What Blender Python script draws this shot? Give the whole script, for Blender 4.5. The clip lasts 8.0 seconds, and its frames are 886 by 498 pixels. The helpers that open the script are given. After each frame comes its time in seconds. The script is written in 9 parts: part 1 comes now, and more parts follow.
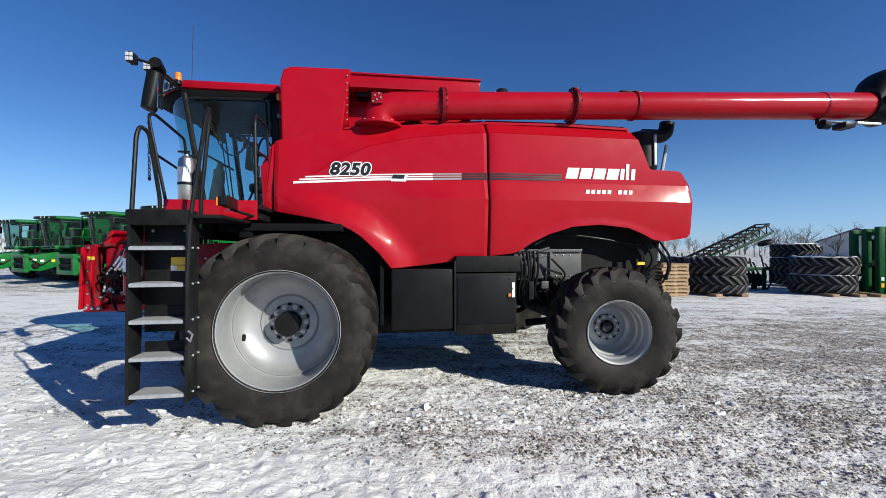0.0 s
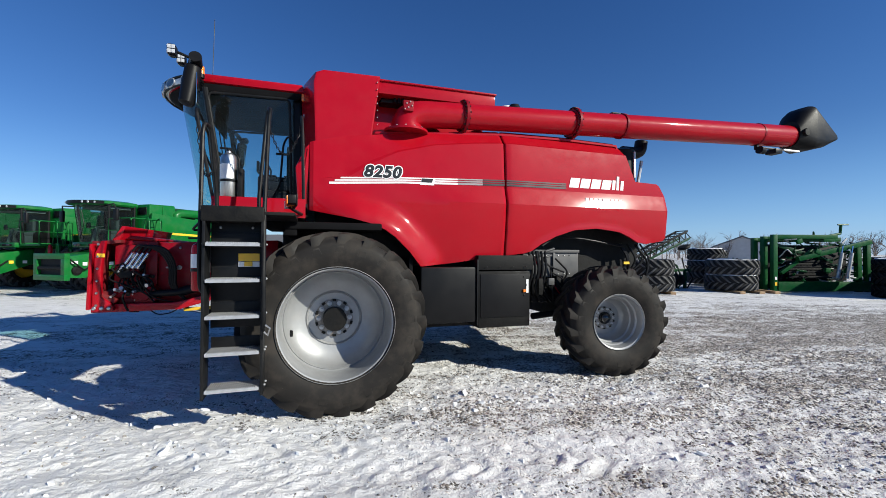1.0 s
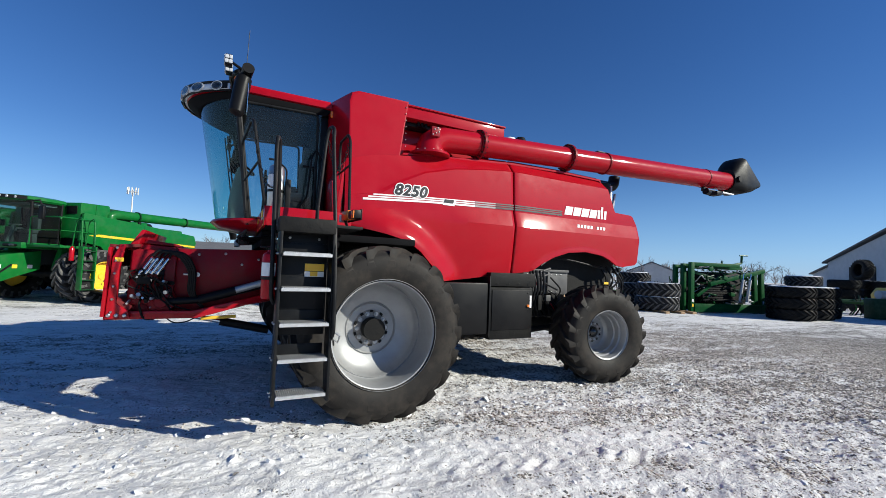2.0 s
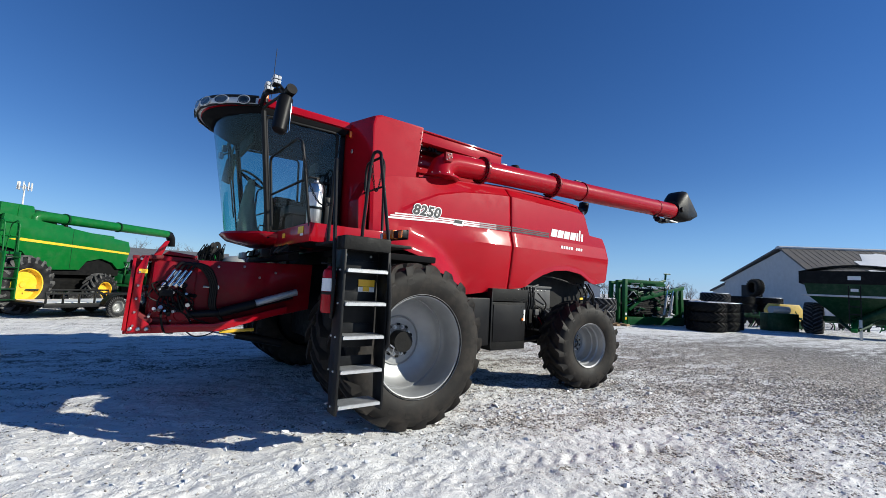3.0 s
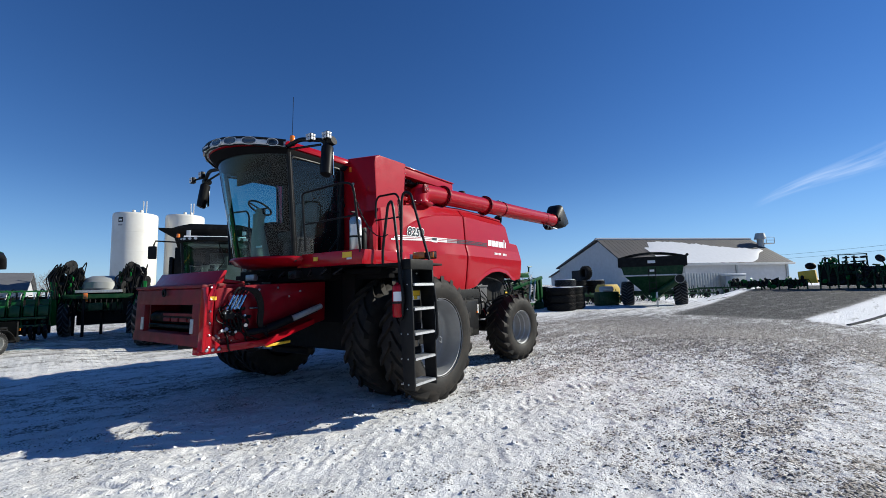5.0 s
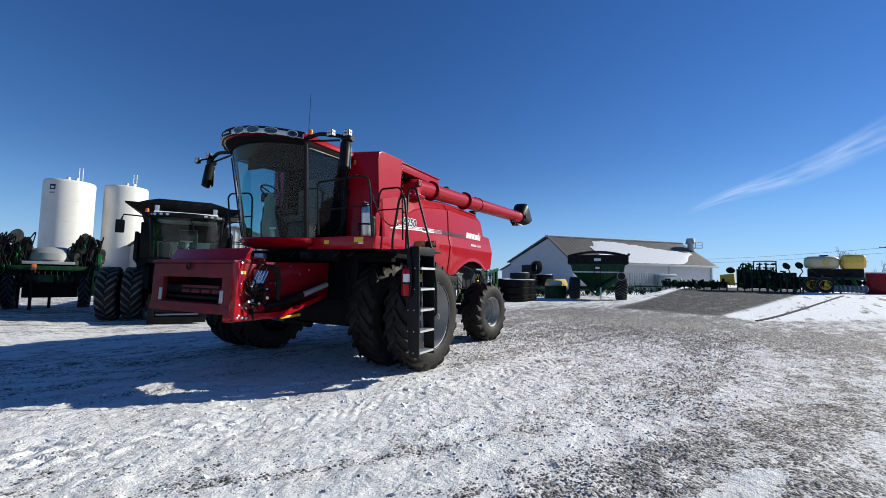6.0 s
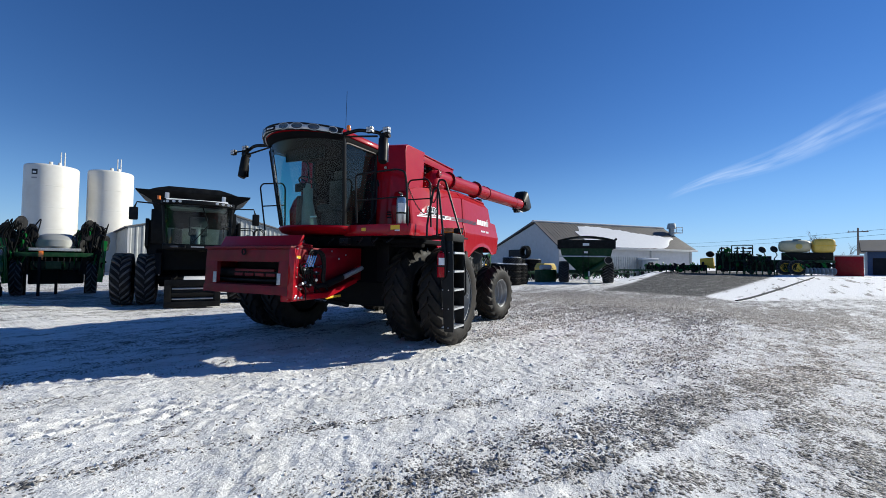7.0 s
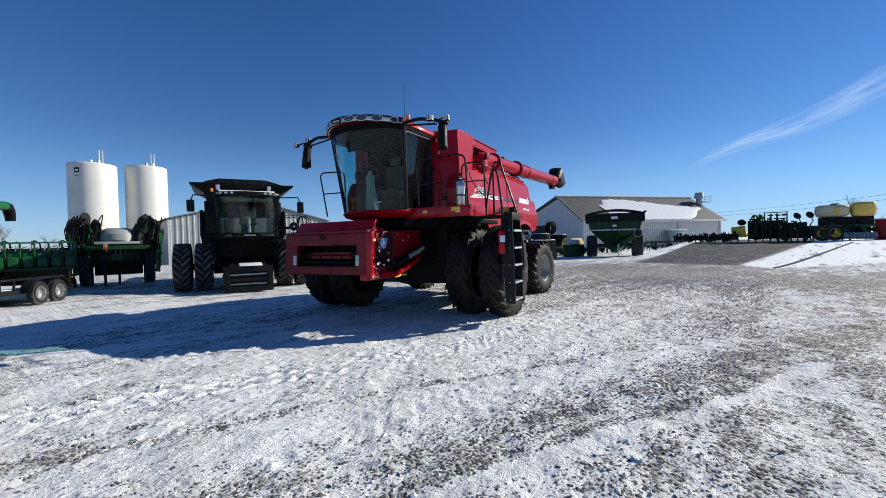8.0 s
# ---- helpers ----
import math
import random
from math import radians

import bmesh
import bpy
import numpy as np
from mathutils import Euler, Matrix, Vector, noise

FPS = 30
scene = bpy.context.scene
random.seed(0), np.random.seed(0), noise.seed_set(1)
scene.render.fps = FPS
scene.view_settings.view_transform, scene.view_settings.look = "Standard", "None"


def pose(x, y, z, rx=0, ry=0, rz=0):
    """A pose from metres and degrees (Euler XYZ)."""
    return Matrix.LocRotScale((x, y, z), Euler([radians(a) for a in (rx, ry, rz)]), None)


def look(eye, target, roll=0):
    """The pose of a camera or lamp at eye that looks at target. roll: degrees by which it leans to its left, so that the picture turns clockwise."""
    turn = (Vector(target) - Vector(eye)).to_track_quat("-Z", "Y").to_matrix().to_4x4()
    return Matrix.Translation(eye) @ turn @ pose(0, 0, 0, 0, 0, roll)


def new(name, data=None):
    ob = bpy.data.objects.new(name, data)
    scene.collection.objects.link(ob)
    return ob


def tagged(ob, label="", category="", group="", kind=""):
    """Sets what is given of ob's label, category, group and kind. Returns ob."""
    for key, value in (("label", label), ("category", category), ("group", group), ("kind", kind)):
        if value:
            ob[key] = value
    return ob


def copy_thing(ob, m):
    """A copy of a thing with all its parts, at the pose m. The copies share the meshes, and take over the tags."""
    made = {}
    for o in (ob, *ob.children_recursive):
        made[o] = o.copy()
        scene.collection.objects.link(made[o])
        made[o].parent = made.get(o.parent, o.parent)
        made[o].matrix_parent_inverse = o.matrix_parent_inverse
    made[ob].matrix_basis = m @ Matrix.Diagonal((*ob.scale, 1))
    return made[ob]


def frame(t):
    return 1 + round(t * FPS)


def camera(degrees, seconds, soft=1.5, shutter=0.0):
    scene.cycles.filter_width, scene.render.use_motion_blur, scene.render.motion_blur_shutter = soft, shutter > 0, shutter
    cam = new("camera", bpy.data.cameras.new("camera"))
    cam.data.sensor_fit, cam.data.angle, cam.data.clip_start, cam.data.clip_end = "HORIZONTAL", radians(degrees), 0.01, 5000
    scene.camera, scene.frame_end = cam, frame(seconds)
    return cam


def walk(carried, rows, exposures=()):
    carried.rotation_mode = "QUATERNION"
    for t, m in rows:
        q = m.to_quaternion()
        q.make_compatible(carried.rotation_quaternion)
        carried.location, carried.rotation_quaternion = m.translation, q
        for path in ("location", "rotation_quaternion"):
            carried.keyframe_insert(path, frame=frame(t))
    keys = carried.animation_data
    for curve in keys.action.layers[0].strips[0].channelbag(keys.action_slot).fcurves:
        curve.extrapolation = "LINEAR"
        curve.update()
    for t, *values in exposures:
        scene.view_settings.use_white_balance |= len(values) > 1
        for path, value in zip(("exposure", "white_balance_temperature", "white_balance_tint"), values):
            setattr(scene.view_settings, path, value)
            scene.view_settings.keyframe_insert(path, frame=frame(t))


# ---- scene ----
cam = camera(94.1, 8.0, soft=0.65)
PATH = [
    (0, (0.287, 0.043, 1.737), (0.16, 2.039, 1.742), -0.2),
    (0.5, (-0.354, -0.144, 1.703), (-0.32, 1.855, 1.712), -0.2),
    (1, (-0.94, -0.343, 1.694), (-0.737, 1.647, 1.712), 0.2),
    (1.5, (-1.567, -0.442, 1.679), (-1.203, 1.523, 1.736), 1.1),
    (2, (-2.211, -0.523, 1.67), (-1.685, 1.404, 1.771), 2.2),
    (2.2, (-2.425, -0.563, 1.642), (-1.85, 1.349, 1.763), 2.6),
    (3.3, (-3.812, -0.523, 1.674), (-2.898, 1.247, 1.851), 2.8),
    (3.5, (-4.087, -0.512, 1.666), (-3.11, 1.224, 1.838), 2.5),
    (4, (-4.784, -0.585, 1.697), (-3.618, 1.029, 1.887), 0.6),
    (4.5, (-5.429, -0.67, 1.703), (-4.122, 0.832, 1.9), -0.6),
    (4.7, (-5.679, -0.699, 1.731), (-4.341, 0.774, 1.931), -1.2),
    (5.8, (-7.005, -0.871, 1.655), (-5.502, 0.441, 1.791), 0.6),
    (6, (-7.242, -0.855, 1.649), (-5.703, 0.414, 1.781), 1.1),
    (6.5, (-7.804, -0.838, 1.632), (-6.207, 0.362, 1.731), 1.4),
    (7, (-8.309, -0.706, 1.608), (-6.719, 0.505, 1.67), 0.8),
    (7.5, (-8.855, -0.646, 1.605), (-7.302, 0.614, 1.619), -0.0),
    (8, (-9.215, -0.447, 1.59), (-7.683, 0.837, 1.554), -1.4),
]
walk(cam, [(t, look(eye, target, roll)) for t, eye, target, roll in PATH], exposures=[(0, 0.36, 5500, 10), (8, 0.33, 5500, 10)])

# ---- light ----
SUN_TOWARDS = Vector((0.846 * math.cos(radians(27)), -0.533 * math.cos(radians(27)), math.sin(radians(27))))
world = bpy.data.worlds.new("sky")
scene.world = world
world.use_nodes = True
wn, wl = world.node_tree.nodes, world.node_tree.links
sky = wn.new("ShaderNodeTexSky")
sky.sky_type, sky.sun_disc = "NISHITA", False
sky.sun_elevation = radians(27)
sky.sun_rotation = math.atan2(SUN_TOWARDS.x, SUN_TOWARDS.y)
sky.altitude, sky.air_density, sky.dust_density, sky.ozone_density = 300, 1.0, 0.0, 3.0
wn["Background"].inputs["Strength"].default_value = 0.067
deep = wn.new("ShaderNodeHueSaturation")
deep.inputs["Hue"].default_value, deep.inputs["Saturation"].default_value = 0.510, 1.205
wl.new(sky.outputs[0], deep.inputs["Color"])
# winter haze: the sky pales to light blue towards the horizon
where, split, low, haze = wn.new("ShaderNodeTexCoord"), wn.new("ShaderNodeSeparateXYZ"), wn.new("ShaderNodeMapRange"), wn.new("ShaderNodeMix")
low.interpolation_type = "SMOOTHSTEP"
low.inputs["From Min"].default_value, low.inputs["From Max"].default_value = -0.05, 0.26
low.inputs["To Min"].default_value, low.inputs["To Max"].default_value = 0.62, 0.0
haze.data_type = "RGBA"
haze.inputs[7].default_value = (3.4, 6.2, 10.5, 1)
wl.new(where.outputs["Generated"], split.inputs[0])
wl.new(split.outputs["Z"], low.inputs["Value"])
facing, near_sun, thin = wn.new("ShaderNodeVectorMath"), wn.new("ShaderNodeMapRange"), wn.new("ShaderNodeMath")
facing.operation, thin.operation = "DOT_PRODUCT", "MULTIPLY"
facing.inputs[1].default_value = (0.846, -0.533, 0.0)
near_sun.inputs["From Min"].default_value, near_sun.inputs["From Max"].default_value = -1.0, 0.9
near_sun.inputs["To Min"].default_value, near_sun.inputs["To Max"].default_value = 0.55, 1.0
wl.new(where.outputs["Generated"], facing.inputs[0])
wl.new(facing.outputs["Value"], near_sun.inputs["Value"])
wl.new(low.outputs["Result"], thin.inputs[0])
wl.new(near_sun.outputs["Result"], thin.inputs[1])
wl.new(thin.outputs[0], haze.inputs[0])
wl.new(deep.outputs[0], haze.inputs[6])
wl.new(haze.outputs[2], wn["Background"].inputs["Color"])
sun = new("sun", bpy.data.lights.new("sun", "SUN"))
sun.data.energy, sun.data.angle, sun.data.color = 5.2, radians(0.53), (1.0, 0.875, 0.64)
sun.matrix_world = look(SUN_TOWARDS * 100, (0, 0, 0))


# ---- materials ----
def material(name, colour, rough=0.5, metal=0.0, vary=0.08, scale=6.0, bump=0.0, bump_scale=60.0, coat=0.0, dirt=None, dirt_amount=0.0, dirt_scale=3.0, per_object=0.0, spec=0.5):
    """A painted or plain surface: colour varied at two scales, a film of dirt in patches, fine relief."""
    m = bpy.data.materials.new(name)
    m.use_nodes = True
    n, l = m.node_tree.nodes, m.node_tree.links
    b = n["Principled BSDF"]
    b.inputs["Metallic"].default_value = metal
    b.inputs["Coat Weight"].default_value = coat
    b.inputs["Coat Roughness"].default_value = 0.07
    b.inputs["Specular IOR Level"].default_value = spec
    tc = n.new("ShaderNodeTexCoord")
    big = n.new("ShaderNodeTexNoise")
    big.inputs["Scale"].default_value, big.inputs["Detail"].default_value = scale, 6
    l.new(tc.outputs["Object"], big.inputs["Vector"])
    ramp = n.new("ShaderNodeValToRGB")
    c = Vector(colour)
    ramp.color_ramp.elements[0].position, ramp.color_ramp.elements[1].position = 0.3, 0.7
    ramp.color_ramp.elements[0].color = (*(c * (1 - vary)), 1)
    ramp.color_ramp.elements[1].color = (*(c * (1 + vary)), 1)
    l.new(big.outputs["Fac"], ramp.inputs["Fac"])
    colour_out = ramp.outputs["Color"]
    if per_object:
        info, hsv = n.new("ShaderNodeObjectInfo"), n.new("ShaderNodeHueSaturation")
        mr = n.new("ShaderNodeMapRange")
        mr.inputs["To Min"].default_value, mr.inputs["To Max"].default_value = 1 - per_object, 1 + per_object
        l.new(info.outputs["Random"], mr.inputs["Value"])
        l.new(mr.outputs["Result"], hsv.inputs["Value"])
        l.new(colour_out, hsv.inputs["Color"])
        colour_out = hsv.outputs["Color"]
    fine = n.new("ShaderNodeTexNoise")
    fine.inputs["Scale"].default_value, fine.inputs["Detail"].default_value = dirt_scale, 9
    fine.inputs["Roughness"].default_value = 0.65
    l.new(tc.outputs["Object"], fine.inputs["Vector"])
    rmap = n.new("ShaderNodeMapRange")
    rmap.inputs["From Min"].default_value, rmap.inputs["From Max"].default_value = 0.35, 0.75
    rmap.inputs["To Min"].default_value, rmap.inputs["To Max"].default_value = rough * 0.85, min(1, rough * 1.25 + 0.02)
    l.new(fine.outputs["Fac"], rmap.inputs["Value"])
    l.new(rmap.outputs["Result"], b.inputs["Roughness"])
    if dirt is not None:
        mask = n.new("ShaderNodeMapRange")
        mask.inputs["From Min"].default_value, mask.inputs["From Max"].default_value = 0.45, 0.8
        mask.inputs["To Max"].default_value = dirt_amount
        l.new(fine.outputs["Fac"], mask.inputs["Value"])
        mix = n.new("ShaderNodeMix")
        mix.data_type = "RGBA"
        mix.inputs["B"].default_value = (*dirt, 1)
        mix.inputs[7].default_value = (*dirt, 1)
        l.new(mask.outputs["Result"], mix.inputs[0])
        l.new(colour_out, mix.inputs[6])
        colour_out = mix.outputs[2]
    l.new(colour_out, b.inputs["Base Color"])
    if bump:
        grain = n.new("ShaderNodeTexNoise")
        grain.inputs["Scale"].default_value, grain.inputs["Detail"].default_value = bump_scale, 4
        l.new(tc.outputs["Object"], grain.inputs["Vector"])
        bp = n.new("ShaderNodeBump")
        bp.inputs["Strength"].default_value, bp.inputs["Distance"].default_value = bump, 0.01
        l.new(grain.outputs["Fac"], bp.inputs["Height"])
        l.new(bp.outputs["Normal"], b.inputs["Normal"])
    return m


def clear_glass(name, tint, gloss=0.04, dust=0.0):
    """A thin pane: it tints what is behind it and mirrors at a slant; dust leaves a pale film in patches."""
    m = bpy.data.materials.new(name)
    m.use_nodes = True
    n, l = m.node_tree.nodes, m.node_tree.links
    n.remove(n["Principled BSDF"])
    tr, gl, lw, mx = n.new("ShaderNodeBsdfTransparent"), n.new("ShaderNodeBsdfGlossy"), n.new("ShaderNodeLayerWeight"), n.new("ShaderNodeMixShader")
    tr.inputs["Color"].default_value = (*tint, 1)
    gl.inputs["Roughness"].default_value = 0.02
    lw.inputs["Blend"].default_value = 0.5
    pw, sc = n.new("ShaderNodeMath"), n.new("ShaderNodeMath")
    pw.operation, sc.operation = "POWER", "MULTIPLY_ADD"
    pw.inputs[1].default_value = 5.0
    sc.inputs[1].default_value, sc.inputs[2].default_value = 0.9, gloss
    l.new(lw.outputs["Facing"], pw.inputs[0])
    l.new(pw.outputs[0], sc.inputs[0])
    l.new(sc.outputs[0], mx.inputs[0])
    l.new(tr.outputs[0], mx.inputs[1])
    l.new(gl.outputs[0], mx.inputs[2])
    if dust:
        film, veil, ns, mr, tc = n.new("ShaderNodeBsdfDiffuse"), n.new("ShaderNodeMixShader"), n.new("ShaderNodeTexNoise"), n.new("ShaderNodeMapRange"), n.new("ShaderNodeTexCoord")
        film.inputs["Color"].default_value = (0.52, 0.56, 0.55, 1)
        ns.inputs["Scale"].default_value, ns.inputs["Detail"].default_value = 2.2, 6
        mr.inputs["From Min"].default_value, mr.inputs["From Max"].default_value = 0.3, 0.7
        mr.inputs["To Min"].default_value, mr.inputs["To Max"].default_value = dust * 0.45, dust
        l.new(tc.outputs["Object"], ns.inputs["Vector"])
        l.new(ns.outputs["Fac"], mr.inputs["Value"])
        l.new(mr.outputs[0], veil.inputs[0])
        l.new(mx.outputs[0], veil.inputs[1])
        l.new(film.outputs[0], veil.inputs[2])
        mx = veil
    l.new(mx.outputs[0], n["Material Output"].inputs[0])
    return m


RED = material("red_paint", (0.335, 0.002, 0.0095), 0.42, coat=0.5, spec=0.05, vary=0.03, bump=0.006, bump_scale=7, dirt=(0.30, 0.12, 0.10), dirt_amount=0.03, dirt_scale=5)
RED_MATT = material("red_frame_paint", (0.205, 0.0015, 0.009), 0.45, spec=0.12, coat=0.15, vary=0.10, bump=0.05, bump_scale=40, dirt=(0.10, 0.04, 0.03), dirt_amount=0.4, dirt_scale=9)
BLACK = material("black_coated_steel", (0.008, 0.0085, 0.0095), 0.42, vary=0.2, bump=0.04, bump_scale=80, dirt=(0.05, 0.045, 0.04), dirt_amount=0.2, dirt_scale=7, spec=0.18)
BLACK_PLASTIC = material("black_plastic", (0.007, 0.007, 0.0078), 0.42, vary=0.15, bump=0.06, bump_scale=200, spec=0.17)
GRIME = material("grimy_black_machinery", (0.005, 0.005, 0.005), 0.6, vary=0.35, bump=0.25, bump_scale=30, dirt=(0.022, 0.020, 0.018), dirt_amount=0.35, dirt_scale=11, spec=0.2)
RUBBER = material("tyre_rubber", (0.0155, 0.0138, 0.0122), 0.66, vary=0.2, bump=0.12, bump_scale=90, dirt=(0.080, 0.066, 0.052), dirt_amount=0.4, dirt_scale=6, spec=0.22)
RUBBER_WORN = material("weathered_tyre_rubber", (0.010, 0.010, 0.011), 0.65, spec=0.2, vary=0.25, bump=0.15, bump_scale=70, dirt=(0.10, 0.10, 0.10), dirt_amount=0.4, dirt_scale=5)
SILVER = material("silver_rim_paint", (0.33, 0.335, 0.34), 0.44, metal=0.35, vary=0.06, bump=0.05, bump_scale=60, dirt=(0.26, 0.24, 0.22), dirt_amount=0.45, dirt_scale=5)
ZINC = material("rusty_zinc_hub_plate", (0.26, 0.25, 0.235), 0.55, metal=0.4, vary=0.3, scale=20, bump=0.25, bump_scale=60, dirt=(0.09, 0.06, 0.04), dirt_amount=0.7, dirt_scale=16)
GLOSS_BLACK = material("glossy_black_cap", (0.006, 0.006, 0.007), 0.14, vary=0.1, coat=0.5)
STEEL = material("bare_steel", (0.55, 0.55, 0.54), 0.3, metal=0.9, vary=0.12, bump=0.05, bump_scale=70, dirt=(0.2, 0.17, 0.14), dirt_amount=0.3)
DULL_STEEL = material("dull_zinc_steel", (0.085, 0.085, 0.088), 0.6, vary=0.25, metal=0.4, dirt=(0.05, 0.045, 0.04), dirt_amount=0.5, dirt_scale=6)
GALVANIZED = material("galvanized_steel", (0.52, 0.53, 0.54), 0.45, metal=0.6, vary=0.15, scale=25, bump=0.06, bump_scale=50, dirt=(0.25, 0.22, 0.2), dirt_amount=0.4)
# worn, dusty red; base also darkened to hold the shade on the feeder's front
WORN_DARKENED_RED = material("worn_dusty_darkened_red_paint", (0.15, 0.006, 0.012), 0.55, vary=0.25, bump=0.08, bump_scale=40, dirt=(0.10, 0.045, 0.03), dirt_amount=0.75, dirt_scale=5, spec=0.3)
CHROME = material("polished_cylinder", (0.75, 0.75, 0.74), 0.12, metal=1.0, vary=0.04)
LAMP_CHROME = material("silver_lamp_housing", (0.60, 0.61, 0.62), 0.3, metal=0.3, vary=0.05)
LAMP_DARK = material("dark_lamp_reflector", (0.10, 0.10, 0.105), 0.2, metal=0.6, vary=0.2)
LED_FACE = material("clear_lamp_face", (0.50, 0.51, 0.53), 0.25, vary=0.05, coat=0.4)
MATT_BLACK = material("matt_black_lining", (0.007, 0.007, 0.008), 0.85, vary=0.2, spec=0.08)
WHITE_DECAL = material("white_decal", (0.80, 0.79, 0.78), 0.35, vary=0.03)
BLACK_DECAL = material("black_decal", (0.012, 0.012, 0.013), 0.35, vary=0.05)
GREY_DECAL = material("grey_decal", (0.28, 0.27, 0.27), 0.35, vary=0.05)
YELLOW_DECAL = material("yellow_warning_label", (0.85, 0.52, 0.02), 0.4, vary=0.04)
AMBER = material("amber_lens", (0.80, 0.20, 0.01), 0.15, vary=0.08, coat=0.5)
GREEN = material("green_paint", (0.010, 0.125, 0.020), 0.4, spec=0.15, coat=0.3, vary=0.07, dirt=(0.10, 0.15, 0.08), dirt_amount=0.2, dirt_scale=4)
GREEN_DARK = material("dark_green_paint", (0.005, 0.042, 0.013), 0.4, spec=0.25, vary=0.15, dirt=(0.08, 0.09, 0.06), dirt_amount=0.4, dirt_scale=6)
YELLOW = material("yellow_paint", (0.80, 0.50, 0.015), 0.35, vary=0.06, dirt=(0.3, 0.25, 0.15), dirt_amount=0.3)
YELLOW_PLASTIC = material("yellow_plastic_tank", (0.72, 0.50, 0.08), 0.45, vary=0.08, dirt=(0.5, 0.45, 0.3), dirt_amount=0.3)
CHARCOAL = material("charcoal_paint", (0.006, 0.0062, 0.0066), 0.45, spec=0.14, vary=0.12, dirt=(0.05, 0.048, 0.045), dirt_amount=0.3)
CLOTH = material("seat_cloth", (0.05, 0.05, 0.048), 0.9, vary=0.2, bump=0.2, bump_scale=150)
BEIGE = material("grey_beige_plastic", (0.30, 0.29, 0.25), 0.6, vary=0.1)
TANK_WHITE = material("white_coated_steel", (0.66, 0.64, 0.585), 0.45, vary=0.05, scale=0.6, dirt=(0.5, 0.44, 0.36), dirt_amount=0.35, dirt_scale=0.8)
SIDING = material("pale_grey_siding", (0.50, 0.50, 0.50), 0.55, vary=0.06, scale=1.5, dirt=(0.4, 0.38, 0.34), dirt_amount=0.3, dirt_scale=1.0)
METAL_SHED = material("weathered_metal_siding", (0.36, 0.37, 0.36), 0.45, metal=0.3, vary=0.12, scale=2, dirt=(0.3, 0.27, 0.23), dirt_amount=0.3, dirt_scale=1.5)
ROOF_BROWN = material("brown_grey_metal_roof", (0.095, 0.085, 0.075), 0.6, vary=0.12, scale=0.4, dirt=(0.16, 0.15, 0.14), dirt_amount=0.4, dirt_scale=0.7)
ROOF_GREY = material("grey_shingle_roof", (0.13, 0.13, 0.135), 0.7, vary=0.12, scale=0.8)
SNOW = material("snow", (0.72, 0.725, 0.74), 0.55, vary=0.04, scale=2.0, bump=0.3, bump_scale=18, dirt=(0.55, 0.54, 0.53), dirt_amount=0.3, dirt_scale=4)
WOOD = material("pallet_wood", (0.33, 0.22, 0.12), 0.75, vary=0.25, bump=0.2, bump_scale=30, per_object=0.2)
BARK = material("bare_branches", (0.17, 0.14, 0.12), 0.9, vary=0.2, per_object=0.15)
# near-black colour that stands for the shade inside openings, doors and windows
OPENING_SHADE = material("painted_opening_shade", (0.012, 0.012, 0.013), 0.9, vary=0.2)
GLASS = clear_glass("tinted_cab_glass", (0.50, 0.77, 0.76), 0.035, 0.006)
GLASS_DARK = clear_glass("dark_cab_glass", (0.30, 0.44, 0.42))
GLASS_SIDE = clear_glass("dark_side_glass", (0.62, 0.78, 0.80), 0.045, 0.012)
LENS = clear_glass("clear_lens", (0.9, 0.92, 0.93), 0.06)


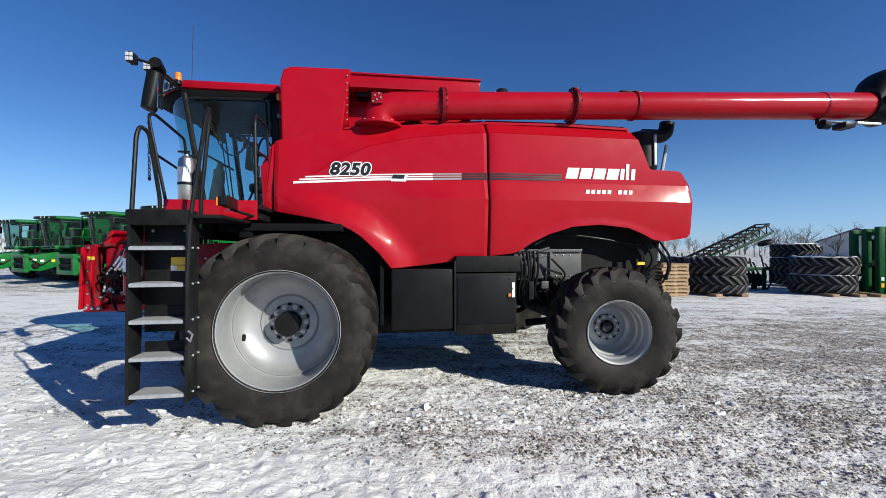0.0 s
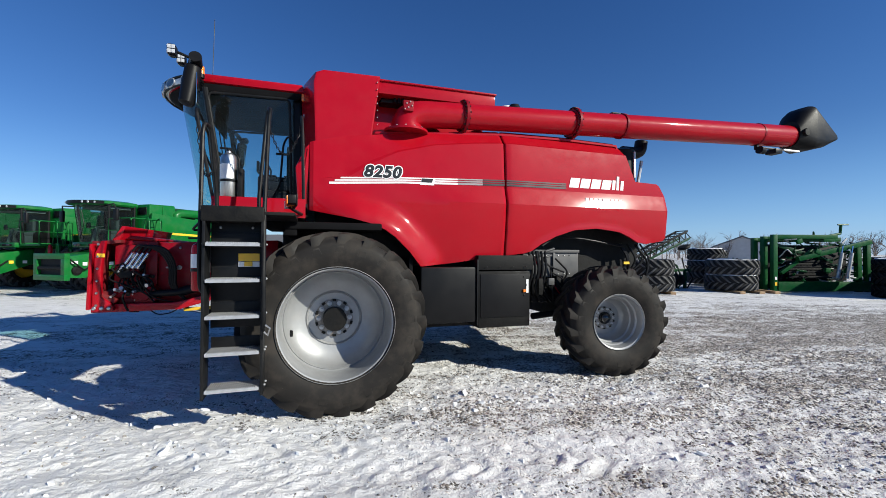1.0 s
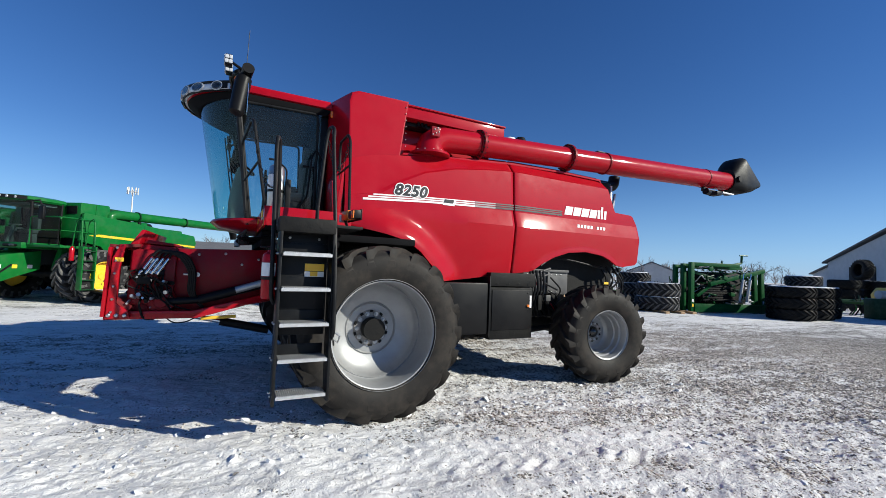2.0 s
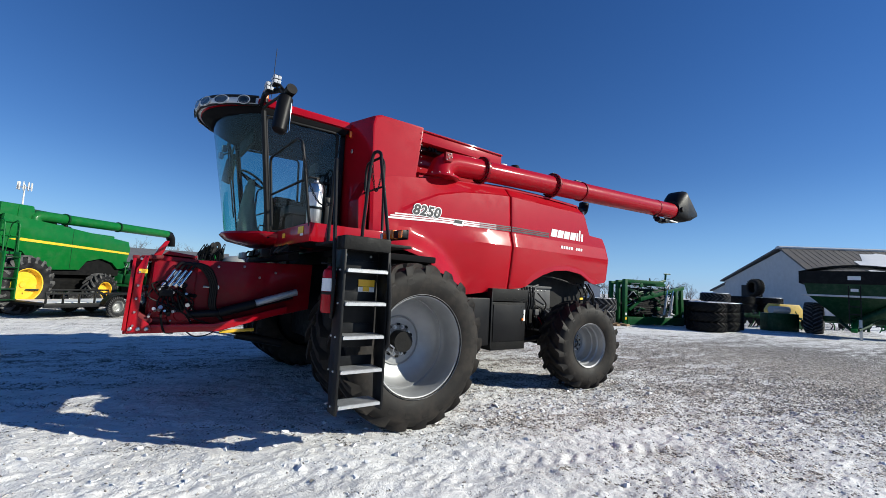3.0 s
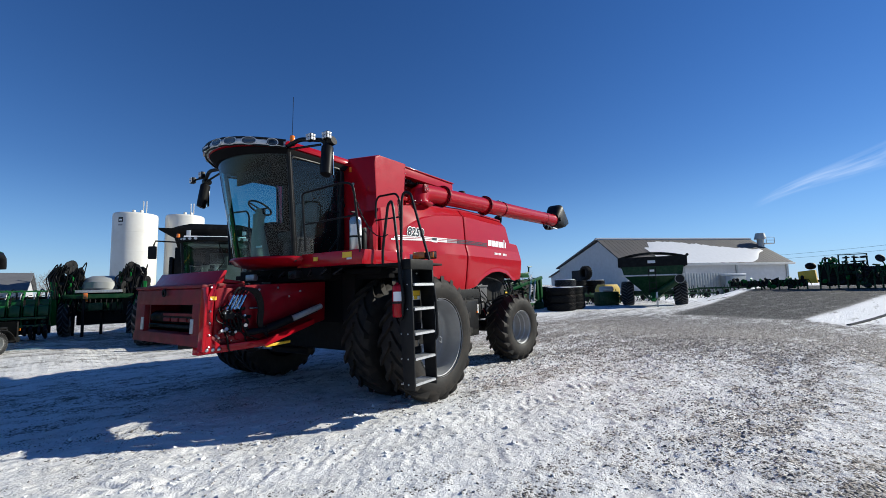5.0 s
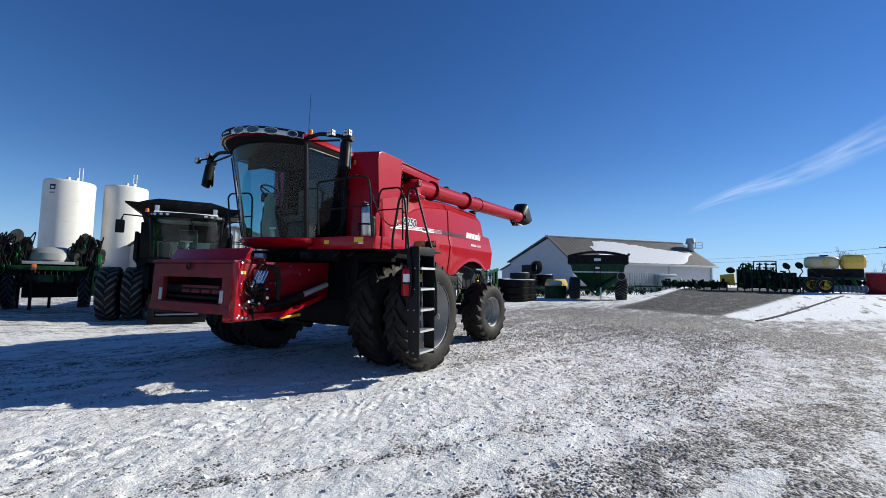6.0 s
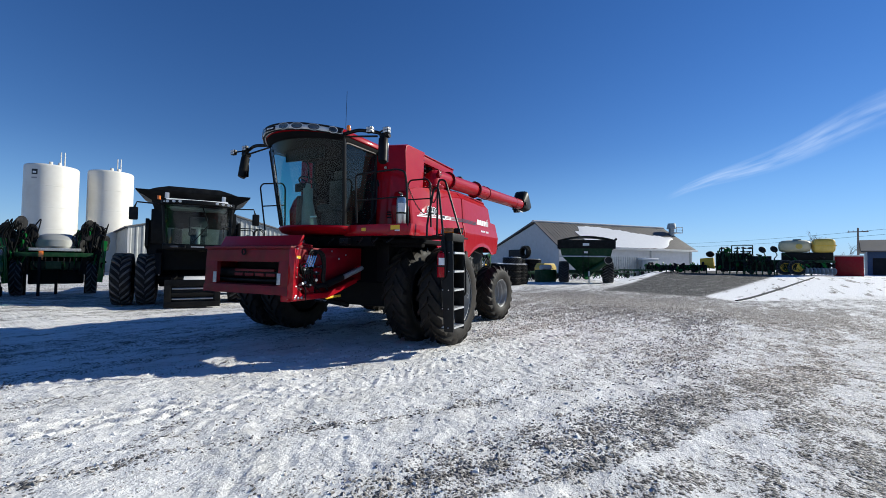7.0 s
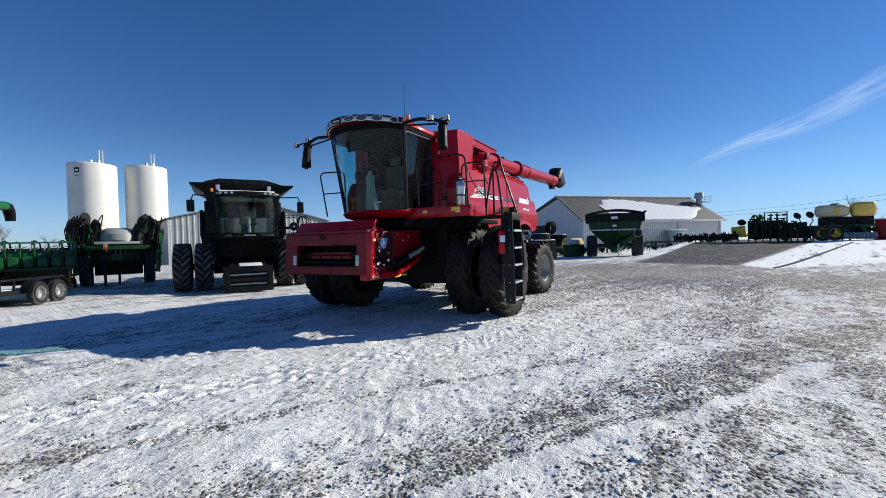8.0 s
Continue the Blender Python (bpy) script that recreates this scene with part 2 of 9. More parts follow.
# ---- mesh helpers ----
class Build:
    """Gathers vertices and faces of one part."""

    def __init__(self):
        self.v, self.f = [], []

    def add(self, verts, faces):
        base = len(self.v)
        self.v += [tuple(p) for p in verts]
        self.f += [tuple(i + base for i in f) for f in faces]
        return self

    def box(self, x0, x1, y0, y1, z0, z1, bevel=0.0, m=None):
        bm = bmesh.new()
        bmesh.ops.create_cube(bm, size=1.0)
        for p in bm.verts:
            p.co = Vector((x0 + (p.co.x + 0.5) * (x1 - x0), y0 + (p.co.y + 0.5) * (y1 - y0), z0 + (p.co.z + 0.5) * (z1 - z0)))
        return self.take(bm, bevel, m)

    def prism(self, outline, y0, y1, bevel=0.0, axis="y", m=None):
        """An outline of (x, z) drawn out along y (or of (x, y) along z, or (y, z) along x)."""
        put = {"y": lambda a, b, h: (a, h, b), "z": lambda a, b, h: (a, b, h), "x": lambda a, b, h: (h, a, b)}[axis]
        bm = bmesh.new()
        lo = [bm.verts.new(put(a, b, y0)) for a, b in outline]
        hi = [bm.verts.new(put(a, b, y1)) for a, b in outline]
        bm.faces.new(lo)
        bm.faces.new(hi[::-1])
        k = len(outline)
        for i in range(k):
            bm.faces.new((lo[i], hi[i], hi[(i + 1) % k], lo[(i + 1) % k]))
        bmesh.ops.recalc_face_normals(bm, faces=bm.faces)
        return self.take(bm, bevel, m)

    def take(self, bm, bevel=0.0, m=None):
        if bevel:
            bmesh.ops.bevel(bm, geom=list(bm.edges), offset=bevel, segments=2, affect="EDGES", profile=0.6)
        if m is not None:
            bm.transform(m)
        bm.verts.index_update()
        self.add([p.co[:] for p in bm.verts], [[p.index for p in f.verts] for f in bm.faces])
        bm.free()
        return self

    def tube(self, points, r, seg=10, caps=True, smooth_turn=0.0, radii=None):
        """A round bar along points; corners may be rounded by smooth_turn metres."""
        pts = [Vector(p) for p in points]
        if smooth_turn and len(pts) > 2:
            out = [pts[0]]
            for a, b, c in zip(pts, pts[1:], pts[2:]):
                d = min(smooth_turn, (a - b).length * 0.45, (c - b).length * 0.45)
                p, q = b + (a - b).normalized() * d, b + (c - b).normalized() * d
                out += [p.lerp(b, s).lerp(b.lerp(q, s), s) for s in (0, 0.25, 0.5, 0.75, 1)]
            pts = out + [pts[-1]]
        up = None
        rings = []
        for i, p in enumerate(pts):
            d = (pts[min(i + 1, len(pts) - 1)] - pts[max(i - 1, 0)]).normalized()
            if up is None:
                up = d.orthogonal().normalized()
            up = (up - d * up.dot(d)).normalized()
            side = d.cross(up)
            rr = radii[i] if radii else r
            rings.append([p + (up * math.cos(a) + side * math.sin(a)) * rr for a in [2 * math.pi * k / seg for k in range(seg)]])
        faces = [(i * seg + k, i * seg + (k + 1) % seg, (i + 1) * seg + (k + 1) % seg, (i + 1) * seg + k) for i in range(len(rings) - 1) for k in range(seg)]
        if caps:
            faces += [tuple(range(seg))[::-1], tuple((len(rings) - 1) * seg + k for k in range(seg))]
        return self.add([p for ring in rings for p in ring], faces)

    def cyl(self, a, b, r0, r1=None, seg=20):
        return self.tube([a, b], r0, seg, radii=[r0, r0 if r1 is None else r1])

    def lathe(self, profile, centre, seg=48, axis="y", closed=False):
        """Turn (radius, along) about an axis through centre."""
        c = Vector(centre)
        put = {"y": lambda r, h, a: (r * math.cos(a), h, r * math.sin(a)), "z": lambda r, h, a: (r * math.cos(a), r * math.sin(a), h), "x": lambda r, h, a: (h, r * math.cos(a), r * math.sin(a))}[axis]
        verts = [c + Vector(put(r, h, 2 * math.pi * k / seg)) for r, h in profile for k in range(seg)]
        n = len(profile)
        faces = [(i * seg + k, ((i + 1) % n) * seg + k, ((i + 1) % n) * seg + (k + 1) % seg, i * seg + (k + 1) % seg) for i in range(n if closed else n - 1) for k in range(seg)]
        return self.add(verts, faces)

    def grid(self, rows, thick=None, close=False):
        """A sheet of rows of points; thick: a vector by which its back lies off."""
        nr, nc = len(rows), len(rows[0])
        flat = [Vector(p) for row in rows for p in row]
        faces = [(i * nc + j, i * nc + (j + 1) % nc, (i + 1) * nc + (j + 1) % nc, (i + 1) * nc + j) for i in range(nr - 1) for j in range(nc if close else nc - 1)]
        if thick is None:
            return self.add(flat, faces)
        t = Vector(thick)
        n = len(flat)
        back = [tuple(i + n for i in f)[::-1] for f in faces]
        rim = [*range(nc), *[i * nc + nc - 1 for i in range(1, nr)], *[(nr - 1) * nc + j for j in range(nc - 2, -1, -1)], *[i * nc for i in range(nr - 2, 0, -1)]]
        sides = [(rim[k], rim[k] + n, rim[(k + 1) % len(rim)] + n, rim[(k + 1) % len(rim)]) for k in range(len(rim))]
        return self.add(flat + [p + t for p in flat], faces + back + sides)

    def ball(self, centre, r, squash=(1, 1, 1), seg=12, rings=8):
        c = Vector(centre)
        rows = [[c + Vector((r * squash[0] * math.sin(b) * math.cos(a), r * squash[1] * math.sin(b) * math.sin(a), r * squash[2] * math.cos(b))) for a in [2 * math.pi * k / seg for k in range(seg)]] for b in [0.02 + (math.pi - 0.04) * i / rings for i in range(rings + 1)]]
        return self.grid(rows, close=True)

    def moved(self, m):
        self.v = [tuple(m @ Vector(p)) for p in self.v]
        return self

    def mesh(self, name, mat, sharp=35):
        me = bpy.data.meshes.new(name)
        me.from_pydata(self.v, [], self.f)
        me.materials.append(mat)
        me.polygons.foreach_set("use_smooth", [True] * len(me.polygons))
        me.set_sharp_from_angle(angle=radians(sharp))
        me.validate()
        return me


def part(name, b, mat, parent=None, label="", sharp=35, at=None):
    """One mesh object under a thing, or under a part."""
    ob = new(name, b.mesh(name, mat, sharp))
    ob.parent = parent
    if at is not None:
        ob.matrix_basis = at
    return tagged(ob, label)


def thing(name, m, label, category, group=""):
    return tagged(place(new(name), m), label, category, group)


def place(ob, m):
    ob.matrix_basis = m
    return ob


def recentre(ob_normals):
    bm = bmesh.new()
    bm.from_mesh(ob_normals)
    bmesh.ops.recalc_face_normals(bm, faces=bm.faces)
    bm.to_mesh(ob_normals)
    bm.free()


def smoothstep(a, b, x):
    t = min(1.0, max(0.0, (x - a) / (b - a)))
    return t * t * (3 - 2 * t)


# ---- ground ----
def ramp_rise(x, y):
    """The earth ramp beyond the yard: a paved slope and snowy flanks."""
    d1 = ((x - 16.2) * 0.95 - (y - 0.6) * 0.31)
    d2 = ((x - 14.5) * 0.724 + (y - 0.26) * 0.69)
    d3 = (-(y - 6.8) + (x - 17.3) * 0.10)
    t = min(1.0, max(0.0, d1 / 29))
    return 0.78 * (0.45 * t + 0.55 * smoothstep(0, 1, t)) * smoothstep(-0.2, 5, d2 + 1.2) * smoothstep(-2.2, 0.8, d3)


TRACKS = [(-8.96, 5.30, -0.335, 0.15, 0.85), (-8.96, 4.93, -0.335, 0.13, 0.75), (-7.0, 6.55, -0.47, 0.16, 0.85), (-3.4, 3.35, -0.10, 0.32, 0.30), (-3.0, 2.75, 0.06, 0.22, 0.25), (-6.0, 2.1, 0.02, 0.2, 0.2)]


def tread(x, y):
    h = 0.0
    for x0, y0, slope, half, depth in TRACKS:
        off = y - (y0 + slope * (x - x0) + 0.06 * math.sin(x * 0.9 + x0))
        if abs(off) < half * 1.25:
            inside = 1 - smoothstep(half * 0.75, half * 1.25, abs(off))
            lug = math.sin((x * 1.0 + abs(off) * 1.1) * 2 * math.pi / 0.21 + 2.6 * noise.noise((x * 1.7, y * 2.5, 8)))
            inside *= smoothstep(-1.0, -0.35, noise.noise((x * 0.9 + x0, y * 1.4, 3)))
            if depth > 0.5:
                inside *= 1 - smoothstep(-5.6, -4.0, x)
            h += depth * inside * (-0.024 + 0.034 * smoothstep(-0.2, 0.5, lug) * (0.8 + 0.45 * noise.noise((x * 1.3, y * 1.3, 4))))
    return h


def ground_height(x, y):
    near = 1 - smoothstep(14, 30, math.hypot(x + 2, y - 3))
    h = ramp_rise(x, y) - 0.15 * smoothstep(11, 14, y) * (1 - smoothstep(20, 23, y)) * smoothstep(-6, -4, x) * (1 - smoothstep(3, 6, x))
    if near > 0:
        h += near * (0.035 * noise.fractal((x * 0.5, y * 0.7, 1), 1.0, 2.0, 2) + 0.022 * noise.fractal((x * 2.2, y * 3.0, 5), 0.9, 2.1, 3) + 0.012 * max(0, noise.noise((x * 7, y * 8, 2))) + 0.017 * max(0, noise.noise((x * 10.5 + 3, y * 13, 7))) + 0.007 * noise.noise((x * 21, y * 24, 11)) + tread(x, y))
        crust = noise.fractal((x * 8.5 + 40, y * 11.0, 21), 0.9, 2.3, 2)
        h += near * 0.009 * smoothstep(-3.8, -1.0, x) * smoothstep(0.02, 0.30, crust)
    h += 0.25 * (1 - near) * smoothstep(0.1, 0.7, noise.noise((x * 0.12, y * 0.12, 9)) * 0.7) * smoothstep(30, 60, abs(x) + abs(y)) * 0.3
    return h


WHEEL_LINES = ((-6.2, 2.79, -0.465, 0.09, -0.21, -11, -3.4), (-6.2, 2.30, -0.465, 0.30, 0.14, -11, -1.5), (-6.25, 1.45, -0.43, 0.42, -0.16, -9, 0.5), (-7.07, 1.10, -0.424, 0.10, 0.34, -10, -2.5), (-7.07, 1.30, -0.424, 0.06, -0.16, -10, -2.5), (-8.96, 5.27, -0.331, 0.30, 0.16, -12, -1), (-3.4, 3.35, -0.10, 0.34, 0.22, -6, 1.5))


def snow_cover(x, y):
    """How much of the gravel is under snow: less where wheels have worn it."""
    s = 0.44
    blobs = ((-6.5, 4.5, 4.5, 2.6, 0.24), (-7.2, 2.0, 2.6, 1.0, 0.05), (-3.5, 2.6, 2.5, 1.2, 0.12), (3.0, 2.2, 4.5, 2.2, 0.03), (-4.6, -0.3, 2.6, 1.3, 0.04), (10.0, 3.2, 3.6, 2.8, -0.36), (8.8, -1.8, 3.0, 1.8, -0.35), (16, 3, 7, 3, -0.2), (12, 7, 4, 1.8, -0.3), (16, 14, 9, 2.2, 0.30), (-14, 13, 9, 4, 0.32), (0, 12, 7, 2.5, 0.15), (3.5, 6.5, 3.0, 1.5, -0.05), (-2, 6, 3, 2, 0.15), (24, 9, 6, 3, 0.10), (-2.0, 1.9, 3.0, 1.0, 0.13), (2.5, 1.8, 2.5, 1.5, 0.10), (8.0, 9.2, 9.0, 2.6, -0.12))
    for bx, by, sx, sy, a in blobs:
        s += a * math.exp(-((x - bx) / sx) ** 2 - ((y - by) / sy) ** 2)
    for x0, y0, slope, width, a, lo, hi in WHEEL_LINES:
        if lo < x < hi:
            s += a * math.exp(-((y - y0 - slope * (x - x0) - 0.05 * math.sin(x * 1.7)) / width) ** 2)
    return s


def stops(lo, fine0, fine1, hi, step, grow):
    mid = list(np.arange(fine0, fine1, step))
    out, d = [mid[-1]], step
    while out[-1] < hi:
        d *= grow
        out.append(out[-1] + d)
    back, d = [mid[0]], step
    while back[-1] > lo:
        d *= grow
        back.append(back[-1] - d)
    return back[:0:-1] + mid + out[1:]


def snow_foot(x, y):
    """The deep snow that spills from the ramp's side onto the yard, with a ragged foot."""
    ragged = 0.35 * noise.noise((x * 1.1, y * 1.3, 31))
    d1 = (x - 14.8) * 0.603 + (y - 0.1) * 0.798 + ragged
    d2 = (x - 14.8) * 0.53 - (y - 0.1) * 0.848 + ragged * 0.5
    return smoothstep(-0.1, 0.35, d1) * smoothstep(-0.1, 0.3, d2) * (1 - smoothstep(60, 80, x))


def make_ground():
    xs, ys = stops(-1500, -10.5, 7.0, 1500, 0.027, 1.085), stops(-1500, -0.1, 6.2, 1500, 0.027, 1.085)
    nx, ny = len(xs), len(ys)
    verts = [(x, y, ground_height(x, y)) for y in ys for x in xs]
    faces = [(j * nx + i, j * nx + i + 1, (j + 1) * nx + i + 1, (j + 1) * nx + i) for j in range(ny - 1) for i in range(nx - 1)]
    me = bpy.data.meshes.new("ground")
    me.from_pydata(verts, [], faces)
    cover = me.attributes.new("cover", "FLOAT", "POINT")
    cover.data.foreach_set("value", [snow_cover(x, y) for x, y, z in verts])
    paved = me.attributes.new("paved", "FLOAT", "POINT")
    values = []
    for x, y, z in verts:
        d1, d2 = ((x - 16.8) * 0.973 - (y - 1.43) * 0.23), ((x - 17.0) * 0.149 + (y - 1.43) * 0.989)
        values.append(smoothstep(-0.5, 0.3, d1) * smoothstep(-0.3, 0.4, d2) * smoothstep(-0.8, 0.0, -(y - 6.3) + (x - 17.3) * 0.05) * (1 - smoothstep(60, 80, x)))
    paved.data.foreach_set("value", values)
    bank = me.attributes.new("bank", "FLOAT", "POINT")
    bank.data.foreach_set("value", [max(smoothstep(0.02, 0.25, ramp_rise(x, y)), snow_foot(x, y)) * (1 - v) for (x, y, z), v in zip(verts, values)])
    tan = me.attributes.new("tan", "FLOAT", "POINT")
    tan.data.foreach_set("value", [smoothstep(-3.5, 0.5, x) * (1 - smoothstep(9, 16, x)) for x, y, z in verts])
    me.polygons.foreach_set("use_smooth", [True] * len(me.polygons))
    return me


def ground_material():
    m = bpy.data.materials.new("snowy_gravel")
    m.use_nodes = True
    n, l = m.node_tree.nodes, m.node_tree.links
    b = n["Principled BSDF"]

    def node(kind, **inputs):
        nd = n.new(kind)
        for k, v in inputs.items():
            nd.inputs[k].default_value = v
        return nd

    def maths(op, a, c, clamp=False):
        nd = n.new("ShaderNodeMath")
        nd.operation, nd.use_clamp = op, clamp
        for i, v in enumerate((a, c)):
            if isinstance(v, (int, float)):
                nd.inputs[i].default_value = v
            else:
                l.new(v, nd.inputs[i])
        return nd.outputs[0]

    def mixed(fac, a, c):
        nd = n.new("ShaderNodeMix")
        nd.data_type = "RGBA"
        l.new(fac, nd.inputs[0])
        for i, v in ((6, a), (7, c)):
            if isinstance(v, tuple):
                nd.inputs[i].default_value = (*v, 1)
            else:
                l.new(v, nd.inputs[i])
        return nd.outputs[2]

    def ramped(fac, *steps):
        nd = n.new("ShaderNodeValToRGB")
        e = nd.color_ramp.elements
        while len(e) < len(steps):
            e.new(0.5)
        for k, (p, c) in zip(e, steps):
            k.position, k.color = p, (*c, 1)
        l.new(fac, nd.inputs[0])
        return nd.outputs[0]

    def stretched(sx, sy, turn=0.0):
        mp = n.new("ShaderNodeMapping")
        mp.inputs["Scale"].default_value = (sx, sy, 1)
        mp.inputs["Rotation"].default_value = (0, 0, turn)
        l.new(tc.outputs["Object"], mp.inputs["Vector"])
        return mp.outputs[0]

    def noisy(vec, scale, detail=5, rough=0.6):
        nd = node("ShaderNodeTexNoise", Scale=scale, Detail=detail, Roughness=rough)
        l.new(vec, nd.inputs["Vector"])
        return nd.outputs["Fac"]

    tc = n.new("ShaderNodeTexCoord")
    plain = stretched(1, 1)
    shake = node("ShaderNodeTexNoise", Scale=28.0, Detail=3.0, Roughness=0.6)
    l.new(plain, shake.inputs["Vector"])
    bend = n.new("ShaderNodeVectorMath")
    bend.operation = "MULTIPLY_ADD"
    bend.inputs[1].default_value = (0.02, 0.02, 0.0)
    l.new(shake.outputs["Color"], bend.inputs[0])
    l.new(plain, bend.inputs[2])
    flat = bend.outputs[0]
    along = stretched(0.35, 1.5, radians(14))
    along2 = stretched(0.6, 1.25, radians(10))
    attr = {}
    for name in ("cover", "paved", "bank", "tan"):
        a = n.new("ShaderNodeAttribute")
        a.attribute_name = name
        attr[name] = a.outputs["Fac"]
    # thin snow over gravel: single stones show through, more of them where it is worn
    stones = node("ShaderNodeTexVoronoi", Scale=30.0, Randomness=1.0)
    l.new(flat, stones.inputs["Vector"])
    pebbles = node("ShaderNodeTexVoronoi", Scale=64.0, Randomness=1.0)
    l.new(flat, pebbles.inputs["Vector"])
    rnd = n.new("ShaderNodeSeparateColor")
    l.new(stones.outputs["Color"], rnd.inputs[0])
    rnd2 = n.new("ShaderNodeSeparateColor")
    l.new(pebbles.outputs["Color"], rnd2.inputs[0])
    grey = ramped(rnd.outputs[0], (0.05, (0.062, 0.057, 0.053)), (0.55, (0.20, 0.188, 0.174)), (0.95, (0.46, 0.44, 0.41)))
    tan = ramped(rnd.outputs[0], (0.05, (0.14, 0.118, 0.096)), (0.55, (0.40, 0.352, 0.305)), (0.95, (0.66, 0.605, 0.545)))
    grit = ramped(rnd2.outputs[0], (0.05, (0.06, 0.055, 0.05)), (0.95, (0.30, 0.28, 0.25)))
    gravel = mixed(attr["tan"], grey, tan)
    gravel = mixed(maths("GREATER_THAN", rnd.outputs[1], 0.62), gravel, grit)
    wide = maths("SUBTRACT", noisy(along, 0.8, 4, 0.55), 0.5)
    scraps = maths("SUBTRACT", noisy(along2, 2.6, 6, 0.62), 0.5)
    smear = maths("SUBTRACT", noisy(flat, 6.0, 5, 0.62), 0.5)
    bare = maths("SUBTRACT", 0.5, attr["cover"])
    bare = maths("SUBTRACT", bare, maths("ADD", maths("MULTIPLY", wide, 0.9), maths("ADD", maths("MULTIPLY", scraps, 1.15), maths("MULTIPLY", smear, 0.95))))
    bare = maths("SUBTRACT", bare, maths("MULTIPLY", attr["bank"], 1.6))
    bare = maths("ADD", bare, maths("MULTIPLY", attr["paved"], 0.95))
    bare = maths("ADD", maths("MULTIPLY", bare, 1.6), 0.46, True)
    reach = maths("MULTIPLY", bare, maths("ADD", maths("MULTIPLY", rnd.outputs[2], 0.75), 0.35))
    reach2 = maths("MULTIPLY", bare, maths("ADD", maths("MULTIPLY", rnd2.outputs[2], 0.8), 0.15))
    out1 = n.new("ShaderNodeMapRange")
    out1.inputs["From Min"].default_value, out1.inputs["From Max"].default_value = -0.09, 0.07
    l.new(maths("SUBTRACT", reach, stones.outputs["Distance"]), out1.inputs["Value"])
    out2 = n.new("ShaderNodeMapRange")
    out2.inputs["From Min"].default_value, out2.inputs["From Max"].default_value = -0.06, 0.06
    l.new(maths("SUBTRACT", reach2, pebbles.outputs["Distance"]), out2.inputs["Value"])
    shown = maths("MAXIMUM", out1.outputs[0], maths("MULTIPLY", out2.outputs[0], 0.85))
    worn = n.new("ShaderNodeMapRange")
    worn.inputs["From Min"].default_value, worn.inputs["From Max"].default_value = 0.36, 0.46
    l.new(noisy(along, 1.3, 7, 0.65), worn.inputs["Value"])
    shown = maths("MAXIMUM", shown, maths("MULTIPLY", attr["paved"], worn.outputs[0]))
    shown = maths("MULTIPLY", shown, maths("SUBTRACT", 1.0, maths("MULTIPLY", attr["bank"], 0.92)))
    snow = ramped(noisy(along2, 1.7, 8, 0.65), (0.28, (0.56, 0.545, 0.52)), (0.45, (0.74, 0.73, 0.715)), (0.72, (0.85, 0.845, 0.84)))
    dirty = maths("MULTIPLY", maths("SUBTRACT", bare, 0.5, True), 1.0, True)
    snow = mixed(dirty, snow, mixed(attr["tan"], (0.47, 0.43, 0.395), (0.60, 0.535, 0.48)))
    asphalt = ramped(noisy(along2, 2.2, 7), (0.3, (0.042, 0.041, 0.040)), (0.7, (0.11, 0.105, 0.098)))
    under = mixed(attr["paved"], gravel, asphalt)
    streaks = n.new("ShaderNodeMapRange")
    streaks.inputs["From Min"].default_value, streaks.inputs["From Max"].default_value = 0.56, 0.64
    l.new(noisy(stretched(0.22, 1.6, radians(-8)), 1.1, 6, 0.6), streaks.inputs["Value"])
    snow = mixed(attr["bank"], snow, mixed(streaks.outputs[0], (0.90, 0.90, 0.90), (0.16, 0.145, 0.125)))
    l.new(mixed(shown, snow, under), b.inputs["Base Color"])
    b.inputs["Roughness"].default_value = 0.8
    b.inputs["Specular IOR Level"].default_value = 0.3
    bulge = maths("SUBTRACT", reach, stones.outputs["Distance"])
    height = maths("ADD", maths("MULTIPLY", maths("MAXIMUM", bulge, 0.0), 1.25), maths("MULTIPLY", noisy(flat, 17, 6, 0.68), 0.55))
    height = maths("ADD", height, maths("MULTIPLY", noisy(along2, 6.0, 5, 0.6), 1.3))
    height = maths("ADD", height, maths("MULTIPLY", noisy(flat, 42, 4, 0.6), 0.35))
    bp = node("ShaderNodeBump", Strength=1.0, Distance=0.036)
    l.new(height, bp.inputs["Height"])
    l.new(bp.outputs["Normal"], b.inputs["Normal"])
    return m


ground = tagged(new("ground", make_ground()), "gravel yard with worn, trodden snow and an asphalt ramp", "ground", kind="structure")
ground.data.materials.append(ground_material())



def lump(rnd, c, r, flat):
    """A small broken lump: an uneven foot, a tilted cracked top."""
    verts, long, turn = [], rnd.uniform(1.0, 1.9), rnd.uniform(0, math.pi)
    lean = (rnd.uniform(-0.5, 0.5), rnd.uniform(-0.5, 0.5))

    def put(q, a, z):
        u, v = q * math.cos(a) * long, q * math.sin(a)
        verts.append((c[0] + u * math.cos(turn) - v * math.sin(turn), c[1] + u * math.sin(turn) + v * math.cos(turn), z + (u * lean[0] + v * lean[1]) * flat))

    for k in range(6):
        put(r * rnd.uniform(0.6, 1.2), 2 * math.pi * k / 6 + rnd.uniform(-0.4, 0.4), c[2] - r * 0.25)
    for k in range(4):
        put(r * rnd.uniform(0.3, 0.85), 2 * math.pi * k / 4 + rnd.uniform(-0.5, 0.5), c[2] + r * flat * rnd.uniform(0.5, 1.3))
    return verts, [(0, 1, 7, 6), (1, 2, 7), (2, 3, 8, 7), (3, 4, 8), (4, 5, 9, 8), (5, 0, 6, 9), (6, 7, 8, 9)]


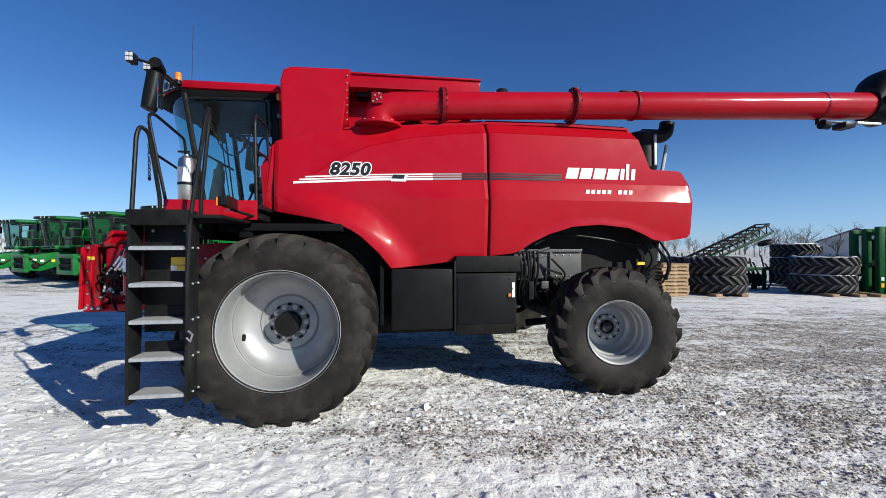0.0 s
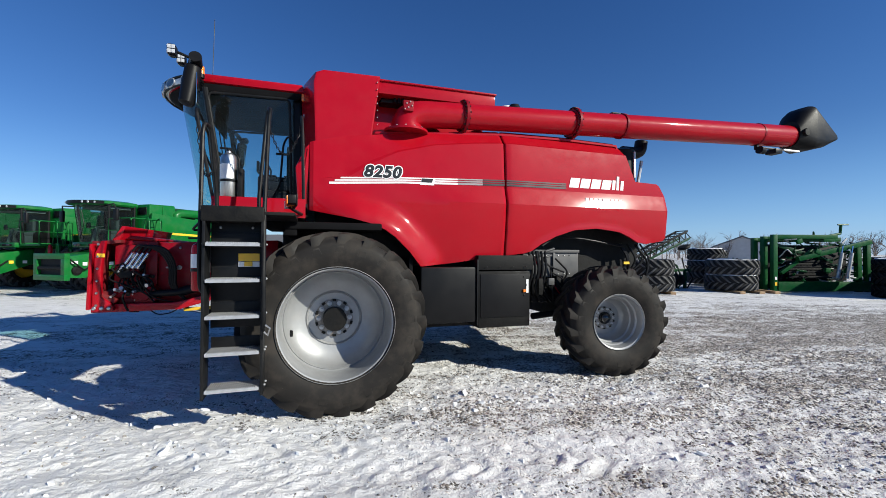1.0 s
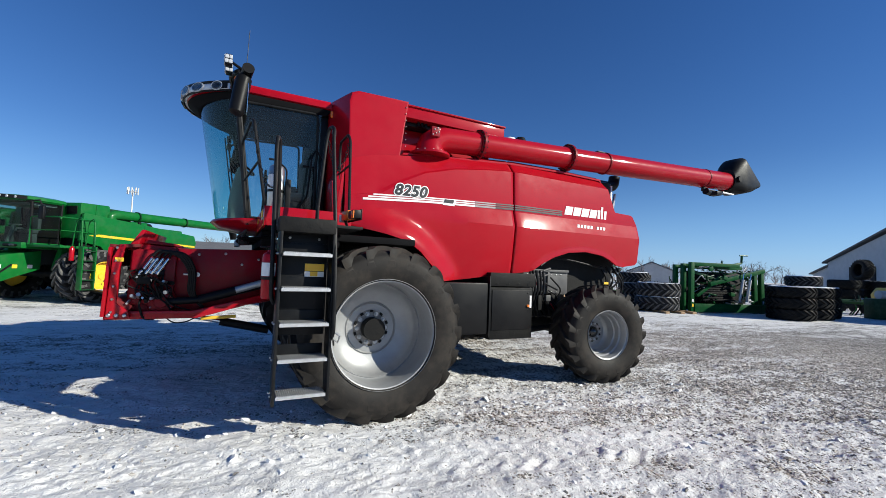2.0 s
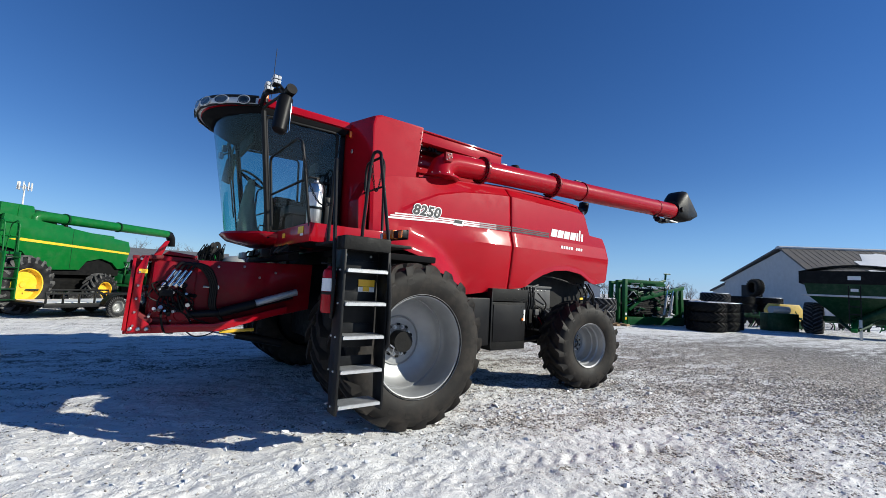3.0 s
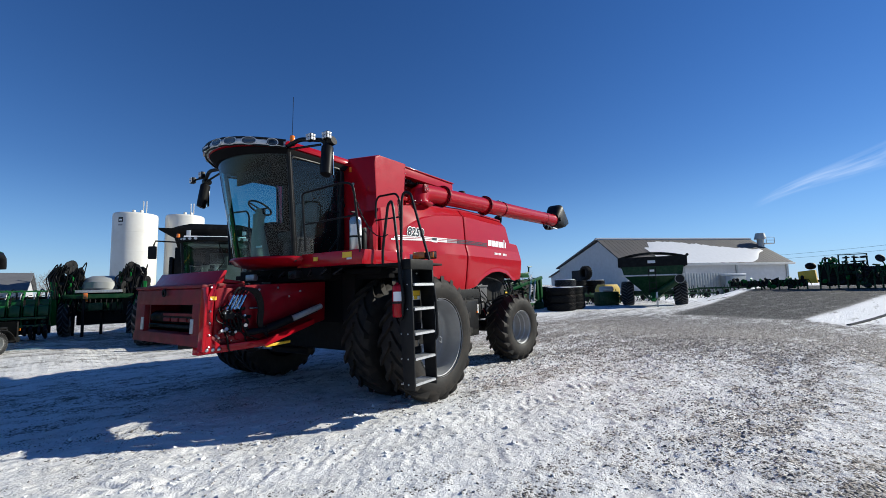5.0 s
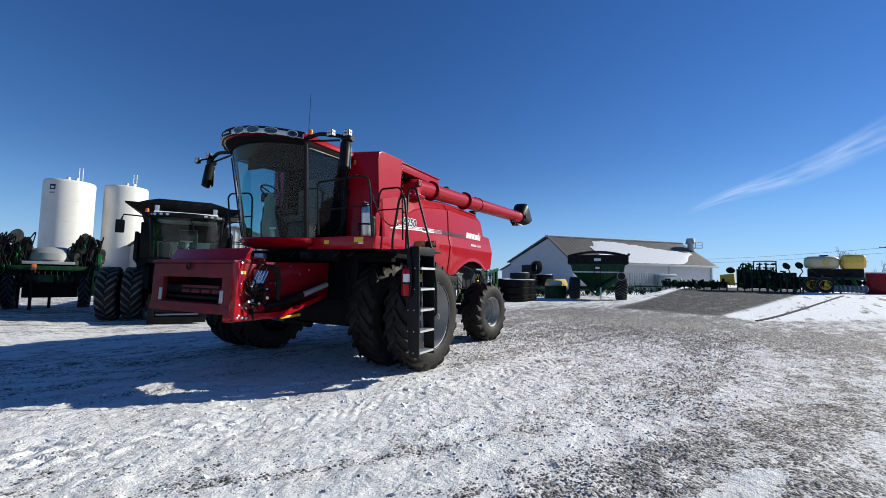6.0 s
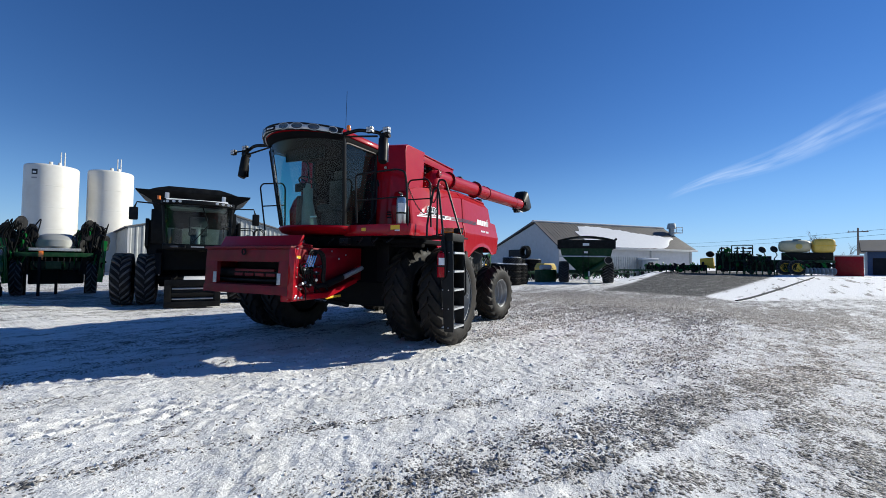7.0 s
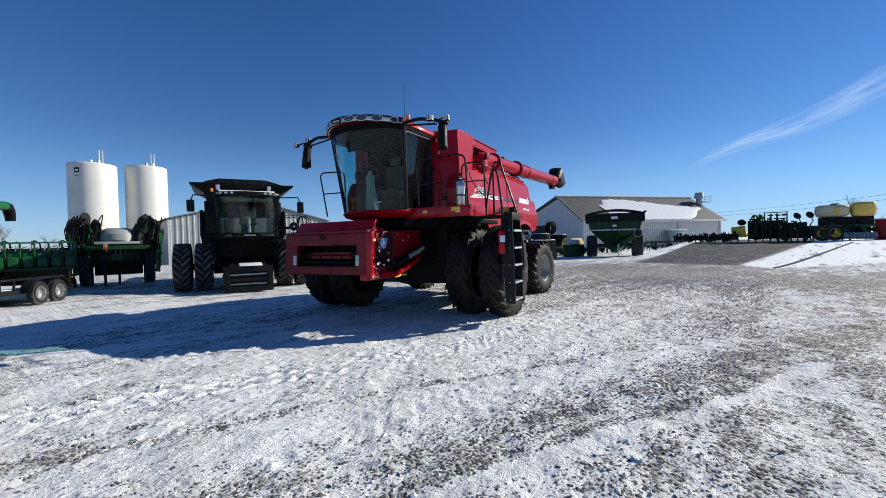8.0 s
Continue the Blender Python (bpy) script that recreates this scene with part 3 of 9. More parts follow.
def scatter(name, count, seed, sizes, where, flat, mat, label):
    rnd, b = random.Random(seed), Build()
    while count:
        x, y, keep = where(rnd)
        if rnd.random() > keep:
            continue
        count -= 1
        r = sizes[0] + (sizes[1] - sizes[0]) * rnd.random() ** 2.5
        b.add(*lump(rnd, (x, y, ground_height(x, y)), r, flat))
    return tagged(new(name, b.mesh(name, mat, 38)), label, "clods", kind="stuff")


def by_tyres(rnd):
    x, y = rnd.choice(((-2.0, 4.1), (-1.2, 3.9), (2.2, 4.5), (1.3, 4.3), (-0.2, 4.2), (-3.0, 3.4)))
    return rnd.gauss(x, 0.7), rnd.gauss(y, 0.30), 1.0


def over_yard(rnd):
    return rnd.uniform(-8.5, 5.5), rnd.uniform(0.3, 5.2), 1.0


def on_tracks(rnd):
    x0, y0, slope, half, depth = rnd.choice(TRACKS[:3])
    x = rnd.uniform(-9.5, -3.6)
    return x, y0 + slope * (x - x0) + rnd.choice((-1, 1)) * half * rnd.uniform(0.8, 1.5), 1.0


scatter("snow_clods", 240, 2, (0.008, 0.038), by_tyres, 0.6, SNOW, "broken white snow clods beside the tyre marks")
scatter("snow_clods", 380, 3, (0.008, 0.035), over_yard, 0.6, SNOW, "small snow clods scattered over gravel")
scatter("snow_clods", 300, 5, (0.01, 0.034), on_tracks, 0.4, SNOW, "snow crumbs along tyre tracks")
def worn_gravel(rnd):
    x, y = rnd.uniform(-12, 10), rnd.uniform(-0.6, 8.0)
    edge = smoothstep(-12, -8, x) * (1 - smoothstep(3.5, 10, x)) * smoothstep(-0.6, 0.6, y) * (1 - smoothstep(3.0, 8.0, y))
    return x, y, edge * min(1.0, max(0.04, (0.62 - snow_cover(x, y)) * 2.2))


def stone_material():
    m = material("gravel_stone", (0.2, 0.2, 0.2), 0.8, bump=0.2)
    n, l = m.node_tree.nodes, m.node_tree.links
    geo, ramp = n.new("ShaderNodeNewGeometry"), n.new("ShaderNodeValToRGB")
    e = ramp.color_ramp.elements
    e.new(0.5)
    for k, (p, c) in zip(e, ((0.0, (0.085, 0.078, 0.070)), (0.5, (0.27, 0.25, 0.225)), (1.0, (0.55, 0.52, 0.48)))):
        k.position, k.color = p, (*c, 1)
    l.new(geo.outputs["Random Per Island"], ramp.inputs[0])
    l.new(ramp.outputs[0], n["Principled BSDF"].inputs["Base Color"])
    return m


scatter("loose_stones", 26000, 4, (0.005, 0.017), worn_gravel, 0.7, stone_material(), "loose grey-brown gravel stones on snow")


# ---- the red combine harvester: nose to -x, its left side to -y, origin under the front axle ----
COMBINE = pose(-2.1236, 6.5012, 0, 0, 0, 12)
combine = thing("combine_harvester", COMBINE, "large red combine harvester with silver rims, parked on snowy gravel", "combine")


def tyre(R, half, rim, lugs, depth, seg=88):
    """A tractor tyre about y: a bulged carcass with chevron bars that wrap its shoulders."""
    b = Build()
    H = R - depth
    side = [(rim, half * 0.80), (rim + (H - rim) * 0.15, half * 0.92), (rim + (H - rim) * 0.45, half * 1.0), (rim + (H - rim) * 0.75, half * 0.97), (H - 0.055, half * 0.90), (H - 0.012, half * 0.74), (H, half * 0.4), (H, 0)]
    profile = [(r, -w) for r, w in side] + [(r, w) for r, w in side[-2::-1]]
    b.lathe(profile, (0, 0, 0), seg)
    b, carcass = Build(), b
    steps = [(0.02, 0.0), (0.25, 0.25), (0.5, 0.48), (0.74, 0.70), (0.90, 0.86), (0.985, 0.93)]
    pitch = 2 * math.pi / lugs
    for sgn in (-1, 1):
        for k in range(lugs):
            a0 = pitch * (k + (0.5 if sgn > 0 else 0))
            verts = []
            for w, turn in steps:
                base = H - 0.01 if w < 0.6 else (H - 0.018 if w < 0.8 else H - 0.06 if w < 0.95 else H - 0.16)
                top = R if w < 0.6 else (R - 0.006 if w < 0.8 else R - 0.028 if w < 0.95 else H - 0.12)
                a = a0 + turn * pitch * 1.25
                hw = pitch * (0.16 + 0.05 * w)
                for da, r in ((-hw, base - 0.02), (-hw * 0.72, top), (hw * 0.72, top), (hw, base - 0.02)):
                    y = sgn * half * (w if r > H - 0.14 else w + 0.015)
                    verts.append((r * math.cos(a + da), y, r * math.sin(a + da)))
            n = len(steps)
            faces = [(i * 4 + j, i * 4 + j + 1, (i + 1) * 4 + j + 1, (i + 1) * 4 + j) for i in range(n - 1) for j in range(3)] + [(0, 1, 2, 3), tuple(range(n * 4 - 4, n * 4))[::-1]]
            b.add(verts, faces if sgn < 0 else [f[::-1] for f in faces])
    return carcass, b


def dished_rim(profile):
    return Build().lathe(profile, (0, 0, 0), 64)


FRONT_RIM = [(0.598, -0.245), (0.604, -0.234), (0.598, -0.220), (0.574, -0.212), (0.564, -0.185), (0.562, 0.04), (0.556, 0.115), (0.546, 0.128), (0.534, 0.120), (0.526, 0.132), (0.522, 0.165), (0.495, 0.215), (0.44, 0.262), (0.37, 0.298), (0.315, 0.312), (0.300, 0.300), (0.285, 0.318), (0.115, 0.322), (0.11, 0.30), (0.0, 0.30)]
REAR_RIM = [(0.384, -0.27), (0.390, -0.262), (0.384, -0.25), (0.365, -0.243), (0.352, -0.21), (0.349, -0.135), (0.330, -0.115), (0.326, -0.03), (0.308, -0.012), (0.302, 0.09), (0.282, 0.125), (0.245, 0.15), (0.235, 0.145), (0.13, 0.15), (0.12, 0.13), (0.0, 0.13)]

tyre_front = [b.mesh(n, k) for b, n, k in zip(tyre(0.968, 0.262, 0.575, 21, 0.048), ("tyre", "tread"), (RUBBER, RUBBER))]
tyre_rear = [b.mesh(n, k) for b, n, k in zip(tyre(0.772, 0.30, 0.372, 19, 0.045), ("tyre", "tread"), (RUBBER, RUBBER))]
rim_front, rim_rear = dished_rim(FRONT_RIM).mesh("rim", SILVER), dished_rim(REAR_RIM).mesh("rim", SILVER)
# inner rims: the same dish in the black machinery material
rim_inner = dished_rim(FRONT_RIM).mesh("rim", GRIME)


def hub_parts(wheel, y, cap_r, ring_r, count, nut_r):
    """A bolted plate, nuts with clips between them, and a domed cap."""
    b = Build()
    b.lathe([(cap_r * 1.22, y + 0.02), (cap_r * 1.2, y - 0.03), (cap_r * 1.08, y - 0.045), (cap_r * 1.02, y - 0.04), (cap_r * 0.95, y - 0.062), (cap_r * 0.6, y - 0.085), (cap_r * 0.25, y - 0.092), (0.0, y - 0.093)], (0, 0, 0), 32)
    part("hub_cap", b, GLOSS_BLACK, wheel, "glossy black hub cap")
    part("hub_plate", Build().lathe([(ring_r * 1.24, y + 0.012), (ring_r * 1.22, y - 0.008), (ring_r * 0.75, y - 0.010), (0.02, y - 0.006)], (0, 0, 0), 32), ZINC, wheel, "rusty zinc hub plate")
    nut = Build().cyl((0, y + 0.01, 0), (0, y - 0.022, 0), nut_r * 1.25, nut_r * 1.2, 12).cyl((0, y - 0.015, 0), (0, y - 0.045, 0), nut_r * 0.8, nut_r * 0.7, 6).mesh("wheel_nut", GALVANIZED)
    clip = Build().box(-nut_r * 0.9, nut_r * 0.9, y - 0.022, y + 0.005, -nut_r * 0.35, nut_r * 0.9, 0.003).mesh("clip", GRIME)
    for k in range(count):
        a = 2 * math.pi * k / count
        place(new("wheel_nut", nut), Matrix.Translation((ring_r * math.cos(a), 0, ring_r * math.sin(a)))).parent = wheel
        c = a + math.pi / count
        place(new("clip", clip), pose(ring_r * 1.13 * math.cos(c), 0, ring_r * 1.13 * math.sin(c), 0, 90 - math.degrees(c), 0)).parent = wheel


def wheel(x, y, z, front, side, steer=0.0, outer=True):
    """side -1: the machine's left."""
    w = new("wheel")
    w.parent = combine
    spin = random.uniform(0, 20)
    w.matrix_basis = pose(x, y, z, 0, 0 if side < 0 and outer else spin, (0 if side < 0 else 180) + steer)
    carcass, lugs = tyre_front if front else tyre_rear
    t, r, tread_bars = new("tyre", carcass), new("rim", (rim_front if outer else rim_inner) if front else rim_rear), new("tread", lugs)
    tread_bars.parent = w
    tagged(tread_bars, "chevron tread bars", kind="stuff")
    for o in (t, r):
        o.parent = w
    tagged(t, "black chevron-tread tyre dusted with dry mud")
    tagged(r, "deep-dished silver painted rim" if outer else "black inner rim")
    if outer and front:
        hub_parts(w, 0.315, 0.108, 0.172, 10, 0.022)
        slot = Build().box(-0.022, 0.022, -0.006, 0.012, -0.036, 0.036, 0.012)
        part("valve_opening", slot, BLACK_PLASTIC, w, at=pose(-0.455, 0.226, -0.14, -10, 15, 55))
    if not front:
        hub_parts(w, 0.135, 0.075, 0.135, 10, 0.015)
    return w


for s in (-1, 1):
    wheel(0, s * 2.355, 0.945, True, s)
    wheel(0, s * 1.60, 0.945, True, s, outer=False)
    wheel(3.853, s * 1.99, 0.742, False, s, steer=-8.4)

def bolts(name, points, radius, mat, parent, squash=(1, 1, 1), seg=6, rings=4):
    """Bolt heads, each an object of its own on one mesh."""
    me = Build().ball((0, 0, 0), radius, squash, seg, rings).mesh(name, mat)
    for p in points:
        place(new(name, me), Matrix.Translation(p)).parent = parent


# body: side panels with wheel arches
LOWER = ((-0.28, 2.215), (-0.02, 2.165), (0.24, 2.115), (0.5, 2.05), (0.64, 1.985), (0.77, 1.896), (0.97, 1.704), (1.125, 1.511), (1.2, 1.515), (1.53, 1.544), (2.375, 1.653), (2.70, 1.69), (2.80, 1.725), (2.951, 1.828), (3.186, 1.94), (3.503, 2.039), (3.907, 2.071), (4.319, 2.027), (4.52, 1.955), (4.70, 1.868), (4.868, 1.845), (5.22, 1.895), (5.30, 1.99), (5.35, 2.18))
UPPER = ((-0.28, 3.075), (0.1, 3.18), (0.515, 3.24), (1.187, 3.34), (1.85, 3.43), (2.4, 3.478), (3.49, 3.502), (4.42, 3.478), (4.455, 3.43), (4.665, 2.87), (4.69, 2.838), (5.11, 2.822), (5.16, 2.79), (5.27, 2.62), (5.35, 2.46))
CREASE = ((-0.28, 2.60), (0.2, 2.66), (0.487, 2.846), (0.832, 3.019), (1.326, 3.149), (1.908, 3.221), (2.379, 3.261), (5.4, 3.25))
LX, LZ = zip(*LOWER)
UX, UZ = zip(*UPPER)
CX, CZ = zip(*CREASE)
ARCH = [(x, z) for x, z in LOWER if x < 1.15]
REAR_ARCH = [(x, z) for x, z in LOWER if 2.7 < x < 4.9]


def away(x, z, line):
    best = 9.0
    for (ax, az), (bx, bz) in zip(line, line[1:]):
        t = ((x - ax) * (bx - ax) + (z - az) * (bz - az)) / ((bx - ax) ** 2 + (bz - az) ** 2)
        t = min(1, max(0, t))
        best = min(best, math.hypot(x - ax - t * (bx - ax), z - az - t * (bz - az)))
    return best


def side_y(x, z):
    """How far the panel stands out from the middle plane."""
    crease = float(np.interp(x, CX, CZ))
    y = 1.61
    if z > crease:
        y -= (0.10 + 0.07 * smoothstep(0.2, 1.6, x)) * (z - crease) / max(0.25, 3.5 - crease) + 0.012
    fade = smoothstep(0.9, 2.0, x)
    if z < 2.62:
        y += 0.060 * fade * (2.62 - z) / 0.235 if z > 2.385 else 0.060 * fade - 0.07 * (2.385 - z)
    y += 0.03 * (1 - abs(2 * smoothstep(-0.3, 5.4, x) - 1))
    y -= 0.05 * ((z - 2.45) / 0.9) ** 2 * smoothstep(0.0, 1.2, x)
    flare = away(x, z, ARCH)
    y += 0.15 * (1 - smoothstep(0.0, 0.38, flare)) * smoothstep(-0.35, 0.35, x)
    y += 0.018 * (1 - smoothstep(0.0, 0.10, away(x, z, REAR_ARCH)))
    y -= 0.16 * smoothstep(0.75, 1.0, (x - 5.0) / 0.35) if x > 5.0 else 0
    return y


def side_panel(x0, x1, sgn):
    cols = sorted(set([x0, x1] + [x for x in LX + UX if x0 < x < x1] + list(np.linspace(x0, x1, 60))))
    rows = []
    shares = [(k, j / n) for k, n in enumerate((14, 3, 14, 9)) for j in range(n)] + [(3, 1.0)]
    for k, v in shares:
        row = []
        for x in cols:
            lo, hi = float(np.interp(x, LX, LZ)), float(np.interp(x, UX, UZ))
            knots = [lo, 2.385, 2.62, max(2.66, float(np.interp(x, CX, CZ))), hi]
            for i in range(1, 4):
                knots[i] = max(lo + 0.006 * i, min(knots[i], hi - 0.006 * (4 - i)))
            z = knots[k] + (knots[k + 1] - knots[k]) * v
            edge = 0.018 * max(0, 1 - min((x - x0), (x1 - x)) / 0.02)
            row.append((x, sgn * (side_y(x, z) - edge), z))
        rows.append(row if sgn < 0 else row[::-1])
    return Build().grid(rows, thick=(0, -sgn * 0.035, 0))


for s in (-1, 1):
    part("front_side_panel", side_panel(-0.28, 2.362, s), RED, combine, "glossy red front side panel with flared wheel arch", sharp=13)
    part("rear_side_panel", side_panel(2.388, 5.35, s), RED, combine, "glossy red rear side panel", sharp=13)
    nose = Build().prism([(-0.42, 2.28), (-0.30, 2.22), (-0.285, 3.06), (-0.33, 3.0), (-0.45, 2.75)], s * 1.22, s * 1.56, 0.03)
    part("corner_panel", nose, RED, combine)

b = Build()
b.prism([(-0.2, 1.35), (5.0, 1.35), (5.1, 1.9), (5.05, 2.7), (4.55, 2.75), (4.35, 3.36), (0.6, 3.3), (-0.2, 3.0)], -1.22, 1.22)
part("inner_frame", b, GRIME, combine)
b = Build()
b.box(0.95, 2.85, -1.25, 1.25, 0.62, 1.4, 0.03).box(-0.25, 0.9, -0.95, 0.95, 1.1, 1.5, 0.03).box(2.8, 4.6, -0.45, 0.45, 0.95, 1.45, 0.04)
b.cyl((0, -2.2, 0.945), (0, 2.2, 0.945), 0.13, seg=16).box(-0.22, 0.22, -1.1, 1.1, 0.72, 1.15, 0.05)
b.box(3.70, 4.0, -1.75, 1.75, 0.62, 0.88, 0.04)
part("chassis", b, GRIME, combine, "grimy black chassis and axles")
b = Build()
hood = [(0.55, 3.30), (2.4, 3.44), (3.5, 3.46), (4.43, 3.44), (4.66, 2.84), (5.14, 2.81), (5.30, 2.55), (5.33, 2.2), (5.26, 1.95)]
b.grid([[(x, y, z) for x, z in hood] for y in np.linspace(-1.47, 1.47, 9)], thick=(-0.02, 0, -0.03))
part("rear_hood", b, RED, combine)

# grain tank
b = Build()
tower = [(-0.20, 2.26), (-0.245, 3.90), (-0.215, 4.02), (-0.12, 4.062), (0.622, 4.072), (0.505, 3.20), (0.40, 2.30)]
bm_rows = []
for y, inset in ((-1.47, 0.028), (-1.466, 0.010), (-1.44, 0.0), (-0.92, 0.0), (0.92, 0.0), (1.44, 0.0), (1.466, 0.010), (1.47, 0.028)):
    bm_rows.append([(x + inset * (1 if x < 0.2 else -1) - (0.15 if abs(y) < 1 and x < 0 else 0), y * (1 - 0.035 * (z - 2.26) / 1.8), z - inset * (1 if z > 3 else 0)) for x, z in tower])
b.grid(bm_rows, close=True)
b.add([p for p in bm_rows[0]], [tuple(range(len(tower)))]).add([p for p in bm_rows[-1]], [tuple(range(len(tower)))[::-1]])
tank = part("grain_tank_front", b, RED, combine, "red grain tank front wall", sharp=40)
recentre(tank.data)
b = Build()
for k in range(3):
    b.box(-0.345, -0.30, -1.22, -1.06, 2.50 + 0.055 * k, 2.525 + 0.055 * k, 0.004)
part("tank_louvre", b, BLACK, tank)
b = Build().lathe([(0.0, -0.012), (0.028, -0.012), (0.03, 0.0)], (-0.355, -1.02, 3.55), 16, axis="x")
part("latch", b, GALVANIZED, tank)
b = Build().box(0.15, 0.30, -1.485, -1.45, 3.16, 3.19, 0.008).box(0.26, 0.31, -1.50, -1.45, 3.15, 3.175, 0.006)
part("tank_hook", b, RED, tank)
b = Build()
b.box(0.55, 2.30, -0.98, 0.98, 3.30, 3.98, 0.02)
b.box(0.60, 2.335, -1.36, 1.36, 3.86, 4.035, 0.012).box(0.60, 2.345, -1.385, 1.385, 4.022, 4.046, 0.006)
part("grain_tank_extension", b, RED, combine, "red grain tank top with overhanging lid rim")
b = Build().box(0.72, 2.1, -1.30, -0.2, 4.046, 4.075, 0.01).box(0.72, 2.1, 0.2, 1.30, 4.046, 4.075, 0.01)
part("tank_cover", b, BLACK_PLASTIC, combine, "folded black tank cover")
b = Build().box(0.66, 1.45, -1.20, -0.99, 3.80, 3.858, 0.01)
for k in range(6):
    b.cyl((0.85 + 0.06 * (k % 3) + 0.33 * (k // 3), -1.24, 3.80), (0.85 + 0.06 * (k % 3) + 0.33 * (k // 3), -1.24, 3.86), 0.022, seg=8)
part("lid_hinge", b, BLACK, combine)
bolts("rivet", [(0.575, -1.455 + 0.0036 * k, 3.40 + 0.095 * k) for k in range(7)], 0.009, GALVANIZED, combine)
bolts("rivet", [(0.68 + 0.07 * k, -1.388, 4.03) for k in range(24)], 0.006, RED_MATT, combine)

# unloading auger
b = Build()
b.lathe([(0.0, 0.0), (0.30, 0.0), (0.30, 0.03), (0.225, 0.035), (0.215, 0.10)], (0.97, -1.42, 3.325), 32, axis="z")
b.tube([(0.97, -1.42, 3.36), (0.97, -1.42, 3.44), (1.00, -1.425, 3.52), (1.07, -1.43, 3.575), (1.18, -1.435, 3.60), (1.36, -1.437, 3.613), (1.80, -1.44, 3.637)], 0.18, 32, radii=[0.215, 0.205, 0.20, 0.19, 0.183, 0.18, 0.18])
elbow = part("auger_elbow", b, RED, combine, "red swivel elbow of the unloading auger")
b = Build().box(0.885, 1.02, -1.655, -1.60, 3.56, 3.70, 0.01)
part("elbow_plate", b, RED_MATT, elbow)
bolts("bolt", [(0.905 + 0.024 * k, -1.66, 3.58 + 0.025 * ((k * 3) % 5)) for k in range(5)], 0.011, GALVANIZED, elbow)
bolts("bolt", [(0.97 + 0.265 * math.cos(a), -1.42 + 0.265 * math.sin(a), 3.36) for a in [2 * math.pi * k / 14 for k in range(14)]], 0.016, GALVANIZED, elbow)
AX = lambda x: Vector((x, -1.44 - 0.12 * (x - 1.8) / 6.6, 3.637 + 0.268 * (x - 1.8) / 6.6))
b = Build()
b.tube([AX(1.8), AX(3.6), AX(4.48), AX(4.5), AX(6.2), AX(7.44), AX(7.46), AX(8.42)], 0.18, 40, radii=[0.178, 0.182, 0.184, 0.187, 0.190, 0.193, 0.196, 0.197])
auger = part("unloading_auger", b, RED, combine, "long red unloading auger tube folded along the machine")
for x, r in ((1.80, 0.232), (3.60, 0.238)):
    b = Build().lathe([(0.16, -0.045), (r * 0.86, -0.045), (r * 0.88, -0.022), (r, -0.02), (r, 0.02), (r * 0.88, 0.022), (r * 0.86, 0.045), (0.16, 0.045)], AX(x), 40, axis="x")
    flange = part("auger_flange", b, RED_MATT, auger)
    stud = Build().cyl((-0.04, 0, 0), (0.04, 0, 0), 0.012, seg=6).mesh("bolt", BLACK)
    for k in range(16):
        a = 2 * math.pi * k / 16
        place(new("bolt", stud), Matrix.Translation(AX(x) + Vector((0, r * 0.94 * math.cos(a), r * 0.94 * math.sin(a))))).parent = flange
for x in (4.49, 7.45):
    b = Build().lathe([(0.17, -0.02), (0.201, -0.018), (0.203, 0.018), (0.17, 0.02)], AX(x), 40, axis="x")
    part("auger_band", b, RED_MATT, auger)
b = Build().box(3.58, 3.68, -1.52, -1.44, 3.895, 3.955, 0.01).box(4.30, 4.62, -1.53, -1.44, 3.925, 3.95, 0.008).cyl((2.62, -1.42, 3.84), (2.62, -1.42, 3.90), 0.10, 0.07, 16)
part("auger_bracket", b, BLACK, auger)
b = Build().cyl((2.70, -1.0, 3.95), (2.70, -1.0, 4.02), 0.12, 0.10, 16)
part("vent_cap", b, WHITE_DECAL, combine, "white round vent cap")
# spout
b = Build()
b.lathe([(0.15, -0.05), (0.222, -0.05), (0.232, 0.0), (0.225, 0.10), (0.15, 0.10)], AX(8.36), 32, axis="x")
part("spout_collar", b, BLACK, auger)
part("spout_hinge", Build().lathe([(0.0, -0.02), (0.06, -0.02), (0.07, -0.008), (0.07, 0.05)], AX(8.36) + Vector((0, -0.255, 0.02)), 20), GRIME, auger)
c = AX(8.38)
rows = []
for x, zl, zh, hy, pinch in ((8.26, -0.22, 0.26, 0.22, 0.9), (8.40, -0.265, 0.46, 0.26, 0.7), (8.58, -0.27, 0.555, 0.285, 0.45), (8.62, -0.27, 0.55, 0.29, 0.4), (8.92, -0.20, 0.30, 0.28, 0.4), (9.20, -0.07, 0.06, 0.26, 0.4), (9.23, -0.05, 0.02, 0.25, 0.4)):
    ring = []
    for k in range(28):
        a = 2 * math.pi * k / 28
        ca, sa = math.cos(a), math.sin(a)
        q = lambda v: math.copysign(abs(v) ** pinch, v)
        ring.append((x, c.y + hy * q(ca), c.z + (zl + zh) / 2 + (zh - zl) / 2 * q(sa)))
    rows.append(ring)
b = Build().grid(rows, close=True)
b.add(rows[0], [tuple(range(28))]).add(rows[-1], [tuple(range(28))[::-1]])
part("auger_spout", b, BLACK_PLASTIC, auger, "black flexible discharge spout", sharp=28)
b = Build().box(7.55, 8.4, c.y - 0.05, c.y - 0.02, c.z - 0.30, c.z - 0.27, 0.005).box(7.80, 7.98, c.y - 0.1, c.y + 0.1, c.z - 0.37, c.z - 0.28, 0.02)
b.cyl((7.40, c.y - 0.08, c.z - 0.34), (7.52, c.y - 0.08, c.z - 0.36), 0.07, 0.055, 14).box(7.42, 7.46, c.y - 0.03, c.y + 0.03, c.z - 0.32, c.z - 0.17, 0.006)
part("auger_work_lamp", b, BLACK, auger)
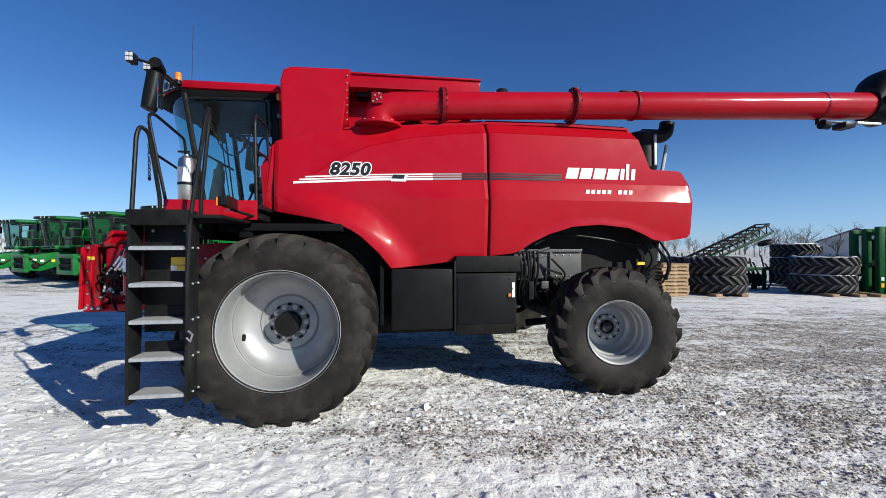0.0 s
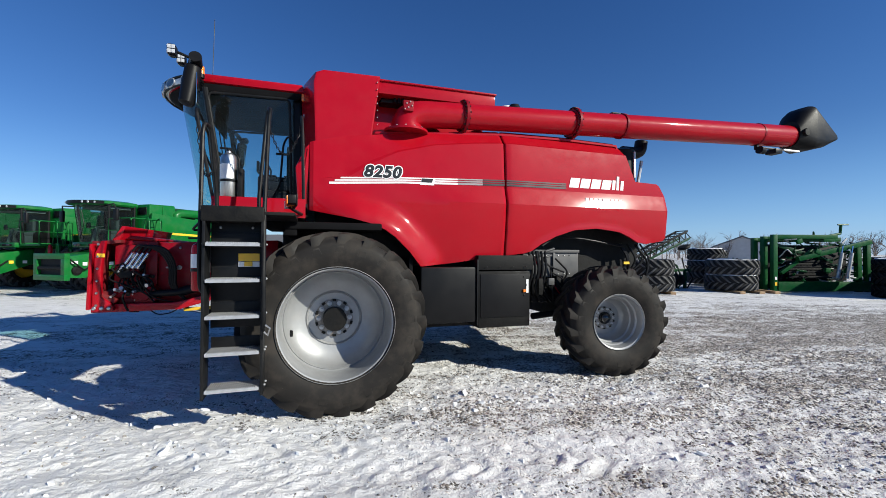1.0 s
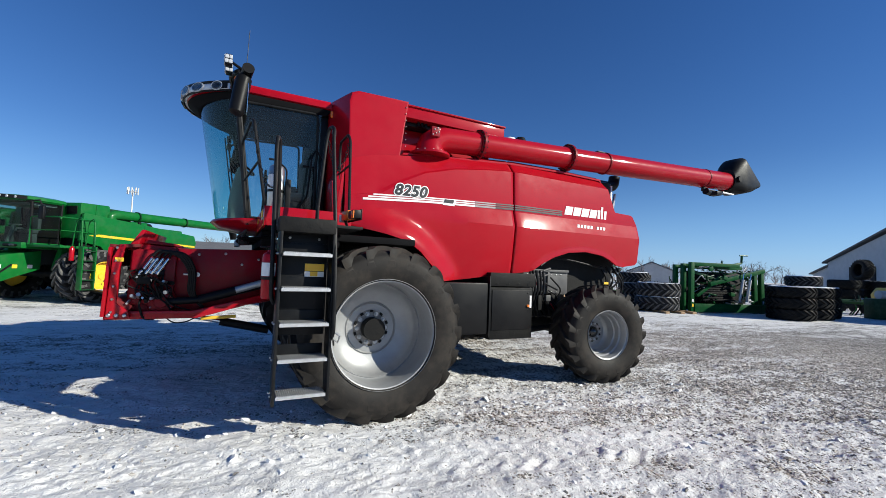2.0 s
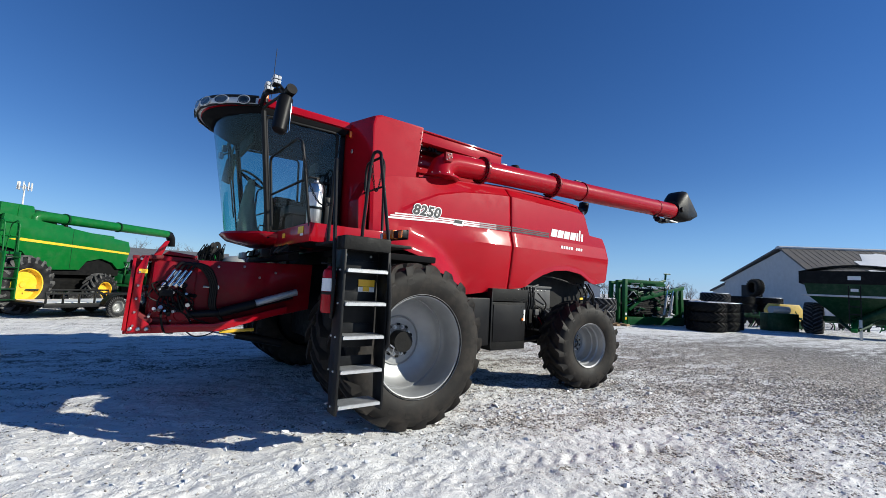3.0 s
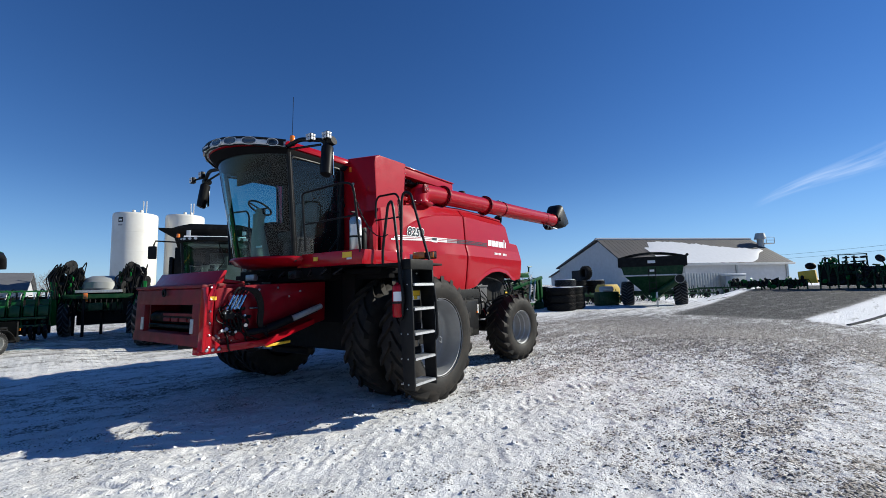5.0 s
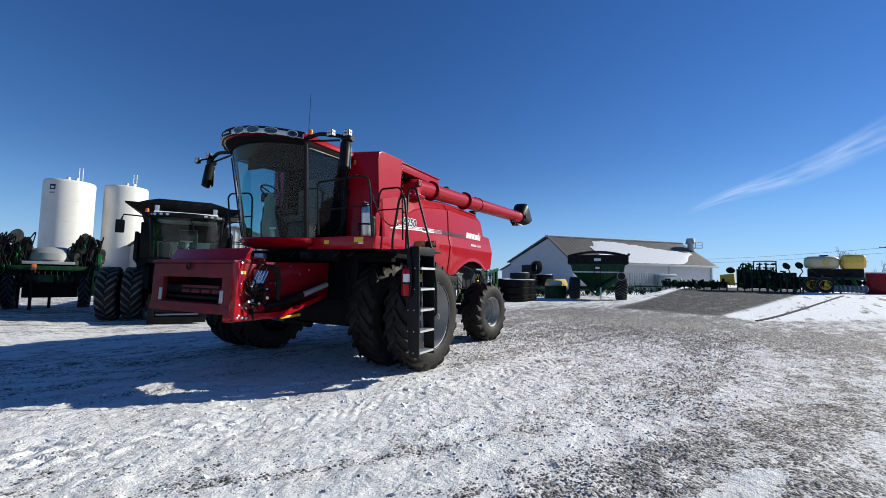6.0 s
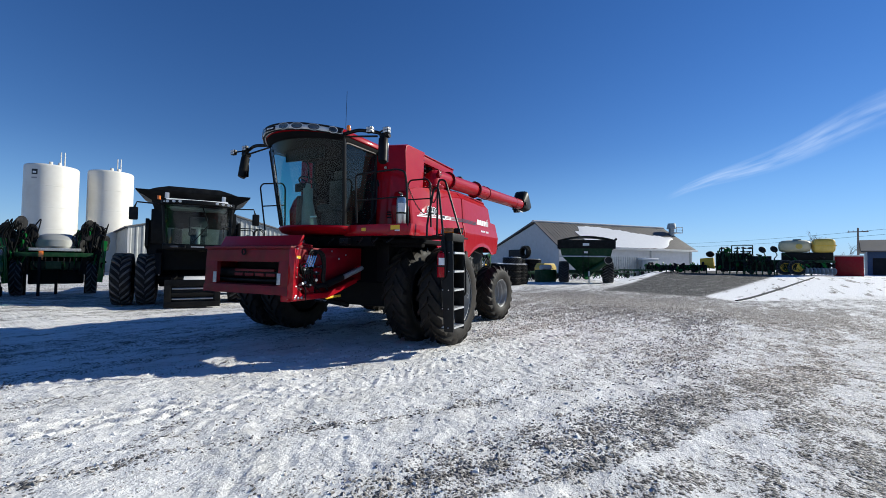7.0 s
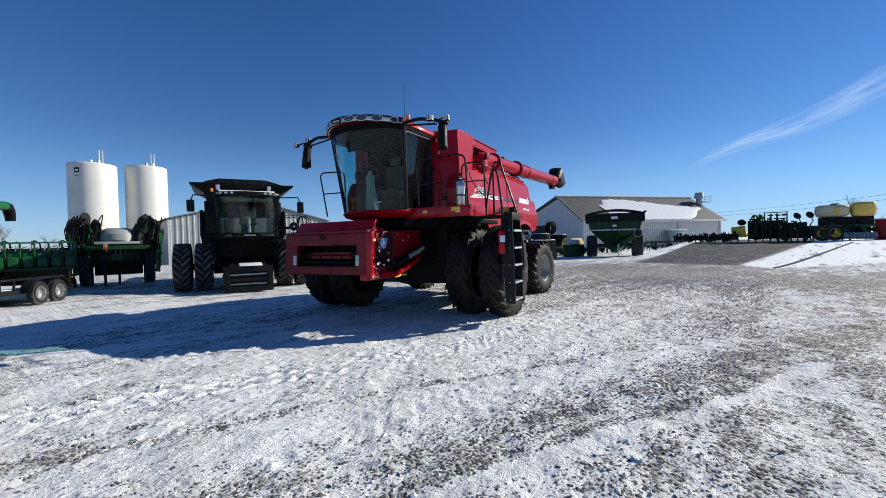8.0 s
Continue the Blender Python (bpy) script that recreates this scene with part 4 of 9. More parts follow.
b = Build().box(7.98, 8.40, c.y - 0.12, c.y - 0.08, c.z - 0.315, c.z - 0.285, 0.006)
part("lamp_bar", b, WHITE_DECAL, auger)

# engine intake behind the tank
b = Build()
b.lathe([(0.0, 0.62), (0.16, 0.62), (0.24, 0.58), (0.245, 0.06), (0.20, 0.0), (0.0, 0.0)], (4.98, -0.92, 2.92), 28, axis="z")
b.tube([(5.02, -0.92, 3.50), (5.30, -0.92, 3.50), (5.42, -0.92, 3.55), (5.45, -0.92, 3.72)], 0.11, 16, smooth_turn=0.1)
part("air_intake", b, BLACK_PLASTIC, combine, "black engine air intake with elbow pipe")
b = Build().tube([(5.28, -1.0, 2.86), (5.38, -1.0, 3.35)], 0.028, 8).box(5.04, 5.08, -1.19, -1.165, 3.0, 3.45, 0.004)
part("intake_stay", b, GALVANIZED, combine)

# lower side boxes and machinery
b = Build().box(1.12, 1.90, -1.70, -1.2, 0.745, 1.50, 0.025)
part("tool_door", b, BLACK_PLASTIC, combine, "black plastic lower side cover")
b = Build().box(1.93, 2.72, -1.71, -1.2, 0.66, 1.44, 0.015)
box = part("side_locker", b, GRIME, combine, "black steel side locker")
part("locker_panel", Build().box(1.955, 2.70, -1.722, -1.70, 0.80, 1.40, 0.006), BLACK_PLASTIC, box)
part("locker_top", Build().box(1.93, 2.78, -1.70, -1.2, 1.455, 1.66, 0.01), GRIME, box)
bolts("rivet", [(x, -1.725, z) for x, z in ((2.05, 1.50), (2.25, 1.50), (2.45, 1.50), (2.65, 1.50), (2.62, 1.36), (2.62, 1.1), (2.66, 1.24))], 0.010, BLACK, box)
part("decal", Build().box(2.655, 2.69, -1.728, -1.722, 1.13, 1.32), WHITE_DECAL, box, "small white warning label")
part("red_tab", Build().box(2.60, 2.64, -1.745, -1.72, 1.14, 1.18, 0.008), AMBER, box)
b = Build().box(1.905, 1.925, -1.72, -1.3, 0.70, 1.60, 0.003)
part("door_post", b, BLACK, combine)
b = Build().box(0.98, 1.10, -1.3, -0.9, 0.80, 1.5, 0.05)
for k in range(9):
    b.tube([(1.02 + 0.045 * k, -1.42, 0.80), (1.02 + 0.045 * k, -1.42, 1.35)], 0.006, 6)
for k in range(6):
    b.tube([(1.0, -1.42, 0.82 + 0.1 * k), (1.42, -1.42, 0.82 + 0.1 * k)], 0.006, 6)
part("guard_mesh", b, GRIME, combine)
b = Build().box(2.80, 3.78, -1.37, -1.33, 1.32, 1.74, 0.012).box(2.80, 3.78, -1.40, -1.37, 1.70, 1.745, 0.006).box(3.30, 3.34, -1.40, -1.37, 1.34, 1.70, 0.006)
frame_plate = part("rear_frame_plate", b, DULL_STEEL, combine, "dull grey riveted frame plate")
bolts("rivet", [(2.88 + 0.105 * k, -1.378, 1.66) for k in range(8)] + [(2.88 + 0.105 * k, -1.378, 1.37) for k in range(8)], 0.009, GALVANIZED, frame_plate)
for k in range(6):
    y = -1.50 - 0.02 * (k % 3)
    part("hydraulic_hose", Build().tube([(2.82 + 0.05 * k, y, 1.72), (2.86 + 0.04 * k, y - 0.06, 1.45), (2.80 + 0.04 * k, y - 0.02, 1.15), (2.95 + 0.06 * k, y + 0.1, 0.95)], 0.018, 8, smooth_turn=0.12), BLACK_PLASTIC, combine, "black hydraulic hose")
part("hydraulic_hose", Build().tube([(3.05, -1.5, 1.80), (3.3, -1.48, 1.95), (3.8, -1.46, 1.92), (4.6, -1.45, 1.80)], 0.016, 8, smooth_turn=0.1), BLACK_PLASTIC, combine)
part("hydraulic_hose", Build().tube([(4.85, -1.45, 1.80), (5.05, -1.50, 1.55), (5.0, -1.48, 1.30)], 0.02, 8, smooth_turn=0.15), BLACK_PLASTIC, combine)
part("hydraulic_hose", Build().tube([(4.9, -1.40, 1.80), (5.15, -1.42, 1.50), (5.0, -1.4, 1.25)], 0.016, 8, smooth_turn=0.15), BLACK_PLASTIC, combine)
part("hose_coupling", Build().cyl((3.02, -1.53, 1.70), (3.24, -1.52, 1.76), 0.020), DULL_STEEL, combine)
part("hose_coupling", Build().cyl((3.05, -1.53, 1.62), (3.2, -1.52, 1.66), 0.016), DULL_STEEL, combine)
part("valve_block", Build().box(2.92, 2.99, -1.62, -1.58, 1.08, 1.32, 0.008), GRIME, combine)
part("valve_block", Build().box(3.1, 3.2, -1.6, -1.55, 1.22, 1.32, 0.01), DULL_STEEL, combine)
rnd = random.Random(77)
for k in range(10):
    x, z = rnd.uniform(2.85, 3.3), rnd.uniform(1.2, 1.75)
    part("cable", Build().tube([(x, -1.48, z), (x + rnd.uniform(-0.1, 0.2), -1.56, z - rnd.uniform(0.1, 0.3)), (x + rnd.uniform(0.0, 0.4), -1.5, z - rnd.uniform(0.2, 0.6))], rnd.uniform(0.008, 0.016), 6, smooth_turn=0.08), (BLACK_PLASTIC, GRIME, RED_MATT)[k % 3 if k % 4 else 0], combine)
for k in range(8):
    x = rnd.uniform(4.5, 5.0)
    part("cable", Build().tube([(x, -1.40, 1.85), (x + 0.12, -1.50, 1.6), (x + rnd.uniform(-0.2, 0.2), -1.42, 1.35), (x - 0.3, -1.3, 1.2)], rnd.uniform(0.01, 0.02), 6, smooth_turn=0.12), BLACK_PLASTIC, combine)
b = Build().tube([(3.0, -1.3, 0.72), (4.0, -1.2, 0.78)], 0.05, 12).box(3.3, 3.5, -1.5, -0.6, 0.95, 1.35, 0.03).box(2.9, 3.2, -1.45, -0.7, 0.95, 1.3, 0.04)
part("rear_linkage", b, GRIME, combine)
part("yellow_tag", Build().box(4.55, 4.66, -1.50, -1.49, 1.52, 1.56), YELLOW_DECAL, combine)
b = Build().box(4.4, 5.1, -1.1, 1.1, 1.3, 1.9, 0.05)
part("chopper_housing", b, GRIME, combine)

# decals
def strip_on_side(x0, x1, z_low, z_high, lift=0.005):
    rows = []
    for v in (0.0, 0.5, 1.0):
        rows.append([(x, -side_y(x, z_low(x) + (z_high(x) - z_low(x)) * v) - lift, z_low(x) + (z_high(x) - z_low(x)) * v) for x in np.linspace(x0, x1, 24)])
    return Build().grid(rows, thick=(0, 0.004, 0))


LOW = lambda x: float(np.interp(x, (-0.05, 0.9, 2.37, 3.4), (2.549, 2.605, 2.645, 2.652)))
TOP = lambda x: float(np.interp(x, (-0.05, 0.9, 2.37, 3.4), (2.640, 2.690, 2.735, 2.742)))
for k, (a, c) in enumerate(((0.0, 0.30), (0.42, 0.62), (0.76, 0.96))):
    lo, hi = (lambda x, a=a: LOW(x) + (TOP(x) - LOW(x)) * a), (lambda x, c=c: LOW(x) + (TOP(x) - LOW(x)) * c)
    start = -0.05 + 0.07 * k + 0.0
    part("stripe", strip_on_side(start, 1.65, lo, hi), WHITE_DECAL, combine, "white side stripe")
    part("stripe", strip_on_side(1.65, 2.02, lo, hi), GREY_DECAL, combine)
    part("stripe", strip_on_side(2.02, 2.36, lo, hi), BLACK_DECAL, combine, "black side stripe")
    part("stripe", strip_on_side(2.39, 3.38, lo, hi), BLACK_DECAL, combine, "black side stripe")


def lettering(name, body, size, m, mat, parent, bold, shear=0.0, wide=1.0, depth=0.002):
    cu = bpy.data.curves.new(name, "FONT")
    cu.body, cu.size, cu.bevel_depth, cu.shear, cu.extrude = body, size, bold, shear, depth
    cu.bevel_resolution = 2
    cu.align_x, cu.align_y = "LEFT", "BOTTOM_BASELINE"
    cu.space_character = 1.08
    tmp = new(name, cu)
    bpy.context.view_layer.update()
    me = bpy.data.meshes.new_from_object(tmp.evaluated_get(bpy.context.evaluated_depsgraph_get()))
    bpy.data.objects.remove(tmp)
    me.materials.clear()
    me.materials.append(mat)
    ob = new(name, me)
    ob.parent = parent
    ob.matrix_basis = m @ Matrix.Diagonal((wide, 1, 0.12, 1))
    return ob


face = -max(side_y(x, z) for x in np.linspace(0.36, 0.96, 9) for z in (2.66, 2.72, 2.78, 2.83)) - 0.006
tagged(lettering("model_number", "8250", 0.205, pose(0.375, face, 2.672, 90, 0, 0), WHITE_DECAL, combine, 0.020, 0.22, 1.10), "white outline of the model number 8250")
tagged(lettering("model_number", "8250", 0.205, pose(0.375, face - 0.003, 2.672, 90, 0, 0), BLACK_DECAL, combine, 0.009, 0.22, 1.10), "black model number 8250 with white edge")


def slab(x, z, w, h, lean=0.25):
    y = -side_y(x + w / 2, z + h / 2) - 0.006
    return Build().prism([(x, z), (x + w, z), (x + w + h * lean, z + h), (x + h * lean, z + h)], y, y + 0.006)


for k in range(4):
    part("emblem_block", slab(3.43 + 0.195 * k, 2.685, 0.165, 0.145), WHITE_DECAL, combine, "white emblem block")
part("emblem_block", slab(4.22, 2.685, 0.055, 0.15, 0.1), WHITE_DECAL, combine, "white emblem block")
part("emblem_block", slab(4.305, 2.685, 0.045, 0.215, 0.05), WHITE_DECAL, combine, "white emblem block")
part("emblem_block", slab(4.38, 2.685, 0.055, 0.15, 0.1), WHITE_DECAL, combine, "white emblem block")
for k in range(9):
    if k != 5:
        part("wording_bar", slab(3.70 + 0.078 * k, 2.475, 0.052, 0.06, 0.1), WHITE_DECAL, combine)
part("badge", slab(1.12, 2.60, 0.19, 0.085, 0.3), WHITE_DECAL, combine, "small white badge")
part("badge", slab(1.135, 2.635, 0.15, 0.05, 0.3).moved(Matrix.Translation((0, -0.005, 0))), BLACK_DECAL, combine)

# ---- cab ----
cab = new("cab")
cab.parent = combine
tagged(cab, "glass cab with red roof and black frame")


def plan(half, side, bulge, rear, n=26, power=2.2):
    """The cab's outline seen from above: straight sides, a bowed front."""
    front = [(side - bulge * (1 - abs(y / half) ** power), y) for y in np.linspace(-half, half, n)]
    return front + [(rear, half), (rear, -half)]


def stack(levels):
    b = Build()
    rows = [[(x, y, z) for x, y in plan(*p)] for z, p in levels]
    b.grid(rows, close=True)
    n = len(rows[0])
    b.add(rows[0], [tuple(range(n))]).add(rows[-1], [tuple(range(n))[::-1]])
    return b


ob = part("roof", stack([(3.875, (0.90, -1.58, 0.57, -0.40)), (3.90, (0.945, -1.62, 0.59, -0.375)), (3.965, (0.95, -1.62, 0.58, -0.37)), (4.005, (0.92, -1.58, 0.55, -0.39)), (4.045, (0.78, -1.40, 0.48, -0.50)), (4.065, (0.5, -1.0, 0.3, -0.7))]), RED, cab, "curved glossy red cab roof", sharp=50)
recentre(ob.data)
ob = part("roof_lining", stack([(3.795, (0.91, -1.60, 0.47, -0.44)), (3.83, (0.925, -1.61, 0.53, -0.41)), (3.878, (0.935, -1.61, 0.59, -0.385))]), MATT_BLACK, cab, "black band under the roof")
recentre(ob.data)
BAR = lambda y, out=0.0: -1.635 - 0.60 * (1 - abs(y / 0.96) ** 2.2) - out
rows = [[(BAR(y, o), y, z + 0.03 * (1 - (y / 0.96) ** 2)) for y in np.linspace(-0.95, 0.95, 40)] for z, o in ((3.876, 0.0), (3.880, 0.035), (3.905, 0.05), (3.952, 0.042), (3.975, 0.0))]
bar = part("light_bar", Build().grid(rows, thick=(0.03, 0, 0)), LAMP_CHROME, cab, "silver light bar along the roof front")
part("light_bar_edge", Build().tube([(BAR(y, 0.03), y, 3.978 + 0.03 * (1 - (y / 0.96) ** 2)) for y in np.linspace(-0.96, 0.96, 40)], 0.016, 8).tube([(BAR(y, 0.02), y, 3.870 + 0.03 * (1 - (y / 0.96) ** 2)) for y in np.linspace(-0.96, 0.96, 40)], 0.014, 8), BLACK_PLASTIC, cab)
part("bar_end", Build().grid([[(BAR(y, 0.056), y, z + 0.03 * (1 - (y / 0.96) ** 2)) for y in np.linspace(-0.955, -0.80, 8)] for z in (3.885, 3.965)]), BLACK_PLASTIC, bar)
for y, w in ((-0.85, 0.075), (-0.62, 0.10), (-0.38, 0.10), (-0.14, 0.10), (0.45, 0.10), (0.67, 0.09), (0.86, 0.07)):
    yaw = math.degrees(math.atan2((BAR(y + 0.02) - BAR(y - 0.02)), 0.04))
    z = 3.925 + 0.03 * (1 - (y / 0.96) ** 2)
    at = pose(BAR(y, 0.042), y, z, 0, 0, -yaw)
    ring = part("head_lamp", Build().lathe([(0.062, 0.02), (0.064, -0.012), (0.056, -0.014), (0.05, 0.01), (0.02, 0.02), (0.0, 0.02)], (0, 0, 0), 24, axis="x"), LAMP_CHROME, cab, "oval roof work lamp", at=at @ Matrix.Diagonal((1, w / 0.055, 0.95, 1)))
    part("lamp_lens", Build().ball((-0.012, 0, 0), 0.051, (0.12, 1, 1), 16, 8), LENS, ring)
    part("reflector", Build().lathe([(0.053, -0.0135), (0.034, -0.008), (0.0, -0.006)], (0, 0, 0), 20, axis="x"), LAMP_DARK, ring)
part("name_plate", Build().box(-0.01, 0.01, -0.13, 0.13, -0.035, 0.035, 0.006), BLACK_PLASTIC, cab, at=pose(BAR(0.18, 0.048), 0.18, 3.945, 0, 4, -6))
b = Build()
for k in range(5):
    b.box(-0.016, -0.008, -0.09 + 0.036 * k, -0.065 + 0.036 * k, -0.011, 0.011)
part("wording_bar", b, WHITE_DECAL, cab, at=pose(BAR(0.18, 0.048), 0.18, 3.945, 0, 4, -6))


def shell(t, y):
    """Where the windscreen lies at height share t."""
    half, side, bulge = 0.78 + 0.13 * t, -1.38 - 0.22 * t, 0.38 + 0.06 * t
    return (side - bulge * (1 - abs(y) ** 2.2), y * half, 2.22 + 1.59 * t)


pane = part("windscreen", Build().grid([[shell(t, y) for y in np.linspace(-1, 1, 36)] for t in np.linspace(0, 1, 10)]), GLASS, cab, "bowed tinted windscreen")
for s in (-1, 1):
    foot, head = Vector(shell(0, s)), Vector(shell(1, s))
    part("front_pillar", Build().tube([foot + Vector((0.02, 0, -0.05)), head + Vector((0.02, 0, 0.02))], 0.036, 10), BLACK, cab)
    part("rear_pillar", Build().box(-0.50, -0.40, s * 0.80 - 0.04, s * 0.80 + 0.04, 2.22, 3.80, 0.015), BLACK, cab)
    door = [[(x0 + (x1 - x0) * u, s * (0.79 + 0.12 * t), 2.25 + 1.56 * t) for u in np.linspace(0, 1, 8)] for t, x0, x1 in ((0, -1.37, -0.50), (0.5, -1.48, -0.50), (1, -1.59, -0.50))]
    part("side_window", Build().grid(door), GLASS_SIDE, cab, "dark tinted cab door glass")
    part("door_frame", Build().tube([(-1.34, s * 0.80, 2.27), (-1.55, s * 0.92, 3.77), (-0.55, s * 0.92, 3.79), (-0.52, s * 0.80, 2.27), (-1.34, s * 0.80, 2.27)], 0.018, 8, smooth_turn=0.08), BLACK, cab)
    part("door_handle", Build().box(-0.72, -0.56, s * 0.90 - 0.015, s * 0.90 + 0.015, 3.02, 3.05, 0.008), BLACK_PLASTIC, cab)
part("cab_rear_wall", Build().box(-0.42, -0.385, -0.80, 0.80, 2.2, 3.84, 0.01), MATT_BLACK, cab)
ob = part("cab_floor", stack([(2.10, (0.70, -1.22, 0.25, -0.36)), (2.15, (0.80, -1.37, 0.37, -0.36)), (2.225, (0.83, -1.42, 0.41, -0.36)), (2.255, (0.82, -1.41, 0.40, -0.36))]), RED, cab, "red cab base skirt", sharp=45)
recentre(ob.data)
ob = part("floor_mat", stack([(2.256, (0.78, -1.28, 0.32, -0.42)), (2.262, (0.78, -1.28, 0.32, -0.42))]), BLACK_PLASTIC, cab)
glass_line = lambda y, t0, t1, off: [Vector(shell(t, y)) + Vector((-off, 0, 0)) for t in np.linspace(t0, t1, 9)]
part("wiper", Build().tube(glass_line(0.93, 0.05, 0.97, 0.035), 0.013, 6).tube(glass_line(0.86, 0.22, 0.93, 0.022), 0.010, 6).box(-1.62, -1.54, 0.80, 0.90, 3.72, 3.80, 0.015), BLACK_PLASTIC, cab)
seat = part("operator_seat", Build().box(-0.98, -0.55, -0.26, 0.26, 2.62, 2.76, 0.05).box(-0.62, -0.50, -0.25, 0.25, 2.70, 3.32, 0.05).box(-0.60, -0.52, -0.14, 0.14, 3.34, 3.52, 0.04).box(-0.9, -0.6, -0.2, 0.2, 2.26, 2.64, 0.04), CLOTH, cab, "grey cloth operator seat")
part("armrest", Build().box(-0.95, -0.6, 0.30, 0.42, 2.82, 2.90, 0.03).box(-1.05, -0.8, 0.28, 0.44, 2.86, 2.95, 0.02), BLACK_PLASTIC, seat)
part("steering_column", Build().tube([(-1.47, -0.04, 2.25), (-1.50, -0.02, 2.55), (-1.50, 0.0, 2.85), (-1.47, 0.02, 3.08)], 0.07, 12, radii=[0.15, 0.12, 0.075, 0.045]).box(-1.55, -1.42, -0.07, 0.09, 2.78, 3.0, 0.03), BEIGE, cab)
wheel_ring = [Vector((-1.46, 0.02, 3.10)) + Matrix.Rotation(radians(30), 3, "Y") @ Vector((0.19 * math.cos(a), 0.19 * math.sin(a), 0)) for a in np.linspace(0, 2 * math.pi, 29)]
b = Build().tube(wheel_ring, 0.016, 8, caps=False)
for k in (2, 12, 22):
    b.tube([(-1.46, 0.02, 3.08), wheel_ring[k]], 0.012, 6)
part("steering_wheel", b, BLACK_PLASTIC, cab)
part("console", Build().box(-1.1, -0.55, 0.42, 0.70, 2.26, 2.95, 0.04), BLACK_PLASTIC, cab)
part("sun_blind", Build().box(-1.60, -1.56, -0.45, 0.5, 3.52, 3.74, 0.01), GRIME, cab)
part("monitor", Build().box(-1.12, -1.08, 0.45, 0.72, 3.02, 3.2, 0.015), BLACK_PLASTIC, cab)
part("cab_label", Build().box(-1.665, -1.66, -0.38, -0.22, 2.40, 2.43), WHITE_DECAL, cab)

# mirrors and lamps on arms
for s in (-1, 1):
    arm = part("mirror_arm", Build().tube([(-1.62, s * 0.93, 3.90), (-1.66, s * 1.30, 3.92), (-1.55, s * 1.66, 3.86), (-1.52, s * 1.74, 3.76)], 0.032, 10, smooth_turn=0.1).tube([(-1.60, s * 0.95, 3.86), (-1.55, s * 1.62, 3.80)], 0.018, 8), BLACK, cab)
    mirror = part("mirror", Build().tube([(-1.58, s * 1.762, 3.32), (-1.575, s * 1.76, 3.335), (-1.55, s * 1.745, 3.52), (-1.52, s * 1.73, 3.74), (-1.515, s * 1.728, 3.76)], 0.1, 20, radii=[0.065, 0.079, 0.085, 0.085, 0.07]), BLACK_PLASTIC, arm, "tall rounded black wing mirror")
    part("mirror_glass", Build().box(-1.474, -1.466, s * 1.74 - 0.06, s * 1.74 + 0.06, 3.34, 3.68, 0.003), CHROME, mirror)
    for y, x, z in ((1.89, -1.68, 3.83), (1.55, -1.68, 3.88)):
        lamp = part("work_lamp", Build().box(x - 0.03, x + 0.04, s * y - 0.058, s * y + 0.058, z - 0.05, z + 0.06, 0.014), BLACK, arm)
        for i in (-0.024, 0.024):
            for j in (-0.019, 0.029):
                part("lamp_face", Build().box(x - 0.042, x - 0.028, s * y + i - 0.021, s * y + i + 0.021, z + j - 0.021, z + j + 0.021, 0.006), LED_FACE, arm)
                part("lamp_face", Build().box(x + 0.005 + i * 0.8 - 0.017, x + 0.005 + i * 0.8 + 0.017, s * (y + 0.058) - 0.006, s * (y + 0.058) + 0.006, z + j - 0.02, z + j + 0.02, 0.005), LED_FACE, arm)
    part("lamp_bracket", Build().tube([(-1.54, s * 1.66, 3.87), (-1.62, s * 1.78, 3.86), (-1.66, s * 1.88, 3.84)], 0.016, 8), BLACK, arm)
    part("marker_lamp", Build().cyl((-1.50, s * 1.66, 3.80), (-1.48, s * 1.82, 3.84), 0.058, 0.064, 16).cyl((-1.52, s * 1.74, 3.72), (-1.50, s * 1.74, 3.82), 0.045, seg=12), BLACK_PLASTIC, arm)
    beacon = part("beacon", Build().lathe([(0.0, 0.105), (0.032, 0.10), (0.038, 0.085), (0.040, 0.055), (0.036, 0.05), (0.040, 0.045), (0.041, 0.0)], (-1.60, s * 1.03, 3.95), 16, axis="z"), AMBER, cab, "amber rotating beacon")
    part("beacon_foot", Build().cyl((-1.60, s * 1.03, 3.90), (-1.60, s * 1.03, 3.965), 0.04, seg=12), BLACK_PLASTIC, beacon)
part("antenna", Build().tube([(-1.50, -0.88, 3.98), (-1.48, -0.88, 4.75)], 0.004, 5), BLACK_PLASTIC, cab)
part("amber_marker", Build().box(-0.395, -0.36, -0.99, -0.95, 3.77, 3.86, 0.008), AMBER, combine)

# ---- platform, rails and ladder ----
deck = part("platform", Build().box(-1.22, -0.30, -2.10, -0.80, 2.19, 2.235, 0.006), BLACK, combine, "access platform beside the cab")
part("platform_edge", Build().box(-1.25, -1.222, -2.13, -0.70, 2.07, 2.28, 0.006).box(-1.23, -0.32, -2.135, -2.105, 2.07, 2.28, 0.006), RED, deck, "red platform edge")
part("warning_label", Build().box(-1.258, -1.252, -1.93, -1.74, 2.175, 2.255), YELLOW_DECAL, deck, "yellow warning label")
part("warning_label", Build().box(-1.258, -1.252, -1.93, -1.83, 2.145, 2.172), WHITE_DECAL, deck)
part("warning_label", Build().box(-1.258, -1.252, -1.20, -1.10, 2.16, 2.22), YELLOW_DECAL, deck)
part("platform_frame", Build().box(-1.20, -0.35, -2.02, -0.9, 2.08, 2.185, 0.02), MATT_BLACK, deck)
for x in (-1.15, -0.48):
    part("cross_member", Build().box(x - 0.07, x + 0.07, -2.0 if x > -1 else -1.3, 1.0, 1.88, 2.075, 0.02), MATT_BLACK, deck)
